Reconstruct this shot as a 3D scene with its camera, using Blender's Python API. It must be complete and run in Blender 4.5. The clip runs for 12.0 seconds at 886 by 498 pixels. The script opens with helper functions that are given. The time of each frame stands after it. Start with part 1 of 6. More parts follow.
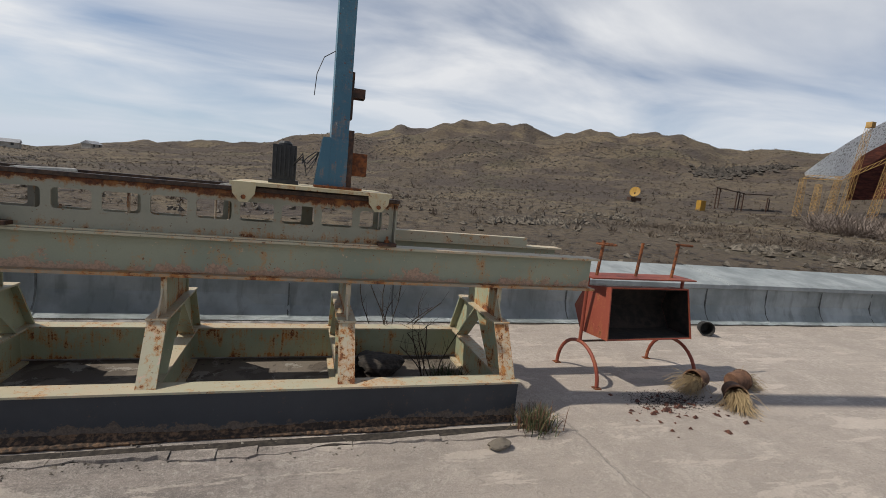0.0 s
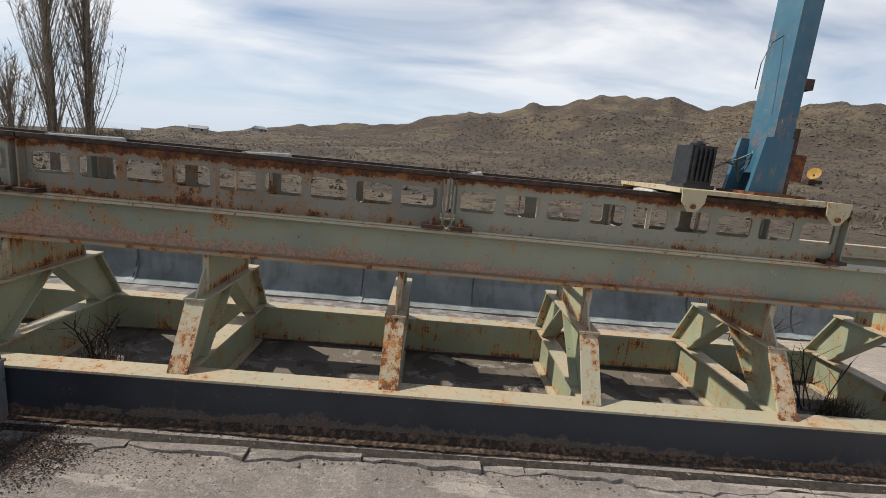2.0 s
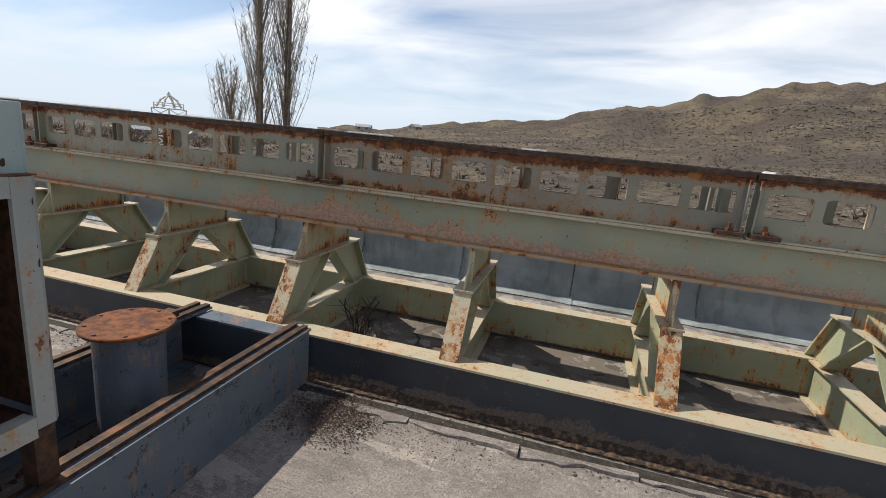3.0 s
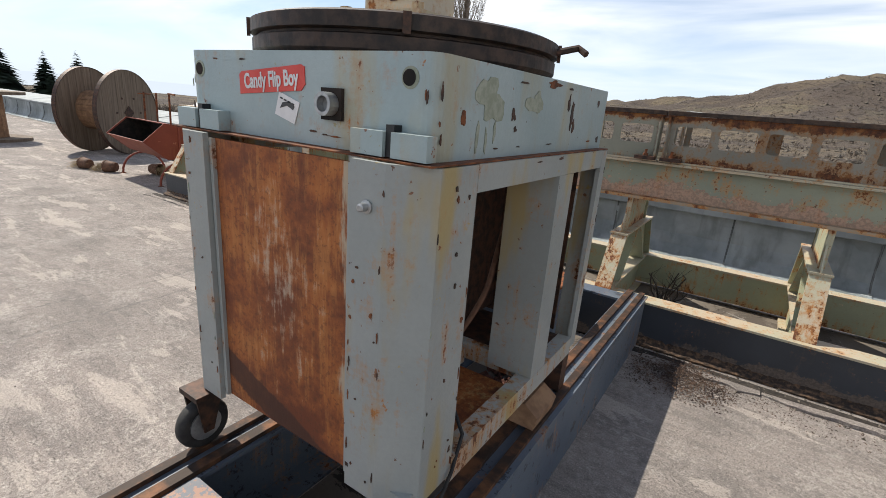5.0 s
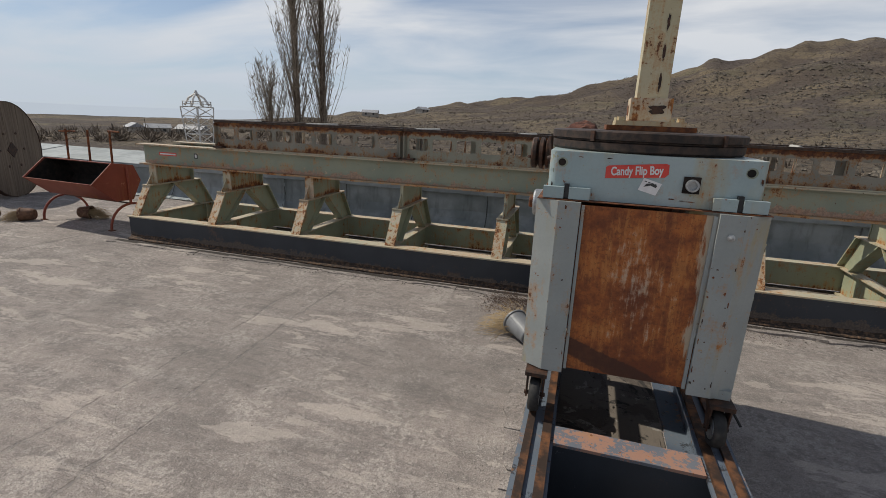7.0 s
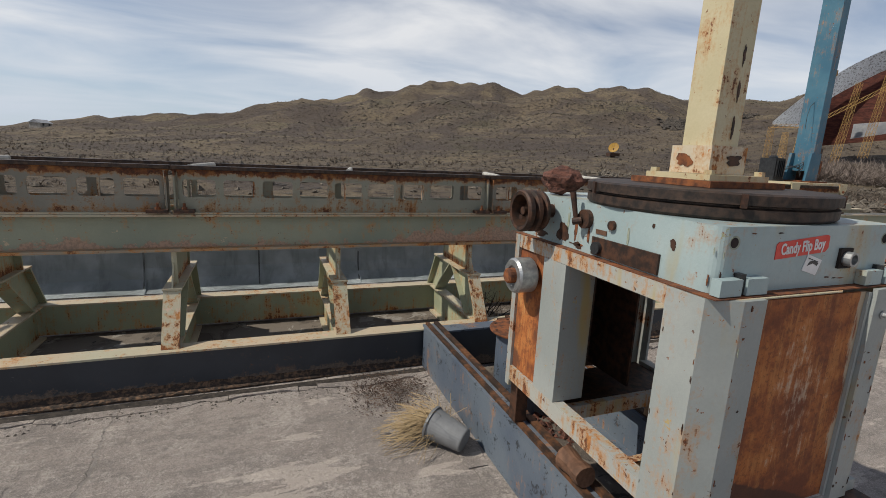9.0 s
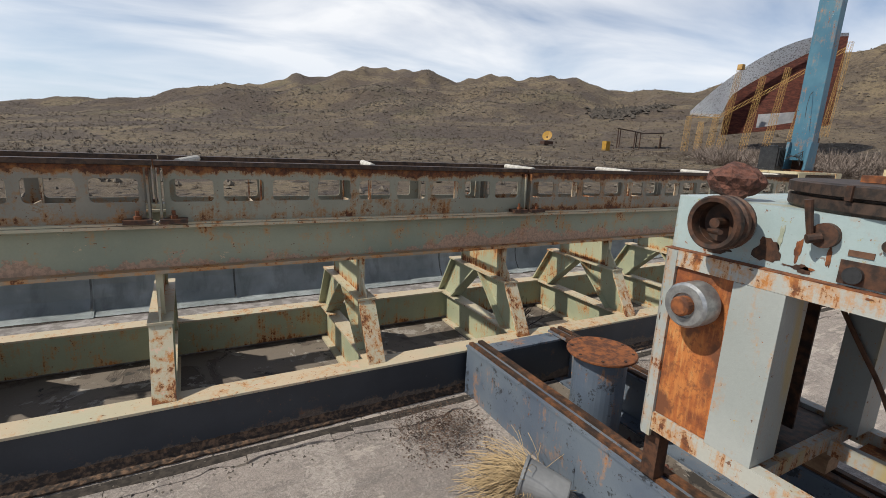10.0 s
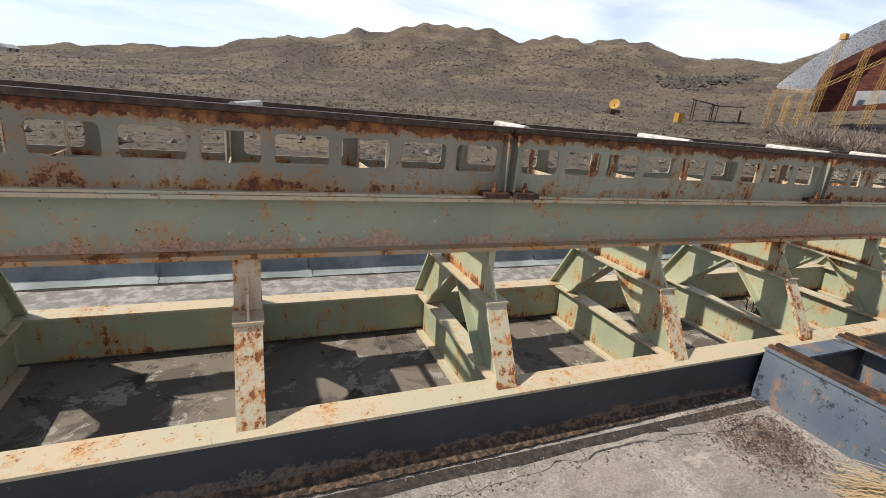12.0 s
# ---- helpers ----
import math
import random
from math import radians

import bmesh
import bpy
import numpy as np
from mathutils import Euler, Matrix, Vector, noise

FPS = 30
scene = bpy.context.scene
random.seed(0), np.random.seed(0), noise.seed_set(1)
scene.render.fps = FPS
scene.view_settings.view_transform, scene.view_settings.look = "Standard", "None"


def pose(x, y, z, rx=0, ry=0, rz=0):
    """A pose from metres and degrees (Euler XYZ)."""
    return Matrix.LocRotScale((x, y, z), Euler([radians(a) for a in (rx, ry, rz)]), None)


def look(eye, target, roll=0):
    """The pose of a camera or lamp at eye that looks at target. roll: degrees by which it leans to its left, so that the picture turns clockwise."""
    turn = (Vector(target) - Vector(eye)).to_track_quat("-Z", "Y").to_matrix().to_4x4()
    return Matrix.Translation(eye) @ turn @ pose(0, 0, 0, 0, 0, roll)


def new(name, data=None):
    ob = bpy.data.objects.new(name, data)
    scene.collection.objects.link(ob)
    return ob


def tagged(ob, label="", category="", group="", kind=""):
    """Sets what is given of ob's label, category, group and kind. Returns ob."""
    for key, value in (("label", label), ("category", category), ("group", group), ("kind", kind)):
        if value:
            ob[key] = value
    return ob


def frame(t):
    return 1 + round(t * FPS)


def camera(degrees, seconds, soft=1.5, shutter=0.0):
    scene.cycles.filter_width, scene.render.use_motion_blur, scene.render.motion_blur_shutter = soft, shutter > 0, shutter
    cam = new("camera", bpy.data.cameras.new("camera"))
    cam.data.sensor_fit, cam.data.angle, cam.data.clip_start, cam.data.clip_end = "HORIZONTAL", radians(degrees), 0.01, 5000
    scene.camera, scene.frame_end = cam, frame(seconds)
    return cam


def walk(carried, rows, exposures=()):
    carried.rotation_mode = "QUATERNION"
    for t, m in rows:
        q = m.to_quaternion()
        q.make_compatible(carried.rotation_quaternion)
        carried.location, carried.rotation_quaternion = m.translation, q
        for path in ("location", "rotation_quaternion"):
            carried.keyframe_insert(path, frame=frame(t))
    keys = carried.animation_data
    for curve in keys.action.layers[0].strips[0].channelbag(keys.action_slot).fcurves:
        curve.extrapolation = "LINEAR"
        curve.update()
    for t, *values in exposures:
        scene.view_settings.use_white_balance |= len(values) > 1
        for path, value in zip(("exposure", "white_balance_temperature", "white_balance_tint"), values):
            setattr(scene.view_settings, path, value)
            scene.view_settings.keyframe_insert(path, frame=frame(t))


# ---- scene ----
cam = camera(86.5, 12.0, 0.8)
EXPOSURES = [(0, -0.20), (2, 0.04), (2.7, 0.16), (4.5, 0.44), (5.5, 0.32), (6.0, 0.02), (6.5, -0.20), (7.2, -0.34), (7.7, -0.36), (9.5, -0.08), (10.5, 0.27), (12, 0.48)]
PATH = [
    (0, (-0.017, 0.035, 1.54), (0.565, 1.931, 1.285), 5.5),
    (0.5, (-0.408, 0.242, 1.499), (0.135, 2.145, 1.214), 5.9),
    (1, (-0.816, 0.414, 1.497), (-0.374, 2.337, 1.17), 6.0),
    (1.5, (-1.263, 0.437, 1.531), (-0.964, 2.384, 1.183), 5.7),
    (2, (-1.753, 0.551, 1.519), (-1.678, 2.512, 1.132), 5.5),
    (2.5, (-2.152, 0.628, 1.486), (-2.376, 2.57, 1.064), 5.1),
    (2.7, (-2.284, 0.604, 1.466), (-2.618, 2.528, 1.031), 5.3),
    (4.5, (-3.096, 0.128, 1.429), (-4.174, 1.721, 0.878), 4.5),
    (5, (-3.372, -0.194, 1.359), (-4.416, 1.41, 0.777), 4.5),
    (5.5, (-3.622, -0.545, 1.333), (-4.611, 1.078, 0.709), 4.1),
    (6, (-3.823, -1.026, 1.36), (-4.732, 0.651, 0.759), 3.5),
    (6.5, (-4.121, -1.355, 1.437), (-4.893, 0.4, 0.867), 2.6),
    (7, (-4.463, -1.421, 1.542), (-4.999, 0.431, 1.01), 2.3),
    (7.5, (-4.804, -1.416, 1.601), (-5.022, 0.513, 1.12), 2.6),
    (7.7, (-4.925, -1.357, 1.629), (-4.999, 0.586, 1.161), 2.6),
    (9.3, (-5.795, -0.106, 1.586), (-4.992, 1.683, 1.195), 2.9),
    (9.5, (-5.854, 0.066, 1.589), (-5.006, 1.832, 1.187), 3.0),
    (10, (-6.108, 0.407, 1.574), (-5.164, 2.117, 1.142), 2.8),
    (10.5, (-6.36, 0.741, 1.546), (-5.379, 2.415, 1.063), 3.5),
    (11, (-6.587, 0.989, 1.552), (-5.652, 2.681, 1.038), 4.5),
    (11.5, (-6.952, 1.116, 1.529), (-6.101, 2.842, 0.985), 4.9),
    (12, (-7.35, 1.254, 1.508), (-6.588, 3.006, 0.917), 5.6),
]
walk(cam, [(t, look(eye, target, roll)) for t, eye, target, roll in PATH], EXPOSURES)

# ---- world and light ----
SUN_TO = Vector((-0.87, 0.10, 1.0)).normalized()
world = bpy.data.worlds.new("sky")
scene.world = world
world.use_nodes = True
wt = world.node_tree
wt.nodes.clear()
w_out = wt.nodes.new("ShaderNodeOutputWorld")
w_bg = wt.nodes.new("ShaderNodeBackground")
w_sky = wt.nodes.new("ShaderNodeTexSky")
w_sky.sky_type = "NISHITA"
w_sky.sun_disc = False
w_sky.sun_elevation = math.asin(SUN_TO.z)
w_sky.sun_rotation = math.atan2(SUN_TO.x, SUN_TO.y)
w_sky.altitude = 1500
w_sky.dust_density = 0.15
w_sky.ozone_density = 2.0
w_bg.inputs["Strength"].default_value = 0.10
# thin streaky cirrus over the blue
w_tc = wt.nodes.new("ShaderNodeTexCoord")
w_sep = wt.nodes.new("ShaderNodeSeparateXYZ")
wt.links.new(w_tc.outputs["Generated"], w_sep.inputs[0])
w_add = wt.nodes.new("ShaderNodeMath")
w_add.operation = "ADD"
w_add.inputs[1].default_value = 0.16
wt.links.new(w_sep.outputs["Z"], w_add.inputs[0])
w_comb = wt.nodes.new("ShaderNodeCombineXYZ")
for axis in ("X", "Y"):
    div = wt.nodes.new("ShaderNodeMath")
    div.operation = "DIVIDE"
    wt.links.new(w_sep.outputs[axis], div.inputs[0])
    wt.links.new(w_add.outputs[0], div.inputs[1])
    wt.links.new(div.outputs[0], w_comb.inputs[axis])
w_map = wt.nodes.new("ShaderNodeMapping")
w_map.inputs["Rotation"].default_value = (0, 0, radians(35))
w_map.inputs["Scale"].default_value = (0.62, 1.0, 1)
wt.links.new(w_comb.outputs[0], w_map.inputs[0])
w_noise = wt.nodes.new("ShaderNodeTexNoise")
w_noise.inputs["Scale"].default_value = 1.15
w_noise.inputs["Detail"].default_value = 9
w_noise.inputs["Roughness"].default_value = 0.50
w_noise.inputs["Distortion"].default_value = 0.45
wt.links.new(w_map.outputs[0], w_noise.inputs["Vector"])
w_ramp = wt.nodes.new("ShaderNodeValToRGB")
w_ramp.color_ramp.elements[0].position, w_ramp.color_ramp.elements[0].color = 0.36, (0.16, 0.16, 0.16, 1)
w_ramp.color_ramp.elements[1].position, w_ramp.color_ramp.elements[1].color = 0.62, (0.93, 0.93, 0.93, 1)
wt.links.new(w_noise.outputs["Fac"], w_ramp.inputs[0])
w_mix = wt.nodes.new("ShaderNodeMixRGB")
w_mix.inputs["Color2"].default_value = (9.3, 9.4, 9.6, 1)
w_thin = wt.nodes.new("ShaderNodeMapRange")
w_thin.interpolation_type = "SMOOTHSTEP"
w_thin.inputs["From Min"].default_value = 0.42
w_thin.inputs["From Max"].default_value = 0.85
w_thin.inputs["To Min"].default_value = 1.0
w_thin.inputs["To Max"].default_value = 0.25
wt.links.new(w_sep.outputs["Z"], w_thin.inputs["Value"])
w_cover = wt.nodes.new("ShaderNodeMath")
w_cover.operation = "MULTIPLY"
wt.links.new(w_ramp.outputs[0], w_cover.inputs[0])
wt.links.new(w_thin.outputs[0], w_cover.inputs[1])
wt.links.new(w_cover.outputs[0], w_mix.inputs["Fac"])
wt.links.new(w_sky.outputs[0], w_mix.inputs["Color1"])
# pale air towards the horizon
w_low = wt.nodes.new("ShaderNodeMapRange")
w_low.interpolation_type = "SMOOTHSTEP"
w_low.inputs["From Min"].default_value = 0.24
w_low.inputs["From Max"].default_value = -0.02
w_low.inputs["To Max"].default_value = 0.85
wt.links.new(w_sep.outputs["Z"], w_low.inputs["Value"])
w_air = wt.nodes.new("ShaderNodeMixRGB")
w_air.inputs["Color2"].default_value = (5.9, 6.8, 8.0, 1)
wt.links.new(w_low.outputs[0], w_air.inputs["Fac"])
wt.links.new(w_mix.outputs[0], w_air.inputs["Color1"])
wt.links.new(w_air.outputs[0], w_bg.inputs["Color"])
wt.links.new(w_bg.outputs[0], w_out.inputs[0])

sun = new("sun", bpy.data.lights.new("sun", "SUN"))
sun.data.energy = 4.6
sun.data.angle = radians(0.8)
sun.data.color = (1.0, 0.935, 0.82)
sun.matrix_world = look(SUN_TO * 50, (0, 0, 0))


# ---- material helpers ----
class Nodes:
    """A node material with short calls for its usual nodes."""

    def __init__(self, name, roughness=0.7, metallic=0.0):
        self.m = bpy.data.materials.new(name)
        self.m.use_nodes = True
        self.t = self.m.node_tree
        self.b = self.t.nodes["Principled BSDF"]
        self.b.inputs["Roughness"].default_value = roughness
        self.b.inputs["Metallic"].default_value = metallic
        self.geo = self.t.nodes.new("ShaderNodeNewGeometry")
        self.pos = self.geo.outputs["Position"]

    def link(self, a, b):
        self.t.links.new(a, b)

    def scaled(self, sx, sy, sz):
        n = self.t.nodes.new("ShaderNodeMapping")
        n.inputs["Scale"].default_value = (sx, sy, sz)
        self.link(self.pos, n.inputs[0])
        return n.outputs[0]

    def noise(self, scale, detail=5, rough=0.55, vec=None, dist=0.0):
        n = self.t.nodes.new("ShaderNodeTexNoise")
        n.inputs["Scale"].default_value = scale
        n.inputs["Detail"].default_value = detail
        n.inputs["Roughness"].default_value = rough
        n.inputs["Distortion"].default_value = dist
        self.link(vec or self.pos, n.inputs["Vector"])
        return n.outputs["Fac"]

    def voronoi(self, scale, feature="F1", vec=None):
        n = self.t.nodes.new("ShaderNodeTexVoronoi")
        n.feature = feature
        n.inputs["Scale"].default_value = scale
        self.link(vec or self.pos, n.inputs["Vector"])
        return n.outputs["Distance"]

    def step(self, fac, lo, hi):
        n = self.t.nodes.new("ShaderNodeMapRange")
        n.interpolation_type = "SMOOTHSTEP"
        n.inputs["From Min"].default_value = lo
        n.inputs["From Max"].default_value = hi
        self.link(fac, n.inputs["Value"])
        return n.outputs[0]

    def math(self, op, a, b=None):
        n = self.t.nodes.new("ShaderNodeMath")
        n.operation = op
        n.use_clamp = op in ("ADD", "SUBTRACT")
        for i, v in enumerate((a, b)):
            if isinstance(v, (int, float)):
                n.inputs[i].default_value = v
            elif v is not None:
                self.link(v, n.inputs[i])
        return n.outputs[0]

    def total(self, *terms):
        """The weighted sum of values, not clamped."""
        out = None
        for v, w in terms:
            out = self.plus(out, v * w if isinstance(v, (int, float)) else self.math("MULTIPLY", v, w))
        return out

    def plus(self, a, b):
        if a is None:
            return b
        n = self.t.nodes.new("ShaderNodeMath")
        for i, v in enumerate((a, b)):
            if isinstance(v, (int, float)):
                n.inputs[i].default_value = v
            else:
                self.link(v, n.inputs[i])
        return n.outputs[0]

    def mix(self, fac, a, b):
        n = self.t.nodes.new("ShaderNodeMixRGB")
        for i, v in enumerate((fac, a, b)):
            if isinstance(v, (int, float)):
                n.inputs[i].default_value = v
            elif isinstance(v, tuple):
                n.inputs[i].default_value = (*v, 1)
            else:
                self.link(v, n.inputs[i])
        return n.outputs[0]

    def axis(self, name):
        n = self.t.nodes.new("ShaderNodeSeparateXYZ")
        self.link(self.pos, n.inputs[0])
        return n.outputs[name]

    def done(self, colour, bump=None, strength=0.3, distance=0.01, rough=None):
        self.link(colour, self.b.inputs["Base Color"])
        if bump is not None:
            n = self.t.nodes.new("ShaderNodeBump")
            n.inputs["Strength"].default_value = strength
            n.inputs["Distance"].default_value = distance
            self.link(bump, n.inputs["Height"])
            self.link(n.outputs[0], self.b.inputs["Normal"])
        if rough is not None:
            self.link(rough, self.b.inputs["Roughness"])
        return self.m


RUST = (0.23, 0.075, 0.022)
RUST_DARK = (0.075, 0.028, 0.014)
PRIMER = (0.36, 0.185, 0.115)


def painted(name, base, other, rust=0.35, primer=0.25, streaks=0.3, rough=0.55, band=None, edge=(0.55, 0.40, 0.26), spots=7.0, ochre=0.0, zones=(), halo=0.55, speck=0.5, deep=1.0):
    """Weathered paint: two tones, primer showing through, rust bloom, cores, specks and runs.
    band: (height, depth, colour, ragged) of a lower strip where the paint is gone; zones: (from z, to z, gain) where rust gathers."""
    n = Nodes(name, rough)
    big, mid, fine = n.noise(2.3, 4), n.noise(11, 7, 0.66), n.noise(85, 5, 0.68)
    z = n.axis("Z")
    col = n.mix(n.step(big, 0.35, 0.65), base, other)
    col = n.mix(n.math("MULTIPLY", fine, 0.30), col, tuple(c * 0.5 for c in base))
    worn = n.step(n.total((mid, 0.66), (fine, 0.34)), 0.66 - 0.26 * primer, 0.69 - 0.26 * primer)
    col = n.mix(n.math("MULTIPLY", worn, 0.8), col, PRIMER if primer > 0.5 else edge)
    if ochre:
        tinge = n.math("MULTIPLY", n.step(n.noise(1.0, 4, 0.55, n.scaled(7, 7, 1.6)), 0.53, 0.68), ochre)
        col = n.mix(tinge, col, (0.38, 0.27, 0.07))
    run = n.noise(1.0, 5, 0.62, n.scaled(40, 40, 3.0))
    amount = n.total((n.noise(spots, 7, 0.7), 0.46), (n.noise(1.5, 3), 0.22), (run, 0.30 * min(1, streaks * 2)), (fine, 0.16), (0.5, 0.30 - 0.30 * min(1, streaks * 2)))
    for lo_z, hi_z, gain in zones:
        amount = n.total((amount, 1), (n.step(z, lo_z, hi_z), gain))
    lo = 0.708 - 0.18 * rust
    bloom = n.math("MULTIPLY", n.step(amount, lo - 0.07, lo + 0.02), halo)
    core = n.step(amount, lo, lo + 0.03)
    dots = n.step(n.total((n.noise(46, 4, 0.62), 0.72), (amount, 0.45)), 0.742 - 0.032 * speck, 0.765 - 0.032 * speck)
    dim = lambda *c: tuple(v * deep for v in c)
    rusty = n.mix(n.step(n.noise(42, 6, 0.72), 0.36, 0.64), dim(*RUST_DARK), dim(*RUST))
    rusty = n.mix(n.step(n.noise(13, 4, 0.6), 0.48, 0.66), rusty, dim(0.40, 0.165, 0.045))
    col = n.mix(bloom, col, dim(0.42, 0.20, 0.06))
    col = n.mix(n.math("MULTIPLY", dots, 0.85), col, rusty)
    col = n.mix(core, col, rusty)
    mask = n.math("ADD", core, dots)
    if band:
        height, depth, colour, ragged = band
        h = n.total((z, 1), (n.noise(0.5, 2), ragged * 0.9), (n.noise(1.8, 4, 0.6), ragged * 0.9), (mid, ragged * 0.9), (fine, ragged * 0.35))
        gone = n.step(h, height + ragged * 1.525, height + ragged * 1.525 - 0.012)
        bare = n.mix(n.step(n.noise(60, 5, 0.7), 0.42, 0.58), tuple(c * 0.62 for c in colour), colour)
        col = n.mix(n.math("MULTIPLY", gone, 0.7), col, bare)
        h = n.total((z, 1), (run, 0.10), (fine, 0.07), (n.noise(2.1, 3), 0.06))
        eaten = n.step(h, height - depth + 0.115, height - depth + 0.085)
        col = n.mix(n.math("MULTIPLY", eaten, 0.9), col, rusty)
        mask = n.math("ADD", mask, gone)
    height = n.math("SUBTRACT", n.math("MULTIPLY", fine, 0.4), n.math("MULTIPLY", mask, 0.5))
    r = n.math("ADD", n.math("MULTIPLY", mask, 0.3), rough)
    return n.done(col, height, 0.5, 0.004, r)


def plain(name, base, other, scale=20, rough=0.7, metallic=0.0, bump=0.25, distance=0.004, spread=(0.35, 0.65)):
    n = Nodes(name, rough, metallic)
    a, b = n.noise(scale, 6, 0.6), n.noise(scale * 0.17, 3)
    col = n.mix(n.step(a, *spread), base, other)
    col = n.mix(n.math("MULTIPLY", n.step(b, 0.4, 0.7), 0.35), col, tuple(c * 0.6 for c in base))
    return n.done(col, a, bump, distance)


M = {}
M["green"] = painted("pale_green_paint", (0.285, 0.31, 0.21), (0.365, 0.375, 0.25), 0.22, 0.12, 0.5, zones=((0.80, 0.865, 0.085), (0.71, 0.64, 0.075), (0.63, 0.60, -0.05), (0.09, 0.03, 0.06)), halo=0.8, speck=0.0)
M["headgreen"] = painted("rust_stained_green_paint", (0.30, 0.325, 0.225), (0.385, 0.385, 0.26), 0.40, 0.14, 0.6, zones=((0.76, 0.865, 0.11), (0.70, 0.64, 0.09)), halo=0.95, speck=0.1, spots=5.0)
M["beam"] = painted("grey_green_beam_paint", (0.235, 0.265, 0.20), (0.295, 0.31, 0.225), 0.32, 0.17, 0.3, band=(0.928, 0.048, (0.50, 0.28, 0.195), 0.30), halo=0.75, speck=0.1)
M["base_top"] = painted("worn_cream_green_paint", (0.47, 0.38, 0.265), (0.40, 0.385, 0.28), 0.36, 0.30, 0.1, edge=(0.52, 0.34, 0.25), spots=16, speck=0.8, halo=0.8)
M["leg_face"] = painted("worn_pink_cream_paint", (0.50, 0.41, 0.30), (0.42, 0.42, 0.30), 0.32, 0.30, 0.5, edge=(0.57, 0.38, 0.29), spots=15, speck=0.4, zones=((0.80, 0.86, 0.07), (0.68, 0.63, 0.05), (0.36, 0.29, 0.04)), halo=0.8)
M["navy"] = painted("dark_slate_paint", (0.020, 0.025, 0.034), (0.030, 0.036, 0.047), 0.10, 0.1, 0.2, 0.5, speck=-1.0, band=(0.085, 0.07, (0.155, 0.115, 0.085), 0.22), edge=(0.10, 0.105, 0.11), halo=0.15)
M["slate"] = painted("blue_grey_paint", (0.085, 0.11, 0.15), (0.13, 0.158, 0.19), 0.30, 0.40, 0.6, 0.5, edge=(0.016, 0.017, 0.020), halo=0.5, speck=0.1)
M["mach"] = painted("pale_grey_green_paint", (0.285, 0.31, 0.30), (0.35, 0.37, 0.355), 0.31, 0.14, 0.6, 0.45, edge=(0.40, 0.29, 0.09), ochre=0.7, halo=0.5, speck=0.0)
M["machrust"] = painted("rust_stained_grey_paint", (0.33, 0.345, 0.33), (0.40, 0.40, 0.36), 0.52, 0.2, 0.7, 0.5, edge=(0.46, 0.30, 0.10), ochre=0.8, halo=0.8, speck=1.0)
M["block"] = painted("pale_blue_enamel", (0.30, 0.385, 0.395), (0.38, 0.455, 0.455), 0.26, 0.16, 0.4, 0.38, edge=(0.30, 0.28, 0.13), ochre=0.45, halo=0.4, speck=0.0)
TRUSS_ZONES = ((1.345, 1.385, 0.12), (1.19, 1.14, 0.06), (1.38, 1.40, 0.10))
M["truss"] = painted("rust_browned_grey_paint", (0.185, 0.175, 0.14), (0.245, 0.225, 0.178), 0.46, 0.24, 0.25, edge=(0.20, 0.12, 0.06), halo=0.9, zones=TRUSS_ZONES, spots=9.0, deep=0.62)
M["trussclean"] = painted("faded_grey_green_paint", (0.225, 0.225, 0.172), (0.285, 0.275, 0.21), 0.24, 0.14, 0.3, edge=(0.22, 0.14, 0.07), halo=0.9, zones=TRUSS_ZONES, speck=0.1, deep=0.62)
M["flangerust"] = painted("rust_eaten_flange", (0.27, 0.215, 0.15), (0.34, 0.27, 0.19), 0.62, 0.25, 0.1, edge=(0.30, 0.16, 0.09), spots=12, halo=0.9)
M["bracket"] = painted("rust_eaten_cream_paint", (0.50, 0.44, 0.33), (0.56, 0.48, 0.36), 0.66, 0.30, 0.6, spots=9)
M["cream"] = painted("cream_yellow_paint", (0.47, 0.41, 0.25), (0.53, 0.47, 0.31), 0.40, 0.2, 0.5, 0.5)
M["bluepole"] = painted("sun_bleached_blue_paint", (0.035, 0.12, 0.185), (0.07, 0.18, 0.245), 0.30, 0.12, 0.5, 0.5, edge=(0.3, 0.38, 0.4), halo=0.3)
M["chip"] = plain("chipped_edge", (0.085, 0.042, 0.024), (0.33, 0.24, 0.155), 26, 0.8, 0.0, 0.4, 0.003, (0.42, 0.60))
M["red"] = painted("faded_red_paint", (0.20, 0.036, 0.019), (0.25, 0.052, 0.028), 0.36, 0.2, 0.4, 0.6, edge=(0.45, 0.2, 0.12), halo=0.2)
M["primered"] = painted("worn_slate_and_red_lead", (0.12, 0.135, 0.165), (0.16, 0.17, 0.19), 0.25, 0.62, 0.3, 0.6)
M["crust"] = plain("tarry_rust_crust", (0.034, 0.024, 0.018), (0.16, 0.095, 0.056), 40, 0.95, 0.0, 0.7, 0.01, (0.42, 0.66))
M["rust"] = plain("heavy_rust", RUST_DARK, RUST, 30, 0.9, 0.0, 0.5, 0.006)
M["trackrail"] = plain("worn_track_rail", (0.035, 0.020, 0.013), (0.19, 0.078, 0.030), 13, 0.7, 0.2, 0.5, 0.005, (0.42, 0.68))
# black dirt, also the colour of the painted shade strip under the bench
M["dirt"] = plain("dirt_and_gap_shade", (0.014, 0.011, 0.009), (0.05, 0.04, 0.032), 30, 0.95)
M["seam"] = plain("dark_seam", (0.07, 0.075, 0.075), (0.14, 0.15, 0.15), 9, 0.7)
M["tower"] = plain("white_tower_paint", (0.66, 0.64, 0.60), (0.76, 0.74, 0.70), 2, 0.6)
M["rim"] = plain("blackened_rim_steel", (0.016, 0.012, 0.010), (0.060, 0.036, 0.025), 34, 0.6, 0.2, 0.4)
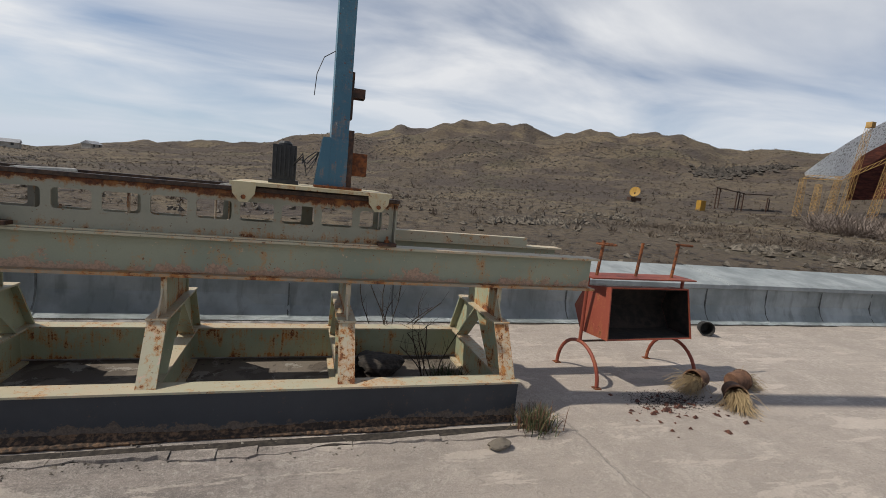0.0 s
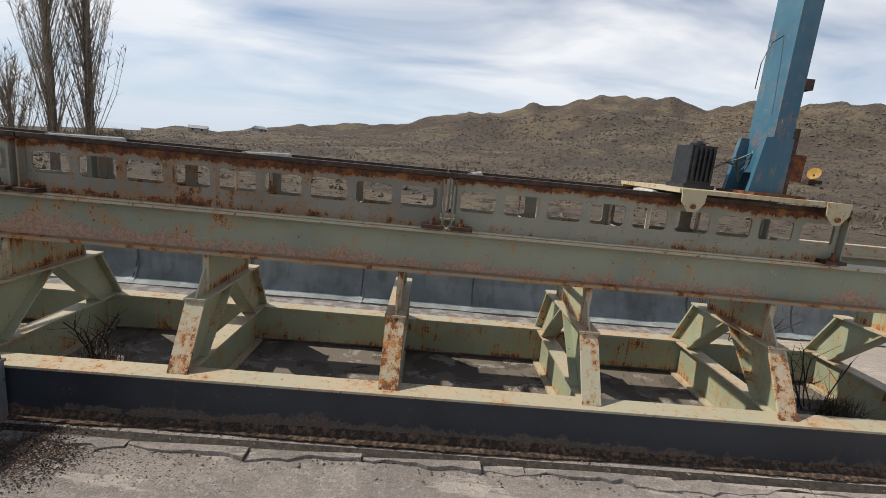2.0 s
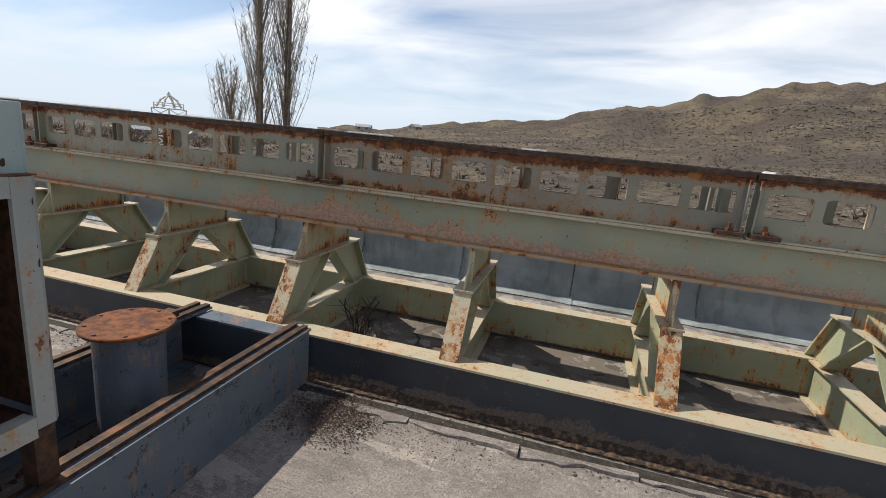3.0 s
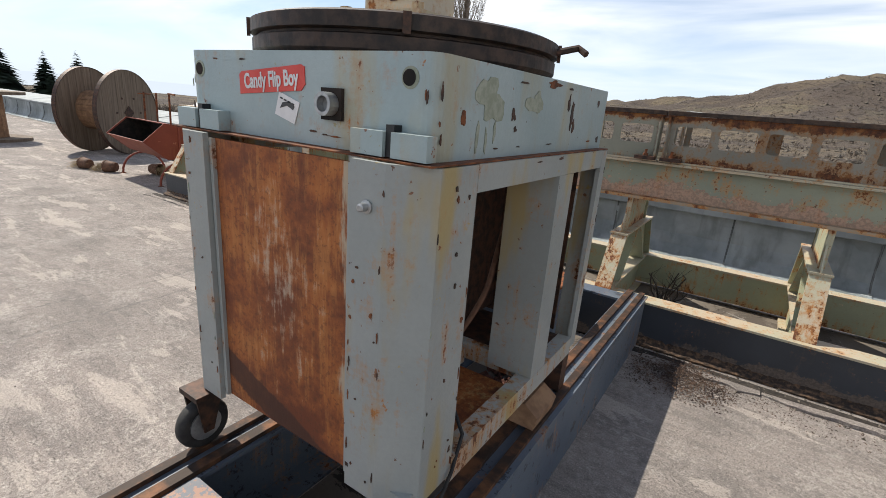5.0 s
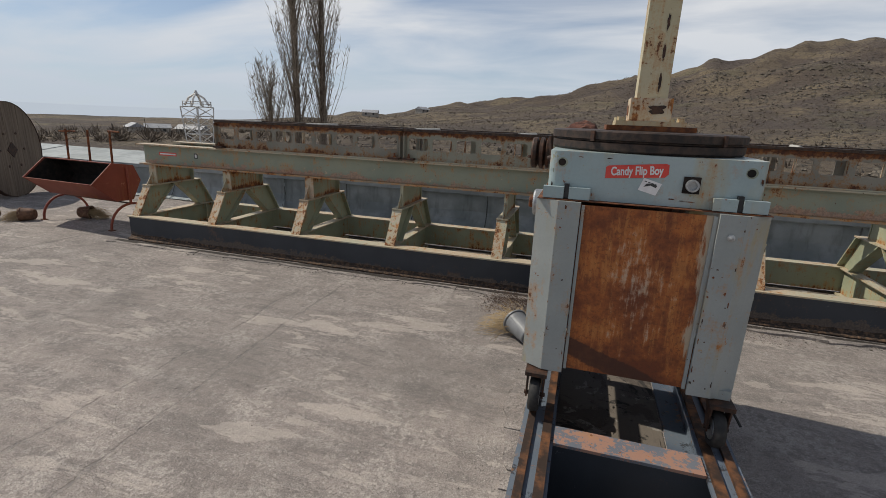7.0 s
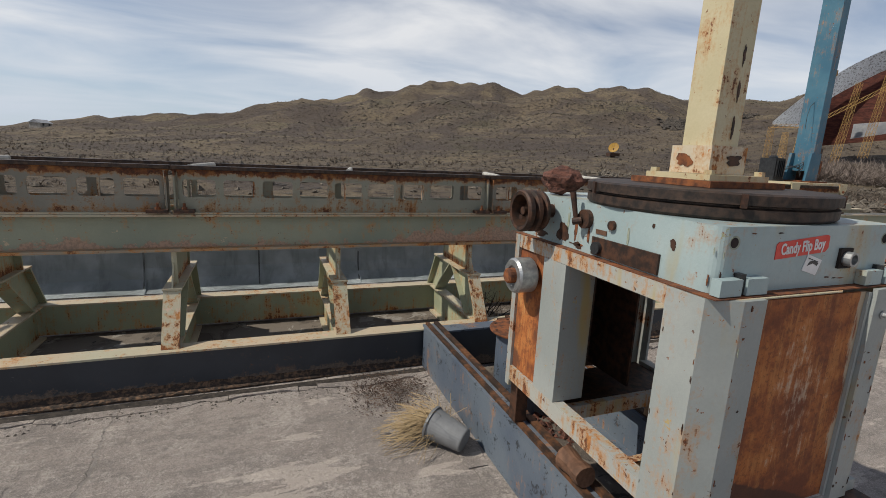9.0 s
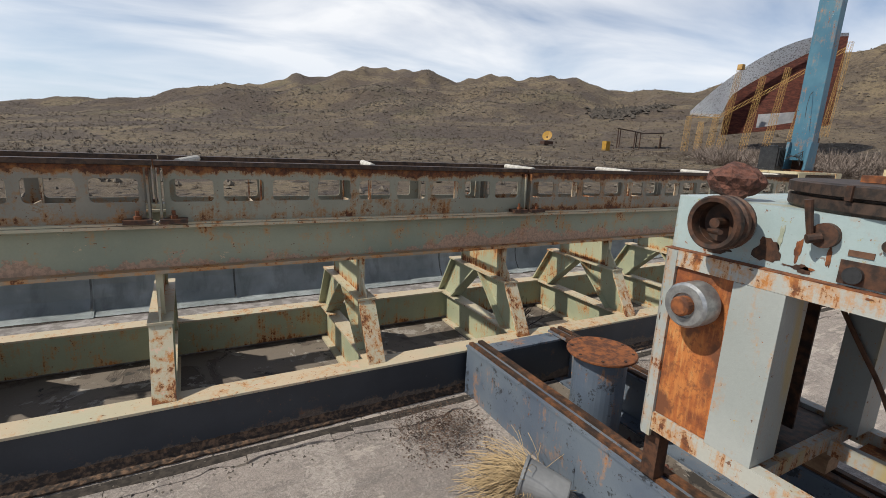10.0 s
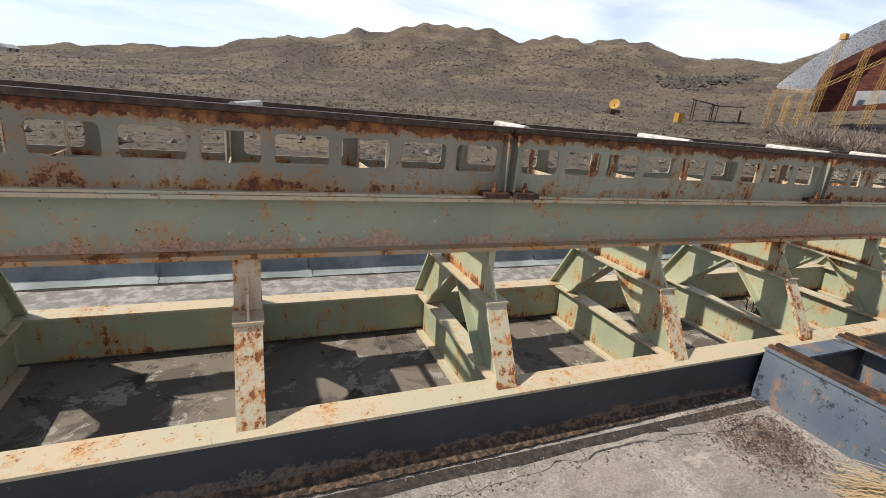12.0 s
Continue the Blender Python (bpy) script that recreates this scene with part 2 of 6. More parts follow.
M["debris"] = plain("brown_debris", (0.045, 0.028, 0.021), (0.15, 0.095, 0.066), 12, 0.95)
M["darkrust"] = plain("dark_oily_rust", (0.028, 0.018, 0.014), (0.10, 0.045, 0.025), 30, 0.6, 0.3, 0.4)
M["rail"] = plain("brown_rail_steel", (0.030, 0.021, 0.017), (0.085, 0.052, 0.035), 24, 0.5, 0.5, 0.3)
M["black"] = plain("black_enamel", (0.008, 0.009, 0.011), (0.025, 0.026, 0.028), 30, 0.45)
M["rubber"] = plain("black_rubber", (0.012, 0.012, 0.012), (0.03, 0.028, 0.026), 40, 0.75)
M["white"] = plain("dirty_white_paint", (0.33, 0.315, 0.28), (0.52, 0.50, 0.455), 25, 0.6)
M["steel"] = plain("dull_steel", (0.32, 0.33, 0.34), (0.46, 0.47, 0.47), 40, 0.42, 0.8, 0.15)
M["soot"] = plain("soot", (0.008, 0.006, 0.005), (0.03, 0.02, 0.015), 15, 0.95)
M["straw"] = plain("dry_straw", (0.25, 0.175, 0.09), (0.40, 0.295, 0.16), 9, 0.8)
M["twig"] = plain("bare_twigs", (0.12, 0.09, 0.065), (0.22, 0.175, 0.135), 9, 0.9)
M["grass"] = plain("green_grass", (0.032, 0.05, 0.015), (0.09, 0.10, 0.04), 9, 0.8)
M["clay"] = plain("brown_clay", (0.085, 0.04, 0.022), (0.16, 0.08, 0.045), 22, 0.8)
M["lava"] = plain("red_brown_lava_rock", (0.06, 0.025, 0.018), (0.15, 0.06, 0.04), 40, 0.95, 0.0, 0.8, 0.02)
M["grit"] = plain("grit", (0.07, 0.06, 0.05), (0.20, 0.17, 0.14), 14, 0.95)
M["bucket"] = plain("grey_plastic", (0.16, 0.165, 0.17), (0.21, 0.215, 0.22), 12, 0.5)
M["signred"] = plain("red_sticker", (0.62, 0.045, 0.03), (0.66, 0.07, 0.05), 18, 0.45)
M["paper"] = plain("white_sticker", (0.70, 0.69, 0.68), (0.76, 0.75, 0.74), 30, 0.5)
M["ink"] = plain("dark_print", (0.03, 0.03, 0.03), (0.05, 0.05, 0.05), 30, 0.5)
M["rock"] = plain("grey_brown_rock", (0.055, 0.046, 0.036), (0.17, 0.145, 0.115), 3, 0.95, 0.0, 0.6, 0.1)
M["bush"] = plain("leafless_scrub", (0.082, 0.063, 0.048), (0.150, 0.118, 0.088), 0.3, 0.95, 0.0, 0.1)
M["thorn"] = plain("grey_mauve_thicket", (0.14, 0.11, 0.092), (0.23, 0.185, 0.155), 0.4, 0.95, 0.0, 0.1)
M["crag"] = plain("dark_crag_rock", (0.022, 0.018, 0.015), (0.10, 0.085, 0.07), 1.2, 0.95, 0.0, 0.6, 0.2)
M["yellow"] = plain("chrome_yellow_paint", (0.28, 0.15, 0.015), (0.36, 0.20, 0.02), 2, 0.6)
M["scaffold"] = plain("rusty_yellow_paint", (0.34, 0.19, 0.06), (0.46, 0.29, 0.10), 0.6, 0.8)
M["evergreen"] = plain("dark_evergreen", (0.010, 0.022, 0.012), (0.025, 0.045, 0.02), 1.5, 0.9)
M["farwall"] = plain("far_house_wall", (0.30, 0.27, 0.23), (0.38, 0.35, 0.31), 1.0, 0.8)
M["farroof"] = plain("far_roof", (0.24, 0.25, 0.27), (0.36, 0.36, 0.37), 0.5, 0.6)


def rusted_panel(name, door):
    """A sheet gone to rust with vertical scratches; the door has a paler rubbed middle and a dark slanting run."""
    n = Nodes(name, 0.75)
    scratch = n.noise(1.0, 6, 0.7, n.scaled(60, 60, 8))
    soft, mid = n.noise(4.2, 4), n.noise(16, 7, 0.7)
    x, z = n.axis("X"), n.axis("Z")
    col = n.mix(n.step(n.total((mid, 0.5), (soft, 0.5)), 0.40, 0.60), (0.15, 0.040, 0.014), (0.36, 0.110, 0.025))
    col = n.mix(n.math("MULTIPLY", n.step(n.total((scratch, 0.5), (soft, 0.5)), 0.47, 0.60), 0.6), col, (0.50, 0.20, 0.055))
    col = n.mix(n.math("MULTIPLY", n.step(n.noise(70, 4, 0.7), 0.52, 0.62), 0.5), col, (0.10, 0.035, 0.014))
    if door:
        dx = n.math("MULTIPLY", n.total((x, 1), (4.215, 1)), 7.5)
        dz = n.math("MULTIPLY", n.total((z, 1), (-0.93, 1)), 3.6)
        d = n.math("SQRT", n.total((n.math("MULTIPLY", dx, dx), 1), (n.math("MULTIPLY", dz, dz), 1)))
        rub = n.total((d, -0.22), (scratch, 0.8), (mid, 0.75), (soft, 0.4))
        col = n.mix(n.math("MULTIPLY", n.step(rub, 0.86, 1.08), 0.65), col, (0.50, 0.43, 0.33))
        rim = n.total((n.step(x, -4.07, -3.99), 0.32), (n.step(z, 0.62, 0.78), 0.12), (scratch, 0.6), (soft, 0.5))
        col = n.mix(n.math("MULTIPLY", n.step(rim, 0.86, 0.98), 0.85), col, (0.44, 0.38, 0.28))
        slant = n.math("ABSOLUTE", n.total((z, 1), (x, 0.40), (1.065, 1), (mid, 0.05), (soft, 0.06)))
        dark = n.total((n.step(slant, 0.075, 0.015), 0.8), (mid, 0.4))
        col = n.mix(n.math("MULTIPLY", n.step(dark, 0.62, 0.82), 0.85), col, (0.055, 0.022, 0.013))
    else:
        pale = n.total((scratch, 0.5), (soft, 0.5), (n.noise(2.2, 3), 0.3))
        col = n.mix(n.math("MULTIPLY", n.step(pale, 0.70, 0.80), 0.7), col, (0.46, 0.30, 0.12))
        col = n.mix(n.step(n.noise(2.6, 5, 0.6, n.scaled(1.6, 2.6, 2.0)), 0.50, 0.60), col, (0.13, 0.045, 0.018))
    return n.done(col, scratch, 0.4, 0.003)


M["rustside"] = rusted_panel("rusted_side_sheet", False)
M["rustpanel"] = rusted_panel("rusted_door_sheet", True)


def concrete(name="worn_concrete", shade=1.13):
    """Worn concrete deck: cloudy tones, trowel streaks, pale scuffs, pitting and coarse grit."""
    n = Nodes(name, 0.92)
    tone = lambda r, g, b: (r * shade * 1.06, g * shade * 0.99, b * shade * 0.962)
    big, mid = n.noise(0.55, 5, 0.6, None, 0.4), n.noise(3.1, 7, 0.68)
    turned = n.t.nodes.new("ShaderNodeMapping")
    turned.inputs["Rotation"].default_value = (0, 0, radians(24))
    turned.inputs["Scale"].default_value = (1.2, 6.5, 1)
    n.link(n.pos, turned.inputs[0])
    streak = n.noise(1.3, 7, 0.7, turned.outputs[0], 0.3)
    fine, grain, grit = n.noise(24, 7, 0.74), n.noise(150, 4, 0.75), n.noise(60, 5, 0.7)
    col = n.mix(n.step(big, 0.38, 0.6), tone(0.235, 0.215, 0.198), tone(0.32, 0.292, 0.268))
    col = n.mix(n.math("MULTIPLY", n.step(streak, 0.45, 0.58), 0.8), col, tone(0.18, 0.168, 0.158))
    col = n.mix(n.math("MULTIPLY", n.step(mid, 0.47, 0.58), 0.6), col, tone(0.31, 0.288, 0.265))
    pale = n.step(n.total((mid, 0.35), (fine, 0.45), (streak, 0.3)), 0.555, 0.62)
    col = n.mix(n.math("MULTIPLY", pale, 0.5), col, tone(0.50, 0.475, 0.44))
    dark = n.step(n.total((n.noise(1.3, 4), 0.4), (fine, 0.4), (streak, 0.2)), 0.52, 0.575)
    col = n.mix(n.math("MULTIPLY", dark, 0.65), col, tone(0.135, 0.126, 0.118))
    pit = n.step(n.total((n.noise(110, 5, 0.75), 0.7), (fine, 0.3)), 0.55, 0.60)
    col = n.mix(n.math("MULTIPLY", pit, 0.3), col, tone(0.085, 0.08, 0.075))
    col = n.mix(n.math("MULTIPLY", n.step(grain, 0.50, 0.62), 0.45), col, tone(0.50, 0.48, 0.445))
    col = n.mix(n.math("MULTIPLY", n.step(grain, 0.48, 0.38), 0.5), col, tone(0.13, 0.122, 0.115))
    col = n.mix(n.math("MULTIPLY", n.step(fine, 0.50, 0.38), 0.45), col, tone(0.12, 0.113, 0.106))
    col = n.mix(n.math("MULTIPLY", n.step(fine, 0.52, 0.64), 0.45), col, tone(0.47, 0.445, 0.41))
    mottle = n.noise(7.5, 7, 0.72, None, 0.3)
    col = n.mix(n.math("MULTIPLY", n.step(mottle, 0.54, 0.62), 0.35), col, tone(0.15, 0.14, 0.131))
    col = n.mix(n.math("MULTIPLY", n.step(mottle, 0.44, 0.36), 0.25), col, tone(0.44, 0.415, 0.385))
    fleck = n.step(n.total((n.noise(48, 6, 0.72), 0.75), (mid, 0.25)), 0.56, 0.60)
    col = n.mix(n.math("MULTIPLY", fleck, 0.45), col, tone(0.52, 0.50, 0.465))
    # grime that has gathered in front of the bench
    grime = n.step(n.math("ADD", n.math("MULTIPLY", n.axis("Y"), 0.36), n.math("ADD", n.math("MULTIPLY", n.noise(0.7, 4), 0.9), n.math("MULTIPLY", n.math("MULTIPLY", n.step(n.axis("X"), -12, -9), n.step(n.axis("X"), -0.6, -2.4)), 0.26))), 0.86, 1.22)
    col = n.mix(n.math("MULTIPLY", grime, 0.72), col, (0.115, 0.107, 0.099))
    # old skim coat left in pale islands with crisp edges
    skim = n.step(n.total((n.noise(0.8, 8, 0.68, turned.outputs[0], 0.4), 0.6), (n.noise(1.1, 8, 0.7), 0.4)), 0.545, 0.56)
    col = n.mix(n.math("MULTIPLY", skim, 0.42), col, tone(0.50, 0.465, 0.42))
    # deck painted paler and warmer towards +x, a sunlit tone put into the colour
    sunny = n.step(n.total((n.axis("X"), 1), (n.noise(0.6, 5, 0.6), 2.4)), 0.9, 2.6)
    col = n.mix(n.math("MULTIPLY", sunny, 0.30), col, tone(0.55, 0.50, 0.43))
    # crumbling slab joints
    wob = n.total((n.noise(1.3, 6, 0.7), 0.22), (n.noise(14, 5, 0.75), 0.06))
    line = None
    for at, skew, wide in ((6.42, 0.045, 0.013), (6.84, -0.02, 0.016), (10.4, -0.06, 0.022), (-1.9, 0.03, 0.012)):
        off = n.total((n.axis("X"), 1), (n.axis("Y"), skew), (wob, 1), (at - 0.14, 1))
        one = n.step(n.math("ABSOLUTE", off), wide, wide * 0.25)
        line = one if line is None else n.math("ADD", line, one)
    line = n.math("MULTIPLY", line, n.step(n.noise(1.7, 3), 0.36, 0.48))
    col = n.mix(n.math("MULTIPLY", line, 0.5), col, (0.085, 0.08, 0.075))
    h = n.math("ADD", n.math("MULTIPLY", fine, 0.5), n.math("MULTIPLY", grain, 0.35))
    h = n.math("SUBTRACT", h, line)
    return n.done(col, n.math("SUBTRACT", h, n.math("MULTIPLY", pit, 0.5)), 1.0, 0.016)


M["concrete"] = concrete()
M["screed"] = concrete("broken_screed", 1.1)
M["backscreed"] = plain("flaking_grey_screed", (0.17, 0.155, 0.147), (0.31, 0.29, 0.28), 9, 0.9, 0.0, 0.6, 0.02, (0.44, 0.60))


def felt():
    """Old bitumen felt, dark and peeling, with grey dust."""
    n = Nodes("peeling_roofing_felt", 0.85)
    mid = n.noise(2.4, 6, 0.68, None, 0.8)
    col = n.mix(n.step(mid, 0.42, 0.5), (0.098, 0.078, 0.063), (0.165, 0.138, 0.112))
    col = n.mix(n.step(n.noise(4.5, 6, 0.7, None, 0.5), 0.565, 0.59), col, (0.29, 0.265, 0.235))
    col = n.mix(n.step(n.noise(3.1, 7, 0.72, None, 0.6), 0.60, 0.63), col, (0.030, 0.026, 0.023))
    grain = n.noise(90, 5, 0.7)
    col = n.mix(n.math("MULTIPLY", grain, 0.45), col, (0.04, 0.036, 0.032))
    h = n.math("ADD", n.math("MULTIPLY", n.step(mid, 0.42, 0.47), 0.7), n.math("MULTIPLY", grain, 0.2))
    return n.done(col, h, 0.6, 0.01)


M["felt"] = felt()


def sheet_metal(name="galvanised_sheet", pale=1.6):
    """Galvanised sheet, dull grey with cloudy bloom and drip marks."""
    n = Nodes(name, 0.5, 0.12)
    cloud, run = n.noise(1.8, 5, 0.6), n.noise(1.0, 5, 0.6, n.scaled(8, 8, 1.2))
    col = n.mix(n.step(cloud, 0.35, 0.65), (0.235 * pale, 0.262 * pale, 0.268 * pale), (0.38 * pale, 0.41 * pale, 0.418 * pale))
    col = n.mix(n.math("MULTIPLY", n.step(run, 0.5, 0.7), 0.4), col, (0.16, 0.17, 0.17))
    fine = n.noise(45, 5, 0.7)
    col = n.mix(n.math("MULTIPLY", n.step(fine, 0.6, 0.7), 0.3), col, (0.45, 0.45, 0.42))
    dent = n.noise(1.5, 3)
    return n.done(col, dent, 0.5, 0.06, n.math("ADD", n.math("MULTIPLY", cloud, 0.35), 0.58))


# same sheet twice: upright face paled, sunlit cap dimmed by colour
M["sheet"] = sheet_metal()
M["capsheet"] = sheet_metal("dimmed_cap_sheet", 0.85)


def hillside():
    """Dry steppe: brown earth, straw-coloured grass, dark scrub and stones."""
    n = Nodes("dry_hillside", 1.0)
    big, mid = n.noise(0.012, 6, 0.62, None, 0.6), n.noise(0.06, 7, 0.68)
    speck, fine = n.noise(0.55, 6, 0.72), n.noise(3.0, 5, 0.7)
    col = n.mix(n.step(big, 0.40, 0.60), (0.104, 0.078, 0.052), (0.154, 0.117, 0.074))
    col = n.mix(n.math("MULTIPLY", n.step(n.noise(0.028, 7, 0.68, None, 0.9), 0.52, 0.58), 0.75), col, (0.186, 0.143, 0.085))
    col = n.mix(n.math("MULTIPLY", n.step(n.noise(0.019, 7, 0.68, None, 1.1), 0.47, 0.56), 0.75), col, (0.062, 0.046, 0.040))
    col = n.mix(n.math("MULTIPLY", n.step(n.noise(0.022, 5, 0.6), 0.56, 0.66), 0.45), col, (0.091, 0.084, 0.037))
    col = n.mix(n.math("MULTIPLY", n.step(speck, 0.50, 0.60), 0.5), col, (0.044, 0.031, 0.025))
    shrubs = n.math("MULTIPLY", n.step(n.voronoi(0.30), 0.34, 0.18), n.step(n.noise(0.03, 6, 0.7), 0.44, 0.54))
    col = n.mix(n.math("MULTIPLY", shrubs, 0.8), col, (0.035, 0.025, 0.022))
    small = n.math("MULTIPLY", n.step(n.voronoi(0.8), 0.32, 0.16), n.step(mid, 0.40, 0.50))
    col = n.mix(n.math("MULTIPLY", small, 0.75), col, (0.030, 0.023, 0.019))
    stones = n.math("MULTIPLY", n.step(n.voronoi(0.62), 0.24, 0.10), n.step(n.noise(0.045, 6, 0.7), 0.50, 0.60))
    col = n.mix(stones, col, (0.189, 0.161, 0.133))
    col = n.mix(n.math("MULTIPLY", n.step(fine, 0.38, 0.62), 0.35), col, (0.041, 0.031, 0.023))
    h = n.total((speck, 0.7), (fine, 0.3), (shrubs, 0.6), (small, 0.5), (stones, 0.4))
    return n.done(col, h, 1.0, 1.1)


M["hill"] = hillside()


def timber():
    n = Nodes("weathered_planks", 0.85)
    g = n.noise(1.0, 6, 0.65, n.scaled(18, 30, 1.5))
    info = n.t.nodes.new("ShaderNodeObjectInfo")
    col = n.mix(n.step(g, 0.3, 0.7), (0.12, 0.088, 0.062), (0.24, 0.185, 0.135))
    col = n.mix(n.math("MULTIPLY", info.outputs["Random"], 0.4), col, (0.085, 0.065, 0.05))
    return n.done(col, g, 0.4, 0.006)


M["timber"] = timber()


# ---- building helpers ----
def box(bm, x0, x1, y0, y1, z0, z1):
    v = [bm.verts.new((x, y, z)) for x in (x0, x1) for y in (y0, y1) for z in (z0, z1)]
    for f in ((0, 1, 3, 2), (4, 6, 7, 5), (0, 4, 5, 1), (2, 3, 7, 6), (0, 2, 6, 4), (1, 5, 7, 3)):
        bm.faces.new([v[i] for i in f])
    return v


def prism(bm, outline, lo, hi, axis="x"):
    """A polygon, given by the two other coordinates, drawn out along an axis."""
    put = {"x": lambda a, p: (a, p[0], p[1]), "y": lambda a, p: (p[0], a, p[1]), "z": lambda a, p: (p[0], p[1], a)}[axis]
    a = [bm.verts.new(put(lo, p)) for p in outline]
    b = [bm.verts.new(put(hi, p)) for p in outline]
    bm.faces.new(a[::-1])
    bm.faces.new(b)
    k = len(outline)
    for i in range(k):
        bm.faces.new((a[i], a[(i + 1) % k], b[(i + 1) % k], b[i]))


def lathe(bm, profile, centre, axis="z", n=24, close=True):
    """A profile of (radius, along) turned about an axis through centre."""
    c = Vector(centre)
    rings = []
    for r, h in profile:
        ring = []
        for i in range(n):
            a = 2 * math.pi * i / n
            u, v = r * math.cos(a), r * math.sin(a)
            p = {"z": (u, v, h), "x": (h, u, v), "y": (v, h, u)}[axis]
            ring.append(bm.verts.new(c + Vector(p)))
        rings.append(ring)
    for a, b in zip(rings, rings[1:]):
        for i in range(n):
            bm.faces.new((a[i], a[(i + 1) % n], b[(i + 1) % n], b[i]))
    if close:
        bm.faces.new(rings[0][::-1])
        bm.faces.new(rings[-1])


def rod(bm, a, b, r, n=8, r2=None):
    a, b = Vector(a), Vector(b)
    d = (b - a).normalized()
    u = d.orthogonal().normalized()
    v = d.cross(u)
    rings = [[bm.verts.new(p + (u * math.cos(6.28319 * i / n) + v * math.sin(6.28319 * i / n)) * q) for i in range(n)] for p, q in ((a, r), (b, r if r2 is None else r2))]
    for i in range(n):
        bm.faces.new((rings[0][i], rings[0][(i + 1) % n], rings[1][(i + 1) % n], rings[1][i]))
    bm.faces.new(rings[0][::-1])
    bm.faces.new(rings[1])


def tube(bm, points, r, n=8):
    """A bent round bar through points."""
    pts = [Vector(p) for p in points]
    rings, u = [], None
    for i, p in enumerate(pts):
        d = (pts[min(i + 1, len(pts) - 1)] - pts[max(i - 1, 0)]).normalized()
        u = d.orthogonal().normalized() if u is None else (u - d * u.dot(d)).normalized()
        v = d.cross(u)
        rings.append([bm.verts.new(p + (u * math.cos(6.28319 * k / n) + v * math.sin(6.28319 * k / n)) * r) for k in range(n)])
    for a, b in zip(rings, rings[1:]):
        for k in range(n):
            bm.faces.new((a[k], a[(k + 1) % n], b[(k + 1) % n], b[k]))
    bm.faces.new(rings[0][::-1])
    bm.faces.new(rings[-1])


WORN = ("pale_grey_green_paint", "pale_blue_enamel", "pale_green_paint", "worn_cream_green_paint", "worn_pink_cream_paint", "blue_grey_paint", "cream_yellow_paint", "grey_green_beam_paint")


def mesh_of(name, bm, material, bevel=0.0, smooth=False):
    """A mesh from a bmesh; bevelled edges of painted steel show chipped, rusty metal."""
    chipped = bool(bevel) and material.name in WORN
    if bevel:
        edges = [e for e in bm.edges if len(e.link_faces) == 2 and e.calc_face_angle(0) > 0.6]
        bmesh.ops.bevel(bm, geom=edges, offset=bevel, segments=2, affect="EDGES", clamp_overlap=True, material=1 if chipped else -1)
    bmesh.ops.recalc_face_normals(bm, faces=bm.faces[:])
    me = bpy.data.meshes.new(name)
    bm.to_mesh(me)
    bm.free()
    me.materials.append(material)
    if chipped:
        me.materials.append(M["chip"])
    if smooth:
        for p in me.polygons:
            p.use_smooth = True
    return me


def part(name, bm, material, parent=None, label="", bevel=0.0, smooth=False):
    """Links a bmesh, or a mesh made before, as one object under a thing or part."""
    me = bm if isinstance(bm, bpy.types.Mesh) else mesh_of(name, bm, material, bevel, smooth)
    ob = new(name, me)
    if parent is not None:
        ob.parent = parent
        ob.matrix_parent_inverse = Matrix.Identity(4)
    if label:
        tagged(ob, label)
    return ob


def thing(name, at, label, category, group="", kind=""):
    ob = new(name)
    ob.location = at
    ob.empty_display_size = 0.2
    return tagged(ob, label, category, group, kind)


def Bm():
    return bmesh.new()


def boxed(*a):
    bm = Bm()
    box(bm, *a)
    return bm


rnd = random.Random(7)


# ---- ground and distance ----
# heights of the ridge over the plain, one crest every 2.4 degrees of bearing from -30
RIDGE = [0.5, 5.6, 4.7, 5.2, 9.2, 12.2, 16.3, 15.7, 17.9, 20.7, 20.9, 21.0, 33.8, 34.1, 38.6, 36.0, 36.9, 45.5, 44.6, 48.4, 49.6, 49.4, 49.2, 51.0, 43.3, 47.4, 51.8, 52.0, 51.5, 53.1, 51.8, 45.7, 39.0, 36.7, 32.4, 23.5, 0.5]
# each hill: bearing from +y in degrees, distance, height over the plain, half width across, half width along the view
HILLS = [(-30 + 2.4 * k, 430, h, 15.5, 140) for k, h in enumerate(RIDGE)] + [
    (60, 390, 50.1, 60, 120), (71, 340, 48.9, 70, 110), (90, 320, 65.0, 110, 100), (130, 420, 40, 120, 90), (170, 500, 22, 200, 90)]
PLAIN = -3.6


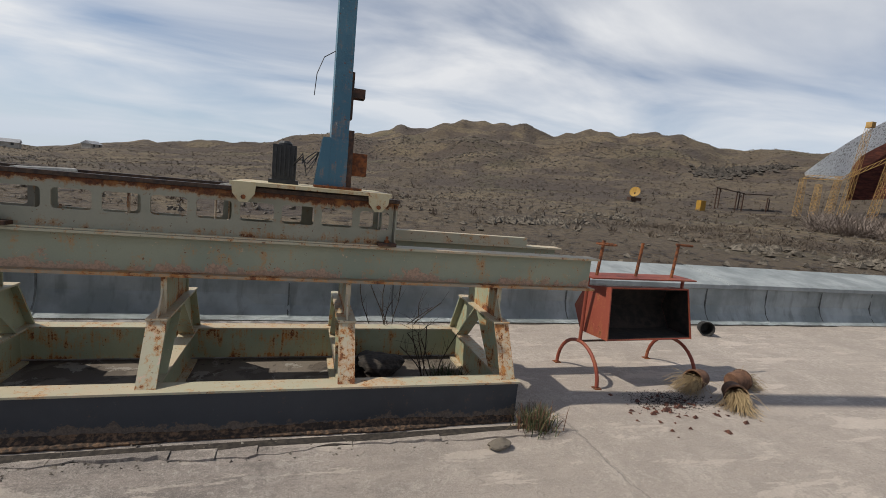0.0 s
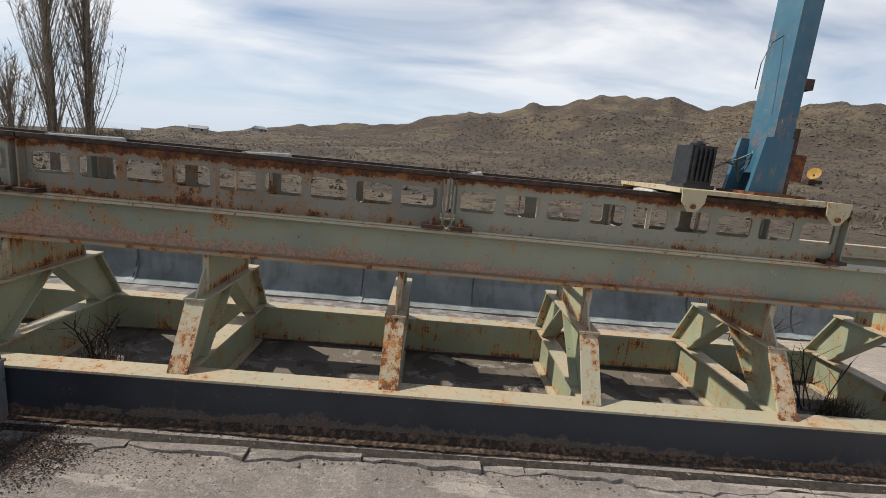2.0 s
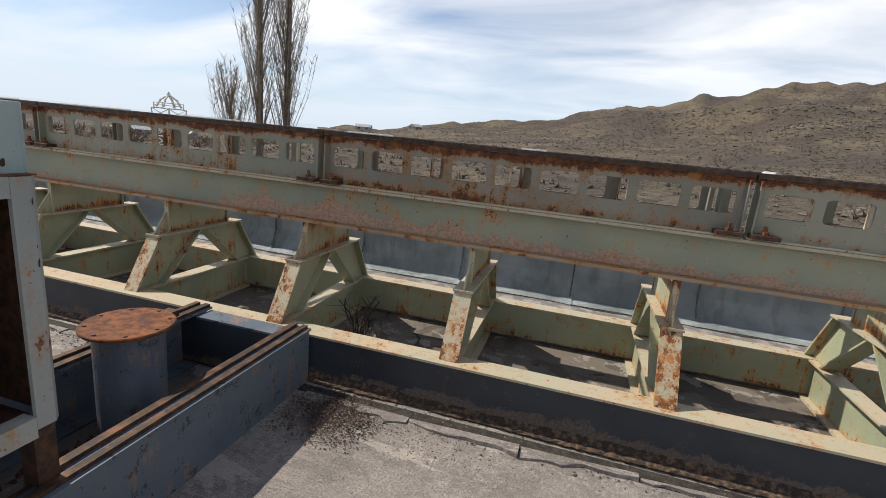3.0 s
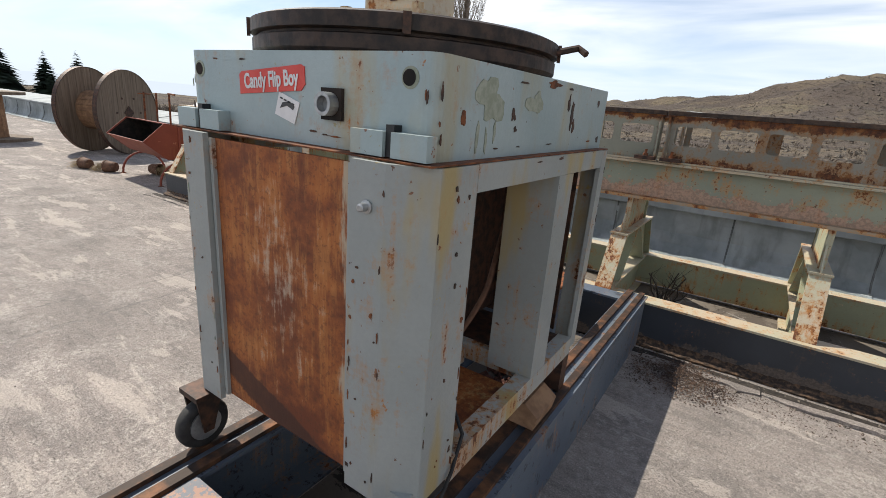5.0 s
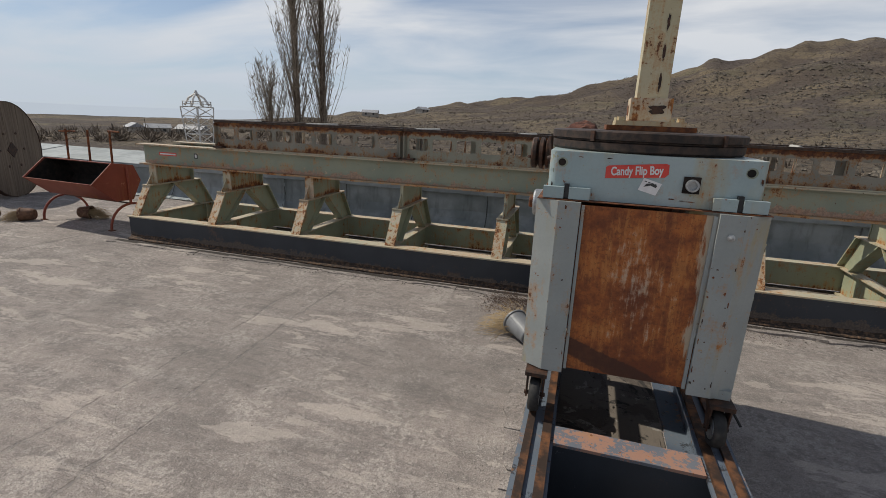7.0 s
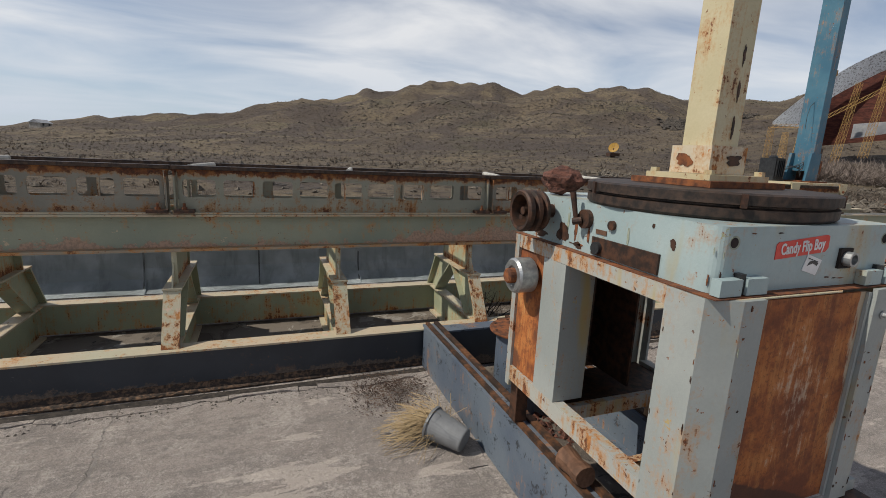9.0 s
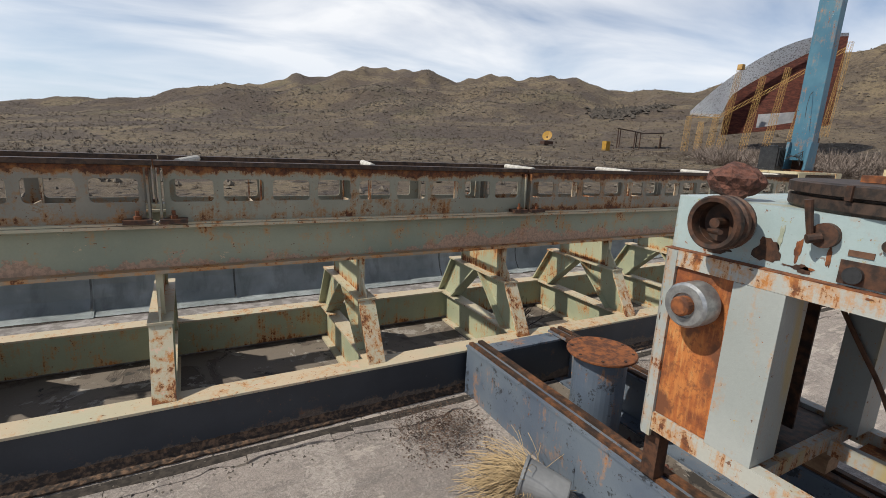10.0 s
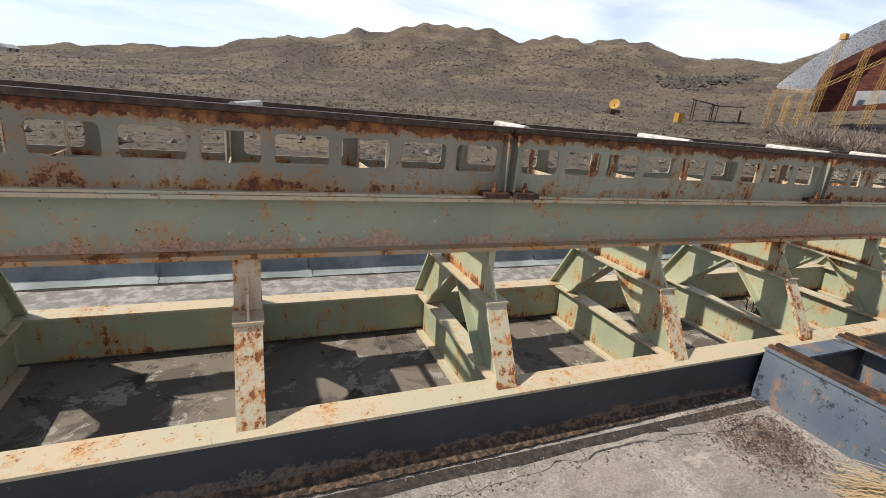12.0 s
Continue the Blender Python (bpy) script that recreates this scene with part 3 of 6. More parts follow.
def land(x, y):
    """The height of the ground outside, at arrays x, y."""
    r = np.hypot(x, y)
    total = np.zeros_like(r)
    for az, d, h, across, along in HILLS:
        a = math.radians(az)
        e, n = math.sin(a), math.cos(a)
        u = x * e + y * n - d
        v = x * n - y * e
        total += (h * np.exp(-(u / along) ** 2 - (v / across) ** 2)) ** 2
    total = np.sqrt(total)
    # the field climbs gently towards the hills ahead
    az = np.arctan2(x, y)
    field = np.clip((r - 28) / 110, 0, 1.6) * 5.2 * np.exp(-((az - 0.75) / 0.85) ** 2)
    lump = 0.0
    for k, (wl, amp) in enumerate(((90, 4.0), (37, 3.0), (15, 0.9), (6, 0.35))):
        lump = lump + amp * (np.sin(x / wl * 2.1 + 1.3 * k + 1.7 * np.sin(y / wl * 1.7)) * np.sin(y / wl * 2.4 + 2.1 * k + 1.4 * np.sin(x / wl * 1.3)))
    rough = np.clip((r - 30) / 60, 0, 1) * (0.18 + np.clip(total / 30, 0, 0.85))
    # towards the open valley the land falls away
    drop = 6.0 * np.clip((r - 40) / 190, 0, 1) * np.clip((-np.degrees(az) - 33) / 9, 0, 1)
    return PLAIN + total + field + lump * rough - drop


def build_ground():
    az = np.radians(np.r_[np.arange(-100, 100, 0.45), np.arange(100, 260, 3.0)])
    r = np.r_[0.5, 6, 12, 18, np.geomspace(24, 620, 170), 700, 850, 1100, 1500, 2200, 3500]
    a, q = np.meshgrid(az, r, indexing="ij")
    x, y = q * np.sin(a), q * np.cos(a)
    z = land(x, y)
    verts = np.stack([x, y, z], -1).reshape(-1, 3)
    n, k = len(az), len(r)
    i, j = np.meshgrid(np.arange(n), np.arange(k - 1), indexing="ij")
    i2 = (i + 1) % n
    faces = np.stack([i * k + j, i * k + j + 1, i2 * k + j + 1, i2 * k + j], -1).reshape(-1, 4)
    me = bpy.data.meshes.new("ground")
    me.from_pydata(verts.tolist(), [], faces.tolist())
    me.materials.append(M["hill"])
    for p in me.polygons:
        p.use_smooth = True
    tagged(new("ground", me), "dry brown hillside with scrub and stones", "ground", kind="structure")


build_ground()


def scatter(name, material, label, count, seed, place, blades, size, width, kind="tuft"):
    """Many small clumps on the land as one mesh: tufts of pointed blades, or angular stones."""
    g = np.random.default_rng(seed)
    x, y = place(g, count)
    z = land(x, y)
    verts, faces = [], []
    for cx, cy, cz in zip(x, y, z):
        s = size * g.uniform(0.5, 1.5)
        if kind == "tuft":
            for _ in range(blades):
                a, lean = g.uniform(0, 6.283), math.acos(g.uniform(0.05, 1.0))
                d = np.array([math.cos(a) * math.sin(lean), math.sin(a) * math.sin(lean), math.cos(lean)])
                side = np.array([-math.sin(a), math.cos(a), g.uniform(-0.4, 0.4)]) * width * s
                o = np.array([cx, cy, cz - 0.05 * s]) + d * (1, 1, 0.6) * s * g.uniform(0.05, 0.55)
                k = len(verts)
                tip = o + (d * (1, 1, 0.7) + g.normal(0, 0.35, 3)) * s * g.uniform(0.2, 0.5)
                verts += [o - side, o + side, tip + side * 0.5, tip - side * 0.3]
                faces.append((k, k + 1, k + 2, k + 3))
        else:
            k = len(verts)
            o = np.array([cx, cy, cz + 0.1 * s])
            dirs = np.array([(1, 0, 0), (0, 1, 0), (-1, 0, 0), (0, -1, 0), (0, 0, 0.8), (0, 0, -0.5)]) * g.uniform(0.5, 1.15, (6, 1)) + g.normal(0, 0.16, (6, 3))
            verts += list(o + dirs * s)
            faces += [(k + p, k + (p + 1) % 4, k + 4) for p in range(4)] + [(k + (p + 1) % 4, k + p, k + 5) for p in range(4)]
    me = bpy.data.meshes.new(name)
    me.from_pydata([tuple(map(float, v)) for v in verts], [], faces)
    me.materials.append(material)
    return tagged(new(name, me), label, name.split("_")[-1], kind="stuff")


def fan(lo, hi, near, far, power=1.0):
    def place(g, n):
        a = np.radians(g.uniform(lo, hi, n))
        r = near + (far - near) * g.uniform(0, 1, n) ** power
        return r * np.sin(a), r * np.cos(a)
    return place


scatter("hill_scrub", M["bush"], "leafless grey-brown scrub on the hillside", 11000, 3, fan(-40, 80, 55, 400, 0.75), 18, 0.9, 0.07)
scatter("field_scrub", M["bush"], "low bare bushes in the field", 1100, 4, fan(-38, 80, 26, 90, 0.8), 46, 0.55, 0.022)
scatter("hill_stone", M["rock"], "grey stones strewn over the hillside", 6500, 5, fan(-40, 75, 30, 400, 0.7), 0, 0.42, 0, "stone")


def piles(spots):
    """Heaps: each (bearing, distance, spread)."""
    def place(g, n):
        k = g.integers(0, len(spots), n)
        rows = np.array(spots)[k]
        a = np.radians(rows[:, 0])
        return rows[:, 1] * np.sin(a) + g.normal(0, 1, n) * rows[:, 2] * 1.6, rows[:, 1] * np.cos(a) + g.normal(0, 1, n) * rows[:, 2]
    return place


scatter("outcrop_rock", M["rock"], "grey boulders heaped in outcrops", 420, 15, piles([(27.5, 62, 1.6), (30, 66, 1.4), (50.8, 58, 1.5), (24.5, 60, 1.2), (36, 90, 2.2), (61, 60, 1.8)]), 0, 0.5, 0, "stone")
scatter("crag_rock", M["crag"], "dark broken crags above the valley", 520, 16, piles([(46.2, 262, 4), (47.4, 255, 4), (48.8, 262, 4), (45.4, 275, 4), (50.4, 270, 4)]), 0, 1.6, 0, "stone")
scatter("slope_rock", M["rock"], "grey rocks breaking out of the slope", 1500, 19, piles([(20.0, 300, 16), (18.0, 270, 14), (34.0, 300, 18), (40.0, 300, 18), (9.0, 320, 18), (25.0, 250, 20)]), 0, 0.75, 0, "stone")
scatter("thicket_scrub", M["bush"], "dense bare thicket at the foot of the slope", 1300, 17, piles([(52, 70, 3), (57, 72, 4), (63, 74, 4), (46, 80, 3), (68, 60, 4), (41, 76, 3), (53, 122, 5), (56, 128, 6), (60, 130, 6), (64, 128, 6), (68, 124, 6)]), 34, 1.1, 0.016)


scatter("slope_thicket", M["thorn"], "tall bare thicket below the giant dish", 520, 18, fan(54.5, 71, 104, 134), 64, 4.2, 0.010)


# ---- roof deck and parapet ----
DECK_X0, DECK_X1, DECK_Y0 = -34.0, 24.0, -14.0
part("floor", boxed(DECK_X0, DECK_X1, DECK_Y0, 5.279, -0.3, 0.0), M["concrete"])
tagged(bpy.data.objects["floor"], "worn grey concrete roof deck with scuffs and cracks", "floor", kind="structure")
part("building_wall", boxed(DECK_X0 + 0.05, DECK_X1 - 0.05, DECK_Y0 + 0.05, 6.05, -7.0, -0.302), M["farwall"])
tagged(bpy.data.objects["building_wall"], "plain rendered wall below the roof deck", "wall", kind="structure")
part("felt_strip", boxed(-9.75, 1.55, 2.95, 4.02, 0.0, 0.008), M["felt"])
tagged(bpy.data.objects["felt_strip"], "dark peeling roofing felt under the steel bench", "roofing felt", kind="structure")


part("screed_strip", boxed(-10.2, 1.55, 4.03, 5.12, 0.0, 0.006), M["backscreed"])
tagged(bpy.data.objects["screed_strip"], "flaking pale grey screed between bench and parapet", "screed", kind="structure")


def build_gutter():
    """A ragged dark crack where the deck meets the cladding."""
    bm = Bm()
    last = None
    for i in range(900):
        x = -14.0 + 22.0 * i / 899
        w = 0.012 + 0.05 * max(0, noise.noise((x * 1.7, 3.0, 0)) + 0.25) + 0.02 * max(0, noise.noise((x * 11, 5.0, 0)))
        row = [bm.verts.new((x, 5.10, 0.009)), bm.verts.new((x, 5.082 - w, 0.009))]
        if last:
            bm.faces.new((last[0], last[1], row[1], row[0]))
        last = row
    tagged(part("parapet_gutter", bm, M["dirt"]), "dark dirt-filled crack along the parapet foot", "dirt", kind="structure")


build_gutter()


def build_parapet():
    wall = tagged(part("parapet", boxed(DECK_X0, DECK_X1, 5.28, 6.05, -0.3, 0.5), M["farwall"]), "low parapet clad in grey galvanised sheet", "parapet", kind="structure")
    x, k = DECK_X0, 0
    step = 1.13
    sheets = []
    for _ in range(4):
        bm = Bm()
        cols, rows = 7, [(5.15, 0.535), (5.152, 0.40), (5.15, 0.25), (5.12, 0.14), (5.06, 0.045), (4.98, 0.012)]
        grid = []
        for c in range(cols + 1):
            u = (step + 0.02) * c / cols
            grid.append([bm.verts.new((u, yy + rnd.uniform(-0.010, 0.010) - (0.012 if c == cols else 0), zz + (rnd.uniform(-0.006, 0.006) if 0 < r < 5 else 0))) for r, (yy, zz) in enumerate(rows)])
        for c in range(cols):
            for r in range(len(rows) - 1):
                bm.faces.new((grid[c][r], grid[c][r + 1], grid[c + 1][r + 1], grid[c + 1][r]))
        bmesh.ops.solidify(bm, geom=bm.faces[:], thickness=0.003)
        sheets.append(mesh_of("cladding_sheet", bm, M["sheet"]))
    while x < DECK_X1 - step:
        ob = part("cladding_sheet", sheets[k % 4], None, wall)
        ob.location = (x, 0.1, 0)
        seam = part("seam", SEAM, None, wall)
        seam.location = (x, 0.1, 0)
        x, k = x + step, k + 1
    x = DECK_X0
    while x < DECK_X1 - 1.9:
        cap = part("cap_sheet", CAP, None, wall)
        cap.location = (x, 0.1, rnd.uniform(-0.006, 0.006))
        x += 1.9


def seam_mesh():
    bm = Bm()
    prism(bm, [(5.138, 0.535), (5.135, 0.25), (5.10, 0.13), (5.04, 0.05), (5.05, 0.06), (5.115, 0.15), (5.15, 0.26), (5.15, 0.535)], -0.008, 0.008)
    return mesh_of("seam", bm, M["seam"])


def cap_mesh():
    bm = Bm()
    prism(bm, [(5.105, 0.50), (5.10, 0.505), (5.10, 0.56), (5.20, 0.595), (5.95, 0.70), (6.0, 0.69), (6.0, 0.60), (5.99, 0.60), (5.99, 0.68), (5.20, 0.585), (5.115, 0.55)], 0.0, 1.915)
    return mesh_of("cap_sheet", bm, M["capsheet"])


SEAM, CAP = seam_mesh(), cap_mesh()
build_parapet()


# ---- the long steel bench ----
FRAME_X = [-9.55 + 1.095 * k for k in range(11)]
bench = thing("steel_bench", (0, 0.08, 0), "long pale-green welded steel test bench on the roof deck", "test bench")


def channel(x0, x1, yw, yf, z0, z1, t=0.012):
    """A C-section along x: web at yw, flanges reaching to yf."""
    bm = Bm()
    a, b = sorted((yw, yw + (t if yf > yw else -t)))
    box(bm, x0, x1, a, b, z0 + t, z1 - t)
    a, b = sorted((yw, yf))
    box(bm, x0, x1, a, b, z0, z0 + t)
    return bm


def build_bench():
    x0, x1 = FRAME_X[0] - 0.07, FRAME_X[-1] + 0.065
    front = part("base_beam", channel(x0, x1, 2.735, 2.86, 0.0, 0.282), M["navy"], bench, "dark slate base beam with a rusted foot")
    part("top_flange", boxed(x0 - 0.01, x1 + 0.01, 2.722, 2.86, 0.27, 0.283), M["base_top"], front, "worn cream upper flange", 0.003)
    bm = Bm()
    cols, prof = 420, [(2.7349, 0.0), (2.682, 0.0), (2.674, 0.012), (2.684, 0.019), (2.715, 0.023), (2.731, 0.034), (2.7349, 0.046)]
    rings = []
    for i in range(cols + 1):
        u = x0 + (x1 - x0) * i / cols
        k = 0.78 + 0.7 * noise.noise((u * 0.9, 0.3, 0.0)) + 0.25 * noise.noise((u * 4.3, 4.0, 0.0)) + 0.14 * noise.noise((u * 33, 2.0, 0.0))
        k = max(0.15, k)
        rings.append([bm.verts.new((u, 2.7349 - (2.7349 - yy) * k + 0.006 * noise.noise((u * 23, r * 3.0, 7.0)), max(0, zz * (0.6 + 0.7 * k) + (0.008 * noise.noise((u * 27, r * 5.0, 1.0)) if r > 1 else 0)))) for r, (yy, zz) in enumerate(prof)])
    for a, b in zip(rings, rings[1:]):
        for r in range(len(prof) - 1):
            bm.faces.new((a[r], a[r + 1], b[r + 1], b[r]))
    part("rust_crust", bm, M["crust"], front, "flaking rusty lower flange with dirt")
    back = part("base_beam", channel(x0, x1, 3.90, 3.99, 0.035, 0.282), M["green"], bench)
    part("top_flange", boxed(x0 - 0.01, x1 + 0.01, 3.888, 4.01, 0.27, 0.283), M["base_top"], back, "worn cream upper flange", 0.003)
    for yy, face in ((3.02, 1), (3.58, -1)):
        bm = boxed(FRAME_X[0] - 0.10, 2.15, yy + 0.062, yy + 0.078, 0.885, 1.1)
        beam = part("main_beam", bm, M["beam"], bench, "grey-green girder with flaking paint and a rusty lower edge")
        part("upper_flange", boxed(FRAME_X[0] - 0.16, 2.18, yy, yy + 0.14, 1.1, 1.115), M["base_top"], beam, "", 0.004)
        part("lower_flange", boxed(FRAME_X[0] - 0.13, 2.17, yy, yy + 0.14, 0.866, 0.8845), M["flangerust"], beam, "rusted lower flange", 0.004)
        if face > 0:
            for xa, xb, za, zb, mat in ((-9.42, -9.16, 0.985, 1.025, "signred"), (-8.90, -8.85, 0.975, 1.035, "ink")):
                sticker = part("sticker", boxed(xa, xb, yy + 0.060, yy + 0.0618, za, zb), M[mat], beam, "weathered sticker")
                part("print", boxed(xa + 0.012, xb - 0.012, yy + 0.0592, yy + 0.0598, za + 0.012, zb - 0.012), M["paper"], sticker)
    bm = boxed(FRAME_X[0] - 0.02, FRAME_X[0] - 0.008, 3.10, 3.64, 0.89, 1.095)
    part("end_plate", bm, M["beam"], bench)
    part("packing_bar", boxed(0.63, 1.84, 3.585, 3.66, 1.1155, 1.185), M["base_top"], bench, "pale steel bar lying on the girder", 0.004)
    # one portal frame, shared by all eleven
    zk, zt, zb = 0.63, 0.865, 0.283
    web = Bm()
    prism(web, [(3.09, zk), (3.65, zk), (3.65, zt), (3.09, zt)], -0.006, 0.006)
    leg_f = Bm()
    prism(leg_f, [(2.98, zk - 0.013), (3.335, zk - 0.013), (2.99, zb), (2.78, zb)], -0.005, 0.005)
    leg_b = Bm()
    prism(leg_b, [(3.76, zk - 0.013), (3.405, zk - 0.013), (3.75, zb), (3.96, zb)], -0.005, 0.005)
    meshes = {"head_web": mesh_of("head_web", web, M["headgreen"]), "leg_f": mesh_of("leg_web", leg_f, M["green"]), "leg_b": mesh_of("leg_web", leg_b, M["green"])}

    def strip(pts, half, mat, name):
        bm = Bm()
        prism(bm, pts, -half, half)
        return mesh_of(name, bm, M[mat], 0.0025)

    w = 0.052
    meshes["ff"] = strip([(3.075, zk), (3.09, zk), (3.09, zt), (3.075, zt)], w, "leg_face", "head_flange")
    meshes["fb"] = strip([(3.65, zk), (3.665, zk), (3.665, zt), (3.65, zt)], w, "green", "head_flange")
    meshes["knee"] = strip([(2.955, zk - 0.013), (3.785, zk - 0.013), (3.785, zk), (2.955, zk)], w + 0.006, "base_top", "knee_plate")
    meshes["lof"] = strip([(2.965, zk - 0.014), (2.982, zk - 0.014), (2.782, zb + 0.001), (2.765, zb + 0.001)], w, "leg_face", "leg_flange")
    meshes["lif"] = strip([(3.335, zk - 0.014), (3.352, zk - 0.014), (3.005, zb + 0.001), (2.988, zb + 0.001)], w, "green", "leg_flange")
    meshes["lob"] = strip([(3.758, zk - 0.014), (3.775, zk - 0.014), (3.975, zb + 0.001), (3.958, zb + 0.001)], w, "green", "leg_flange")
    meshes["lib"] = strip([(3.388, zk - 0.014), (3.405, zk - 0.014), (3.752, zb + 0.001), (3.735, zb + 0.001)], w, "green", "leg_flange")
# slim heads: a narrow nosing on the web and a flat triangular gusset before it
    for key, y0, y1, mat in (("ffn", 3.075, 3.0895, "leg_face"), ("fbn", 3.6505, 3.665, "green")):
        bm = Bm()
        prism(bm, [(y0, zk), (y1, zk), (y1, zt), (y0, zt)], -0.011, 0.022)
        meshes[key] = mesh_of("head_flange", bm, M[mat], 0.0025)
    bm = Bm()
    prism(bm, [(2.967, zk + 0.001), (3.074, zk + 0.001), (3.074, zk + 0.15)], -0.005, 0.005)
    meshes["gusset"] = mesh_of("knee_gusset", bm, M["leg_face"])
    tie = Bm()
    box(tie, -0.006, 0.006, 2.87, 3.88, 0.03, 0.268)
    meshes["tie"] = mesh_of("cross_tie", tie, M["green"])
    meshes["tt"] = strip([(2.862, 0.268), (3.886, 0.268), (3.886, 0.281), (2.862, 0.281)], w, "base_top", "tie_flange")
    meshes["tb"] = strip([(2.875, 0.010), (3.885, 0.010), (3.885, 0.028), (2.875, 0.028)], w, "base_top", "tie_flange")
    for k, x in enumerate(FRAME_X):
        head = part("support_frame", meshes["head_web"], None, bench)
        head.location = (x, 0, 0)
        part("knee_gusset", meshes["gusset"], None, head)
        for name, keys in (("head_flange", ("ff", "fb") if k < 3 else ("ffn", "fbn")), ("knee_plate", ("knee",)), ("leg_web", ("leg_f", "leg_b")), ("leg_flange", ("lof", "lif", "lob", "lib")), ("cross_tie", ("tie",)), ("tie_flange", ("tt", "tb"))):
            for key in keys:
                part(name, meshes[key], None, head)


build_bench()


def perforated(bm, x0, x1, z0, z1, cells, oz0, oz1, margin, y0, y1, r=0.022, n=4):
    """A plate in the x-z plane with a row of round-cornered openings."""
    w = (x1 - x0) / cells
    for c in range(cells):
        a, b = x0 + c * w, x0 + (c + 1) * w
        p, q = a + margin, b - margin
        outer = [(b, z1), (a, z1), (a, z0), (b, z0)]
        inner = []
        for k, (cx, cz) in enumerate(((q - r, oz1 - r), (p + r, oz1 - r), (p + r, oz0 + r), (q - r, oz0 + r))):
            inner.append([(cx + r * math.cos(math.pi / 2 * (k + s / n)), cz + r * math.sin(math.pi / 2 * (k + s / n))) for s in range(n + 1)])
        loops = []
        for y in (y0, y1):
            loops.append(([bm.verts.new((u, y, v)) for u, v in outer], [[bm.verts.new((u, y, v)) for u, v in arc] for arc in inner]))
        for o, arcs in loops:
            for k in range(4):
                for s in range(n):
                    bm.faces.new((o[k], arcs[k][s], arcs[k][s + 1]))
                bm.faces.new((o[k], arcs[k][n], arcs[(k + 1) % 4][0], o[(k + 1) % 4]))
        fl, bl = [v for arc in loops[0][1] for v in arc], [v for arc in loops[1][1] for v in arc]
        for i in range(len(fl)):
            j = (i + 1) % len(fl)
            bm.faces.new((fl[i], fl[j], bl[j], bl[i]))
        for k in (0, 2):
            bm.faces.new((loops[0][0][k], loops[0][0][k + 1], loops[1][0][k + 1], loops[1][0][k]))


JOINTS = [-8.54, -6.24, -3.935, -1.64, 0.615]


def build_section(x0, x1, paint):
    sec = thing("rail_section", (x0, 0.08, 1.115), "rust-streaked perforated steel rail section bolted on the bench", "rail section", "rail sections along the bench")
    L = x1 - x0 - 0.014
    for yy, inw in ((3.055, 1), (3.685, -1)):
        bm = Bm()
        ya, yb = sorted((yy, yy + 0.009 * inw))
        if inw > 0:
            perforated(bm, 0.035, L - 0.035, 0.012, 0.282, 9, 0.112, 0.228, 0.024, ya, yb)
        else:
            perforated(bm, 0.035, L - 0.035, 0.030, 0.282, 4, 0.066, 0.252, 0.04, ya, yb)
        bmesh.ops.remove_doubles(bm, verts=bm.verts[:], dist=0.0005)
        side = part("side_plate", bm, paint, sec)
        a, b = sorted((yy - 0.03 * inw, yy + 0.07 * inw))
        part("foot_flange", boxed(0, L, a, b, 0.002, 0.012 if inw > 0 else 0.030), M["base_top"], side, "worn cream foot flange")
        a, b = sorted((yy, yy + 0.06 * inw))
        part("head_flange", boxed(0, L, a, b, 0.2825, 0.292), paint, side)
        a, b = sorted((yy - 0.012 * inw, yy + 0.05 * inw))
        rail = part("rail", boxed(-0.003, L + 0.003, a, b, 0.294, 0.318), M["rail"], sec, "dark brown machined guide rail", 0.003)
        for ex in (0.0, L - 0.035):
            a, b = sorted((yy - 0.035 * inw, yy + 0.06 * inw))
            part("end_rib", boxed(ex + 0.012, ex + 0.022, a, b, 0.0125 if inw > 0 else 0.0305, 0.282), paint, side)
        for ex in (0.03, L - 0.11):
            a, b = sorted((yy - 0.075 * inw, yy - 0.002 * inw))
            clamp = part("clamp", boxed(ex - 0.02, ex + 0.10, a, b, 0.0125 if inw > 0 else 0.0305, 0.034 if inw > 0 else 0.05), M["darkrust"], sec, "", 0.004)
            bm = Bm()
            lathe(bm, [(0.017, 0.0345), (0.017, 0.05), (0.009, 0.0505), (0.009, 0.075)], (ex + 0.04, (a + b) / 2, 0), "z", 6)
            part("bolt", bm, M["rust"], clamp)
    for ex in (0.52, 1.15, 1.76):
        bm = Bm()
        for a, b in ((3.066, 3.11), (3.63, 3.674)):
            box(bm, ex - 0.03, ex - 0.024, a, b, 0.0125, 0.28)
        box(bm, ex - 0.03, ex - 0.024, 3.11, 3.63, 0.012, 0.06)
        box(bm, ex - 0.03, ex + 0.03, 3.07, 3.67, 0.2605, 0.266)
        part("diaphragm", bm, M["bracket"], sec, "pale rust-stained cross bracket")
    for ex in (0.10, 1.15):
        bm = Bm()
        rod(bm, (ex, 3.12, 0.306), (ex + 0.10, 3.60, 0.306), 0.021, 10)
        part("tie_bar", bm, M["white"], sec, "white painted tie bar")


for k, (a, b) in enumerate(zip(JOINTS, JOINTS[1:])):
    build_section(a, b, M["trussclean" if k % 2 else "truss"])


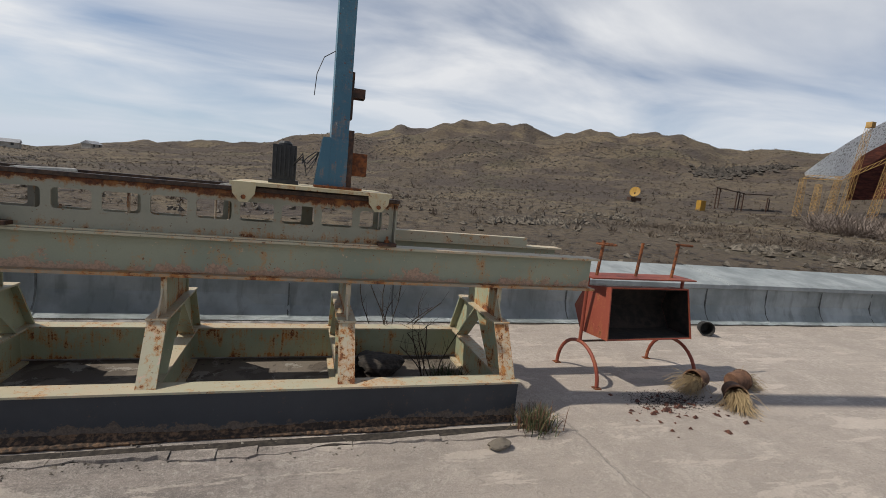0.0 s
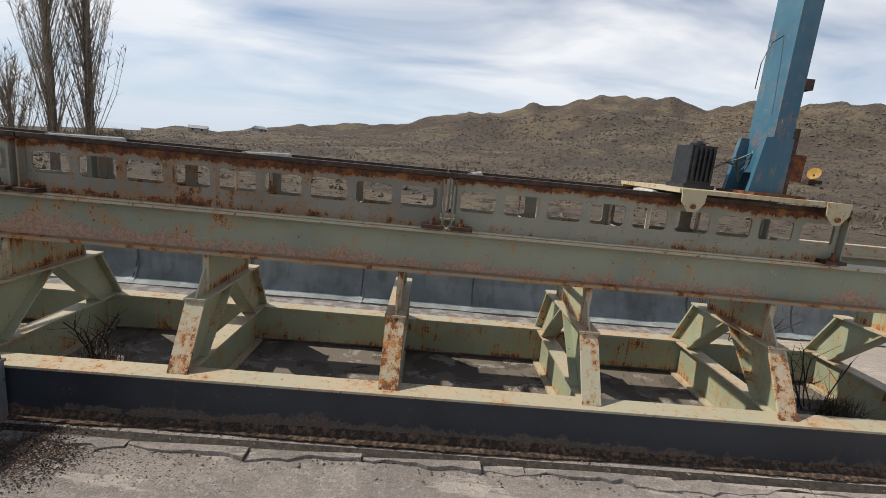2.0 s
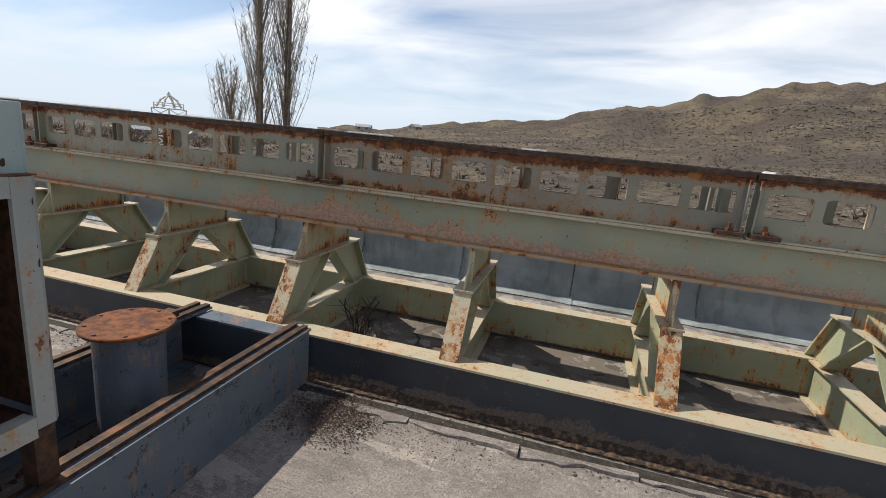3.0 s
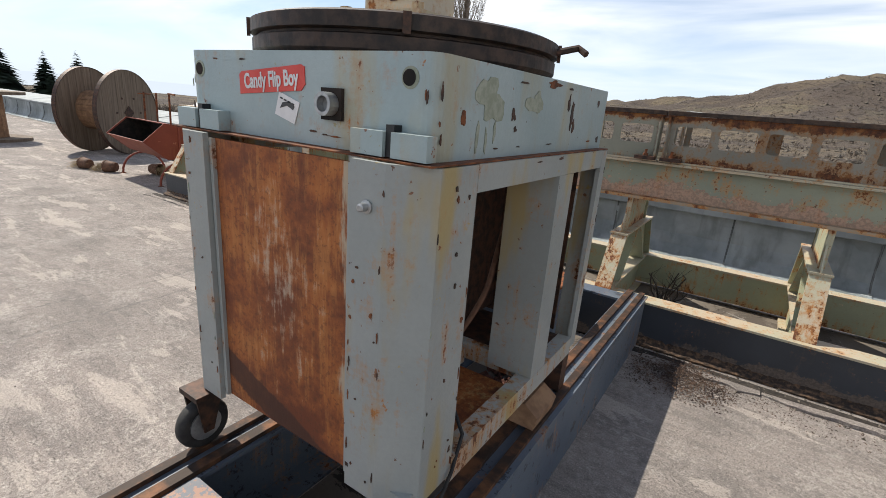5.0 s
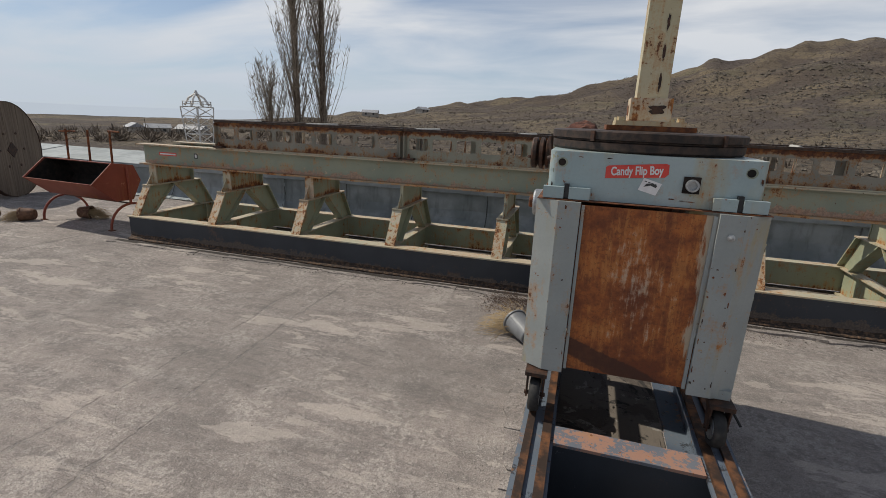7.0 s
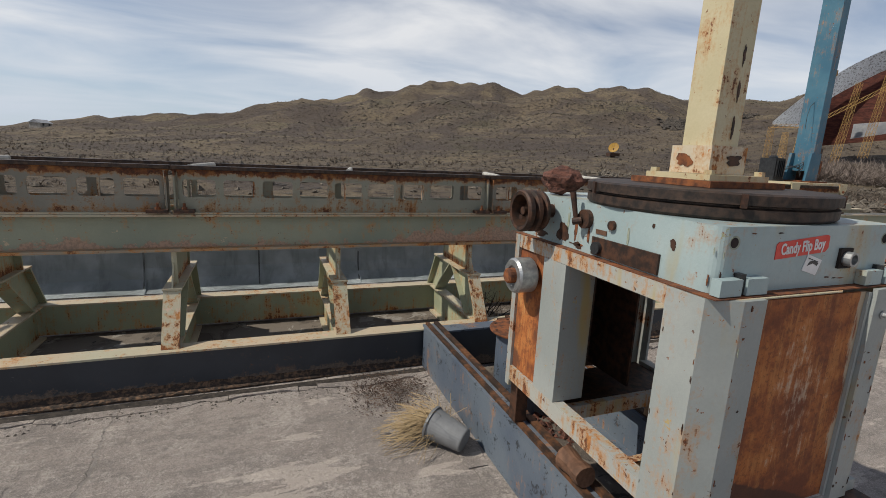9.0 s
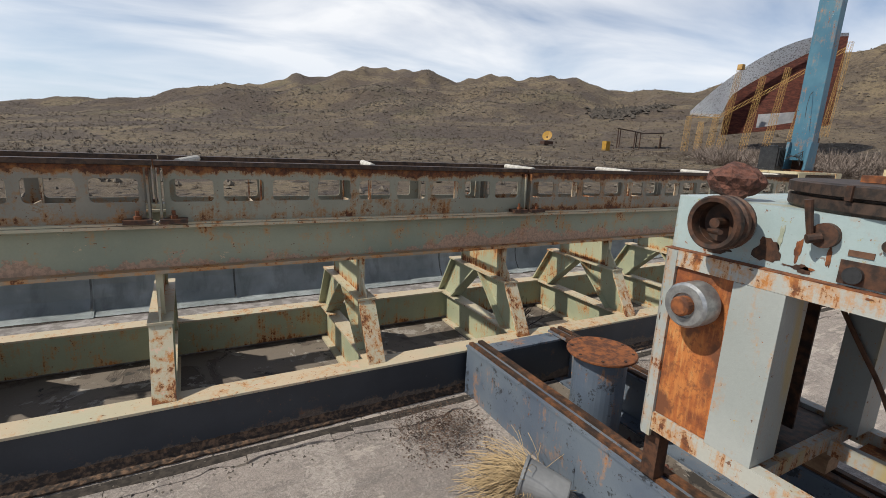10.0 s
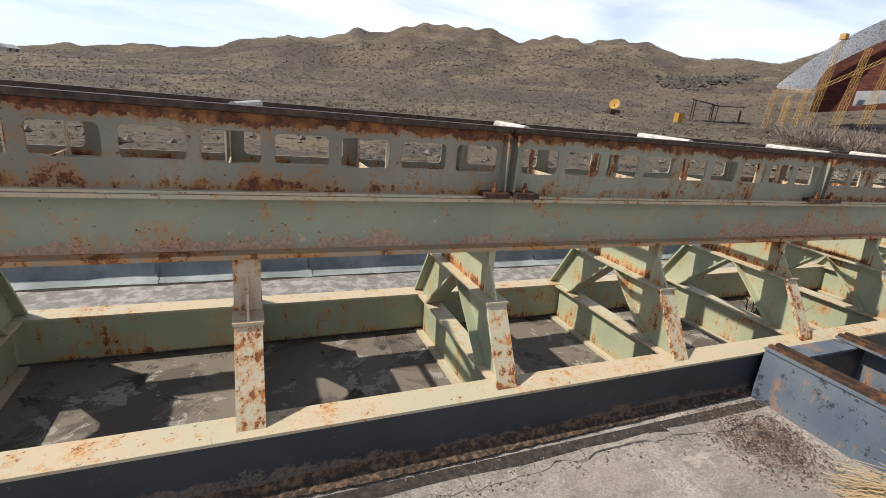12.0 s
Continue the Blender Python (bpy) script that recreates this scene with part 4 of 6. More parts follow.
# ---- the carriage with the blue mast ----
def build_carriage():
    c = thing("mast_carriage", (0.05, 3.45, 1.434), "wheeled carriage plate with a tall blue steel mast on the rails", "carriage")
    part("deck_plate", boxed(-0.48, 0.48, -0.40, 0.40, 0.012, 0.034), M["cream"], c, "cream painted plate with rusty edges", 0.003)
    for x in (-0.40, 0.40):
        for y in (-0.412, 0.402):
            bm = Bm()
            prism(bm, [(x - 0.068, 0.03), (x + 0.068, 0.03), (x + 0.062, -0.035), (x + 0.022, -0.085), (x - 0.022, -0.085), (x - 0.062, -0.035)], y, y + 0.010, "y")
            lug = part("lug", bm, M["cream"], c, "", 0.002)
            bm = Bm()
            lathe(bm, [(0.014, -0.012), (0.014, -0.001)], (x, y, -0.055), "y", 8)
            part("bolt", bm, M["rust"], lug)
    part("sole_plate", boxed(0.0, 0.30, -0.29, 0.07, 0.0345, 0.05), M["rust"], c, "", 0.003)
    bm = Bm()
    box(bm, 0.09, 0.20, -0.22, 0.0, 0.16, 4.4)
    mast = part("mast", bm, M["bluepole"], c, "faded blue square mast", 0.006)
    for ya, yb in ((-0.235, -0.205), (-0.015, 0.015)):
        bm = Bm()
        prism(bm, [(0.0, 0.051), (0.089, 0.051), (0.089, 0.36), (0.04, 0.36)], ya, yb, "y")
        part("gusset", bm, M["bluepole"], mast)
    for ya, yb in ((-0.235, -0.2205), (0.0005, 0.015)):
        part("cheek_plate", boxed(0.0895, 0.2005, ya, yb, 0.051, 0.36), M["bluepole"], mast)
    bm = Bm()
    box(bm, 0.2015, 0.235, -0.22, 0.0, 0.051, 0.42)
    part("stiffener", bm, M["darkrust"], mast)
    bm = Bm()
    box(bm, 0.201, 0.22, -0.16, -0.06, 0.50, 0.80)
    box(bm, 0.221, 0.295, -0.16, -0.15, 0.64, 0.70)
    box(bm, 0.221, 0.295, -0.07, -0.06, 0.64, 0.70)
    box(bm, 0.285, 0.295, -0.1499, -0.0701, 0.64, 0.70)
    part("bracket", bm, M["darkrust"], mast)
    part("junction_box", boxed(0.237, 0.335, -0.18, -0.04, 0.13, 0.28), M["rust"], mast, "small rusty box", 0.006)
    bm = Bm()
    box(bm, -0.27, -0.12, -0.06, 0.13, 0.06, 0.29)
    motor = part("motor", bm, M["black"], c, "black drive motor with ribbed body", 0.02)
    for i in range(5):
        part("rib", boxed(-0.255 + 0.028 * i, -0.245 + 0.028 * i, -0.075, -0.0605, 0.08, 0.28), M["black"], motor)
    part("foot", boxed(-0.29, -0.10, -0.07, 0.14, 0.0345, 0.0598), M["black"], motor)
    bm = Bm()
    lathe(bm, [(0.045, 0.33), (0.045, 0.345), (0.03, 0.36)], (-0.195, 0.03, -0.04), "z", 14)
    part("terminal_cap", bm, M["black"], motor)
    for k in range(4):
        bm = Bm()
        tube(bm, [(-0.14 + 0.02 * k, -0.08, 0.16 + 0.02 * k), (-0.08, -0.2, 0.24 - 0.02 * k), (-0.05, -0.2 + 0.02 * k, 0.10 + 0.04 * k), (0.0, -0.19, 0.2 + 0.02 * k), (0.02, -0.17, 0.26)], 0.004, 5)
        part("cable", bm, M["black"], c)
    bm = Bm()
    tube(bm, [(0.088, -0.12, 0.92), (0.02, -0.13, 0.87), (-0.02, -0.14, 0.76), (-0.03, -0.15, 0.62)], 0.003, 5)
    part("wire", bm, M["black"], mast)


build_carriage()


# ---- the track across the deck and the turntable machine on it ----
TL, TR = -4.585, -3.79


def build_track():
    t = thing("floor_track", (0, 0, 0), "blue-grey steel track with rusty rails, butted against the bench", "track")
    for x, s in ((TL, 1), (TR, -1)):
        bm = Bm()
        a, b = sorted((x, x + 0.012 * s))
        box(bm, a, b, -0.9, 2.78, 0.012, 0.318)
        a, b = sorted((x, x + 0.12 * s))
        box(bm, a, b, -0.9, 2.78, 0.0, 0.012)
        beam = part("side_beam", bm, M["slate"], t, "blue-grey channel with peeling paint")
        a, b = sorted((x - 0.008 * s, x + 0.125 * s))
        part("flange", boxed(a, b, -0.9, 2.785, 0.318, 0.331), M["slate"], beam, "", 0.003)
        for off, w in ((0.012, 0.03), (0.078, 0.035)):
            a, b = sorted((x + off * s, x + (off + w) * s))
            part("rail_strip", boxed(a, b, -0.9, 2.78, 0.3315, 0.347), M["trackrail"], beam, "orange-brown rusted rail strip", 0.003)
    for y, w, h, m in ((0.228, 0.104, 0.325, "slate"), (2.66, 0.11, 0.30, "navy"), (-0.86, 0.1, 0.30, "slate")):
        cross = part("cross_member", boxed(TL + 0.013, TR - 0.013, y, y + w, 0.02, h), M["navy"], t, "", 0.004)
        part("top_plate", boxed(TL + 0.126, TR - 0.126, y - 0.005, y + w + 0.005, h + 0.001, h + 0.014), M["primered"] if m == "slate" and y > 0 else M["slate"], cross, "", 0.003)
    bm = boxed(TL + 0.13, TR - 0.13, -0.75, 2.65, 0.0, 0.006)
    part("felt_bed", bm, M["felt"], t, "wet peeling felt in the pit")


build_track()

MX0, MX1, MY0, MY1, MZ0, MZ1 = -4.63, -3.815, 0.42, 1.465, 0.54, 1.258


def corner_post(sx, sy):
    """A folded corner post with a chamfered outer edge; sx, sy: -1 or 1 for its corner."""
    x, y = (MX0 if sx < 0 else MX1), (MY0 if sy < 0 else MY1)
    cx, cy, wx, wy, t = (0.085, 0.045, 0.085, 0.125, 0.014) if sy < 0 else (0.02, 0.02, 0.06, 0.035 if sx < 0 else 0.05, 0.014)
    pts = [(x - sx * (cx + wx), y), (x - sx * cx, y), (x, y - sy * cy), (x, y - sy * (cy + wy)), (x - sx * t, y - sy * (cy + wy)),
           (x - sx * t, y - sy * (cy + t * 0.6)), (x - sx * (cx + t * 0.3), y - sy * t), (x - sx * (cx + wx), y - sy * t)]
    bm = Bm()
    prism(bm, pts, MZ0, MZ1 - 0.001, "z")
    return bm


def rounded(x0, x1, y0, y1, r, n=6):
    """The outline of a rectangle with round corners."""
    out = []
    for k, (cx, cy) in enumerate(((x1 - r, y1 - r), (x0 + r, y1 - r), (x0 + r, y0 + r), (x1 - r, y0 + r))):
        out += [(cx + r * math.cos(math.pi / 2 * (k + i / n)), cy + r * math.sin(math.pi / 2 * (k + i / n))) for i in range(n + 1)]
    return out


def text_mesh(words, size, material):
    cu = bpy.data.curves.new("words", "FONT")
    cu.body, cu.size, cu.align_x, cu.align_y, cu.extrude, cu.offset = words, size, "CENTER", "CENTER", 0.0004, 0.0010
    ob = bpy.data.objects.new("words", cu)
    scene.collection.objects.link(ob)
    bpy.context.view_layer.update()
    me = bpy.data.meshes.new_from_object(ob.evaluated_get(bpy.context.evaluated_depsgraph_get()))
    bpy.data.objects.remove(ob)
    me.materials.clear()
    me.materials.append(material)
    return me


M["ochre"] = plain("ochre_lichen_stain", (0.24, 0.27, 0.20), (0.33, 0.35, 0.28), 60, 0.7)


def build_machine():
    m = thing("turntable_machine", (0, 0, 0), "pale blue-grey turntable machine with rusted door on casters", "machine")
    for sx in (-1, 1):
        for sy in (-1, 1):
            part("corner_post", corner_post(sx, sy), M["mach"], m, "pale grey chamfered corner post with chipped edges", 0.006)
    # rails of the two open sides
    for x, s in ((MX0, 1), (MX1, -1)):
        a, b = sorted((x, x + 0.05 * s))
        for z0, z1 in ((MZ1 - 0.055, MZ1), (0.57, 0.64) if s > 0 else (0.515, 0.58)):
            part("side_rail", boxed(a + 0.001, b, MY0 + 0.171, MY1 - (0.056 if s > 0 else 0.071), z0, z1), M["machrust"] if z0 < 0.7 or s > 0 else M["mach"], m, "rust-stained rail", 0.008)
        y0, y1 = (1.06, 1.208) if s > 0 else (1.03, 1.139)
        bm = Bm()
        a, b = sorted((x, x + (0.14 if s > 0 else 0.15) * s))
        box(bm, a, b, y0, y1, 0.641 if s > 0 else 0.581, MZ1 - 0.056)
        part("middle_post", bm, M["mach"], m, "", 0.007)
    # rusted door, back and left panels
    bm = boxed(MX0 + 0.172, MX1 - 0.172, MY0 + 0.022, MY0 + 0.03, 0.555, MZ1 - 0.012)
    door = part("door_panel", bm, M["rustpanel"], m, "orange rusted sheet door with a pale worn middle", 0.002)
    for xx in (MX0 + 0.174, MX1 - 0.186):
        part("edge_strip", boxed(xx, xx + 0.012, MY0 + 0.012, MY0 + 0.0215, 0.555, MZ1 - 0.012), M["mach"], door)
    part("back_panel", boxed(MX0 + 0.082, MX1 - 0.085, MY1 - 0.03, MY1 - 0.022, 0.57, MZ1 - 0.012), M["darkrust"], m, "dark brown back sheet")
    part("side_panel", boxed(MX0 + 0.012, MX0 + 0.02, 1.209, MY1 - 0.057, 0.642, MZ1 - 0.056), M["rustside"], m, "heavily rusted narrow side panel", 0.002)
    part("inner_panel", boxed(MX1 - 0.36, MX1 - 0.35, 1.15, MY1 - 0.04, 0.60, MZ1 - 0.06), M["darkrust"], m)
    # tray and bars in the floor of the frame
    part("tray", boxed(MX1 - 0.25, MX1 - 0.051, MY0 + 0.18, 1.02, 0.525, 0.535), M["rustside"], m, "wet orange rusted tray", 0.002)
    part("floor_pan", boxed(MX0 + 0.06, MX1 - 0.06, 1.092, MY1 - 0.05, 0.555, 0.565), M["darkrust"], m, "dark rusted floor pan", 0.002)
    part("floor_bar", boxed(MX1 - 0.28, MX1 - 0.251, MY0 + 0.10, 1.059, 0.53, 0.59), M["machrust"], m)
    for y in (0.70, 1.06):
        part("floor_bar", boxed(MX0 + 0.052, MX1 - (0.281 if y < 1 else 0.052), y, y + 0.03, 0.545, 0.605), M["machrust"], m)
    bm = Bm()
    tube(bm, [(-4.02 + 0.06 * u - 0.36 * max(0, u - 0.55) ** 1.5, 1.22 - 0.36 * u, 1.2 - 0.60 * u ** 0.9) for u in np.linspace(0, 1, 24)], 0.009, 8)
    part("hose", bm, M["clay"], m, "old brown rubber hose", smooth=True)
    bm = Bm()
    tube(bm, [(-3.88, 0.70, 0.62), (-3.83, 0.66, 0.60), (-3.805, 0.58, 0.56), (-3.80, 0.50, 0.48), (-3.76, 0.46, 0.42)], 0.005, 6)
    part("loose_cable", bm, M["rubber"], m)
    # casters
    for x in (MX0 + 0.07, MX1 - 0.045):
        part("rear_foot", boxed(x - 0.03, x + 0.03, MY1 - 0.075, MY1 - 0.015, 0.348, 0.539), M["darkrust"], m, "rusty rear foot", 0.006)
        for y in (MY0 - 0.005,):
            bm = Bm()
            lathe(bm, [(0.022, -0.022), (0.046, -0.022), (0.046, 0.022), (0.022, 0.022)], (x, y, 0.4225), "x", 20)
            hub = part("caster", bm, M["steel"], m, "rubber-tyred caster in a steel fork")
            bm = Bm()
            lathe(bm, [(0.0465, -0.018), (0.067, -0.022), (0.0745, -0.009), (0.0745, 0.009), (0.067, 0.022), (0.0465, 0.018)], (x, y, 0.4225), "x", 28, False)
            part("tyre", bm, M["rubber"], hub, smooth=True)
            bm = Bm()
            for s in (-1, 1):
                prism(bm, [(y - 0.014, 0.408), (y + 0.014, 0.408), (y + 0.045, 0.5175), (y - 0.03, 0.5175)], x + s * 0.034 - 0.003, x + s * 0.034 + 0.003)
            box(bm, x - 0.045, x + 0.045, y - 0.035, y + 0.055, 0.518, 0.5345)
            rod(bm, (x - 0.044, y, 0.4225), (x + 0.044, y, 0.4225), 0.009, 8)
            part("fork", bm, M["darkrust"], hub)
    part("foot_block", boxed(MX1 - 0.13, MX1 - 0.01, MY0 + 0.016, MY0 + 0.09, 0.536, 0.575), M["mach"], m, "", 0.003)
    # the cast block on top
    BX0, BX1, BY0, BY1 = -4.595, -3.845, 0.475, 1.475
    bm = Bm()
    prism(bm, rounded(BX0, BX1, BY0, BY1, 0.035), MZ1 + 0.004, 1.442, "z")
    block = part("gear_block", bm, M["block"], m, "pale blue enamelled gear housing, chipped and stained", 0.010)
    part("seat_plate", boxed(MX0 + 0.004, MX1 - 0.004, MY0 + 0.018, MY1 - 0.002, MZ1 + 0.0005, MZ1 + 0.0035), M["rust"], m, "rusty seating plate under the housing")
    for xa in (BX0 - 0.012, BX0 + 0.085, BX1 - 0.165, BX1 - 0.068):
        part("lug", boxed(xa, xa + 0.078, BY0 - 0.03, BY0 - 0.001, MZ1 + 0.006, MZ1 + 0.05), M["block"], block, "", 0.006)
    # black blocks fill the slots in place of their shaded depth
    for xa in (BX0 + 0.066, BX1 - 0.087):
        part("slot", boxed(xa + 0.0005, xa + 0.0185, BY0 - 0.022, BY0 - 0.0005, MZ1 + 0.006, MZ1 + 0.062), M["black"], block)
    for xa in (BX0 + 0.05, BX1 - 0.055):
        bm = Bm()
        lathe(bm, [(0.019, -0.0004), (0.019, 0.0002)], (xa, BY0 - 0.0005, 1.40), "y", 20)
        part("hole_rim", bm, M["ochre"], block)
        # flat black disc, the shade inside the hole put in as colour
        bm = Bm()
        lathe(bm, [(0.014, -0.0004), (0.014, 0.0002)], (xa - 0.002, BY0 - 0.0012, 1.40), "y", 18)
        part("bolt_hole", bm, M["soot"], block, "flat black disc painted as an open bolt hole")
    # socket on the front
    sx, sz = -4.085, 1.345
    sock = part("socket", boxed(sx - 0.028, sx + 0.028, BY0 - 0.008, BY0 - 0.0005, sz - 0.03, sz + 0.03), M["soot"], block, "round metal socket on a dark plate", 0.004)
    bm = Bm()
    lathe(bm, [(0.022, 0.0), (0.022, -0.022), (0.015, -0.022), (0.015, -0.006)], (sx, BY0 - 0.0085, sz), "y", 18)
    part("collar", bm, M["steel"], sock)
    bm = Bm()
    lathe(bm, [(0.0145, -0.004), (0.0145, 0.0)], (sx, BY0 - 0.009, sz), "y", 14)
    part("insert", bm, M["black"], sock)
    # stickers
    bm = Bm()
    prism(bm, [(-4.384, 1.350), (-4.178, 1.366), (-4.166, 1.378), (-4.168, 1.412), (-4.178, 1.416), (-4.376, 1.398), (-4.385, 1.392)], BY0 - 0.0022, BY0 - 0.0005, "y")
    red = part("sticker", bm, M["signred"], block, "red sticker with white lettering Candy Flip Boy")
    words = part("lettering", text_mesh("Candy Flip Boy", 0.0345, M["paper"]), None, red)
    words.matrix_local = Matrix.LocRotScale((-4.276, BY0 - 0.0032, 1.383), Euler((radians(90), radians(-4.5), 0)), (0.86, 1.25, 1.0))
    bm = Bm()
    prism(bm, [(-4.263, 1.315), (-4.20, 1.298), (-4.183, 1.342), (-4.247, 1.361)], BY0 - 0.0022, BY0 - 0.0005, "y")
    white = part("sticker", bm, M["paper"], block, "small white sticker with dark drawing")
    bm = Bm()
    prism(bm, [(-4.245, 1.328), (-4.222, 1.334), (-4.203, 1.326), (-4.198, 1.333), (-4.214, 1.343), (-4.236, 1.340)], BY0 - 0.0032, BY0 - 0.0023, "y")
    for k in range(4):
        prism(bm, [(-4.243 + 0.012 * k, 1.351 - 0.0035 * k), (-4.235 + 0.012 * k, 1.349 - 0.0035 * k), (-4.236 + 0.012 * k, 1.346 - 0.0035 * k), (-4.244 + 0.012 * k, 1.348 - 0.0035 * k)], BY0 - 0.0032, BY0 - 0.0023, "y")
    part("print", bm, M["ink"], white)
    # knob on the front right post
    bm = Bm()
    lathe(bm, [(0.013, 0.0), (0.013, -0.003), (0.008, -0.004), (0.008, -0.018), (0.005, -0.02)], (-3.94, MY0 - 0.001, 1.176), "y", 12)
    part("latch_knob", bm, M["steel"], m)
    # turntable
    cx, cy = -4.225, 0.87
    bm = Bm()
    lathe(bm, [(0.380, 1.4435), (0.388, 1.452), (0.388, 1.478), (0.375, 1.482), (0.375, 1.487), (0.392, 1.490), (0.392, 1.518), (0.380, 1.523), (0.20, 1.525)], (cx, cy, 0), "z", 72)
    table = part("turntable", bm, M["rim"], m, "dark rusty round turntable with a steel rim band")
    for k in range(5):
        a = k * math.pi / 2.5 + 0.35
        bm = boxed(-0.008, 0.008, -0.004, 0.004, 1.482, 1.521)
        ob = part("rim_clip", bm, M["darkrust"], table)
        ob.matrix_local = pose(cx + 0.395 * math.cos(a), cy + 0.395 * math.sin(a), 0, 0, 0, math.degrees(a) + 90)
    bm = boxed(cx - 0.17, cx + 0.17, cy - 0.17, cy + 0.17, 1.526, 1.546)
    part("sole_plate", bm, M["rust"], table, "", 0.004)
    bm = boxed(cx - 0.135, cx + 0.135, cy - 0.135, cy + 0.135, 1.5465, 1.565)
    part("foot_plate", bm, M["cream"], table, "", 0.004)
    for ax in (-1, 1):
        for ay in (-1, 1):
            bm = Bm()
            lathe(bm, [(0.016, 1.5655), (0.016, 1.58)], (cx + ax * 0.115, cy + ay * 0.115, 0), "z", 6)
            part("bolt", bm, M["cream"], table)
    mast = part("mast", boxed(cx - 0.06, cx + 0.06, cy - 0.06, cy + 0.06, 1.66, 4.6), M["cream"], m, "cream-yellow square steel mast with rust patches", 0.006)
    part("mast_shoe", boxed(cx - 0.082, cx + 0.082, cy - 0.082, cy + 0.082, 1.566, 1.659), M["bracket"], mast, "rusted square shoe", 0.006)
    bm = Bm()
    tube(bm, [(cx + 0.37, cy + 0.1, 1.50), (cx + 0.42, cy + 0.13, 1.515), (cx + 0.445, cy + 0.12, 1.50)], 0.008, 6)
    part("stop_hook", bm, M["darkrust"], table)
    # fittings on the left side: belt pulley, crank handle, round cap, plates
    X = BX0
    bm = Bm()
    lathe(bm, [(0.02, -0.085), (0.058, -0.09), (0.064, -0.148), (0.076, -0.15), (0.082, -0.142), (0.082, -0.125), (0.06, -0.115), (0.082, -0.105), (0.082, -0.09), (0.06, -0.08), (0.082, -0.07), (0.078, -0.055), (0.03, -0.055)], (X, 1.24, 1.385), "x", 36)
    pulley = part("pulley", bm, M["darkrust"], block, "dark rusty grooved belt pulley")
    bm = Bm()
    lathe(bm, [(0.028, -0.0545), (0.028, -0.0005)], (X, 1.24, 1.385), "x", 16)
    part("shaft", bm, M["darkrust"], pulley)
    bm = Bm()
    lathe(bm, [(0.016, -0.135), (0.016, -0.0851)], (X, 1.24, 1.385), "x", 12)
    rod(bm, (X - 0.13, 1.255, 1.36), (X - 0.165, 1.20, 1.365), 0.008, 8)
    part("crank_pin", bm, M["darkrust"], pulley)
    bm = Bm()
    lathe(bm, [(0.034, -0.02), (0.034, -0.0005)], (X, 1.01, 1.385), "x", 18)
    hub = part("crank", bm, M["darkrust"], block, "dark crank handle")
    bm = Bm()
    rod(bm, (X - 0.03, 1.035, 1.372), (X - 0.045, 1.05, 1.478), 0.008, 10, 0.011)
    rod(bm, (X - 0.021, 1.015, 1.38), (X - 0.045, 1.037, 1.372), 0.013, 10)
    part("lever", bm, M["darkrust"], hub)
    bm = Bm()
    lathe(bm, [(0.016, -0.012), (0.016, -0.0005)], (X, 0.874, 1.382), "x", 14)
    part("plug", bm, M["darkrust"], block)
    part("name_plate", boxed(X - 0.003, X - 0.0005, 0.90, 0.955, 1.342, 1.358), M["clay"], block)
    plate = part("cover_plate", boxed(X - 0.008, X - 0.0005, 0.66, 0.965, 1.268, 1.330), M["darkrust"], block, "dark rusty cover plate", 0.002)
    bm = Bm()
    lathe(bm, [(0.022, -0.022), (0.022, -0.0085)], (X, 0.93, 1.295), "x", 16)
    part("plug", bm, M["black"], plate)
    bm = Bm()
    lathe(bm, [(0.040, -0.092), (0.042, -0.102), (0.066, -0.102), (0.074, -0.092), (0.074, -0.02), (0.055, -0.006)], (MX0 + 0.012, 1.30, 1.105), "x", 36)
    cap = part("drive_cap", bm, M["steel"], m, "round galvanised drive cap with a rusty centre", smooth=False)
    bm = Bm()
    lathe(bm, [(0.026, -0.128), (0.032, -0.122), (0.032, -0.0925)], (MX0 + 0.012, 1.30, 1.105), "x", 18)
    part("hub", bm, M["rust"], cap)


build_machine()


def blotch(parent, centre, size, face, seed, material, stretch=1.0):
    """A thin irregular patch of rust or stain lying on a face: '-y', '+x' or '-x'."""
    g = random.Random(seed)
    n = 26
    outline = []
    off = g.uniform(0, 90)
    for k in range(n):
        a = 2 * math.pi * k / n
        r = size * (0.78 + 0.55 * noise.noise((1.3 * math.cos(a) + off, 1.3 * math.sin(a), seed * 0.37)) + g.uniform(-0.10, 0.10))
        outline.append((r * math.cos(a), r * math.sin(a) * stretch))
    x, y, z = centre
    bm = Bm()
    if face == "-y":
        prism(bm, [(x + u, z + v) for u, v in outline], y - 0.0016, y - 0.0003, "y")
    elif face == "+x":
        prism(bm, [(y + u, z + v) for u, v in outline], x + 0.0003, x + 0.0016)
    else:
        prism(bm, [(y + u, z + v) for u, v in outline], x - 0.0016, x - 0.0003)
    part("rust_patch" if material is not M["ochre"] else "stain", bm, material, parent)


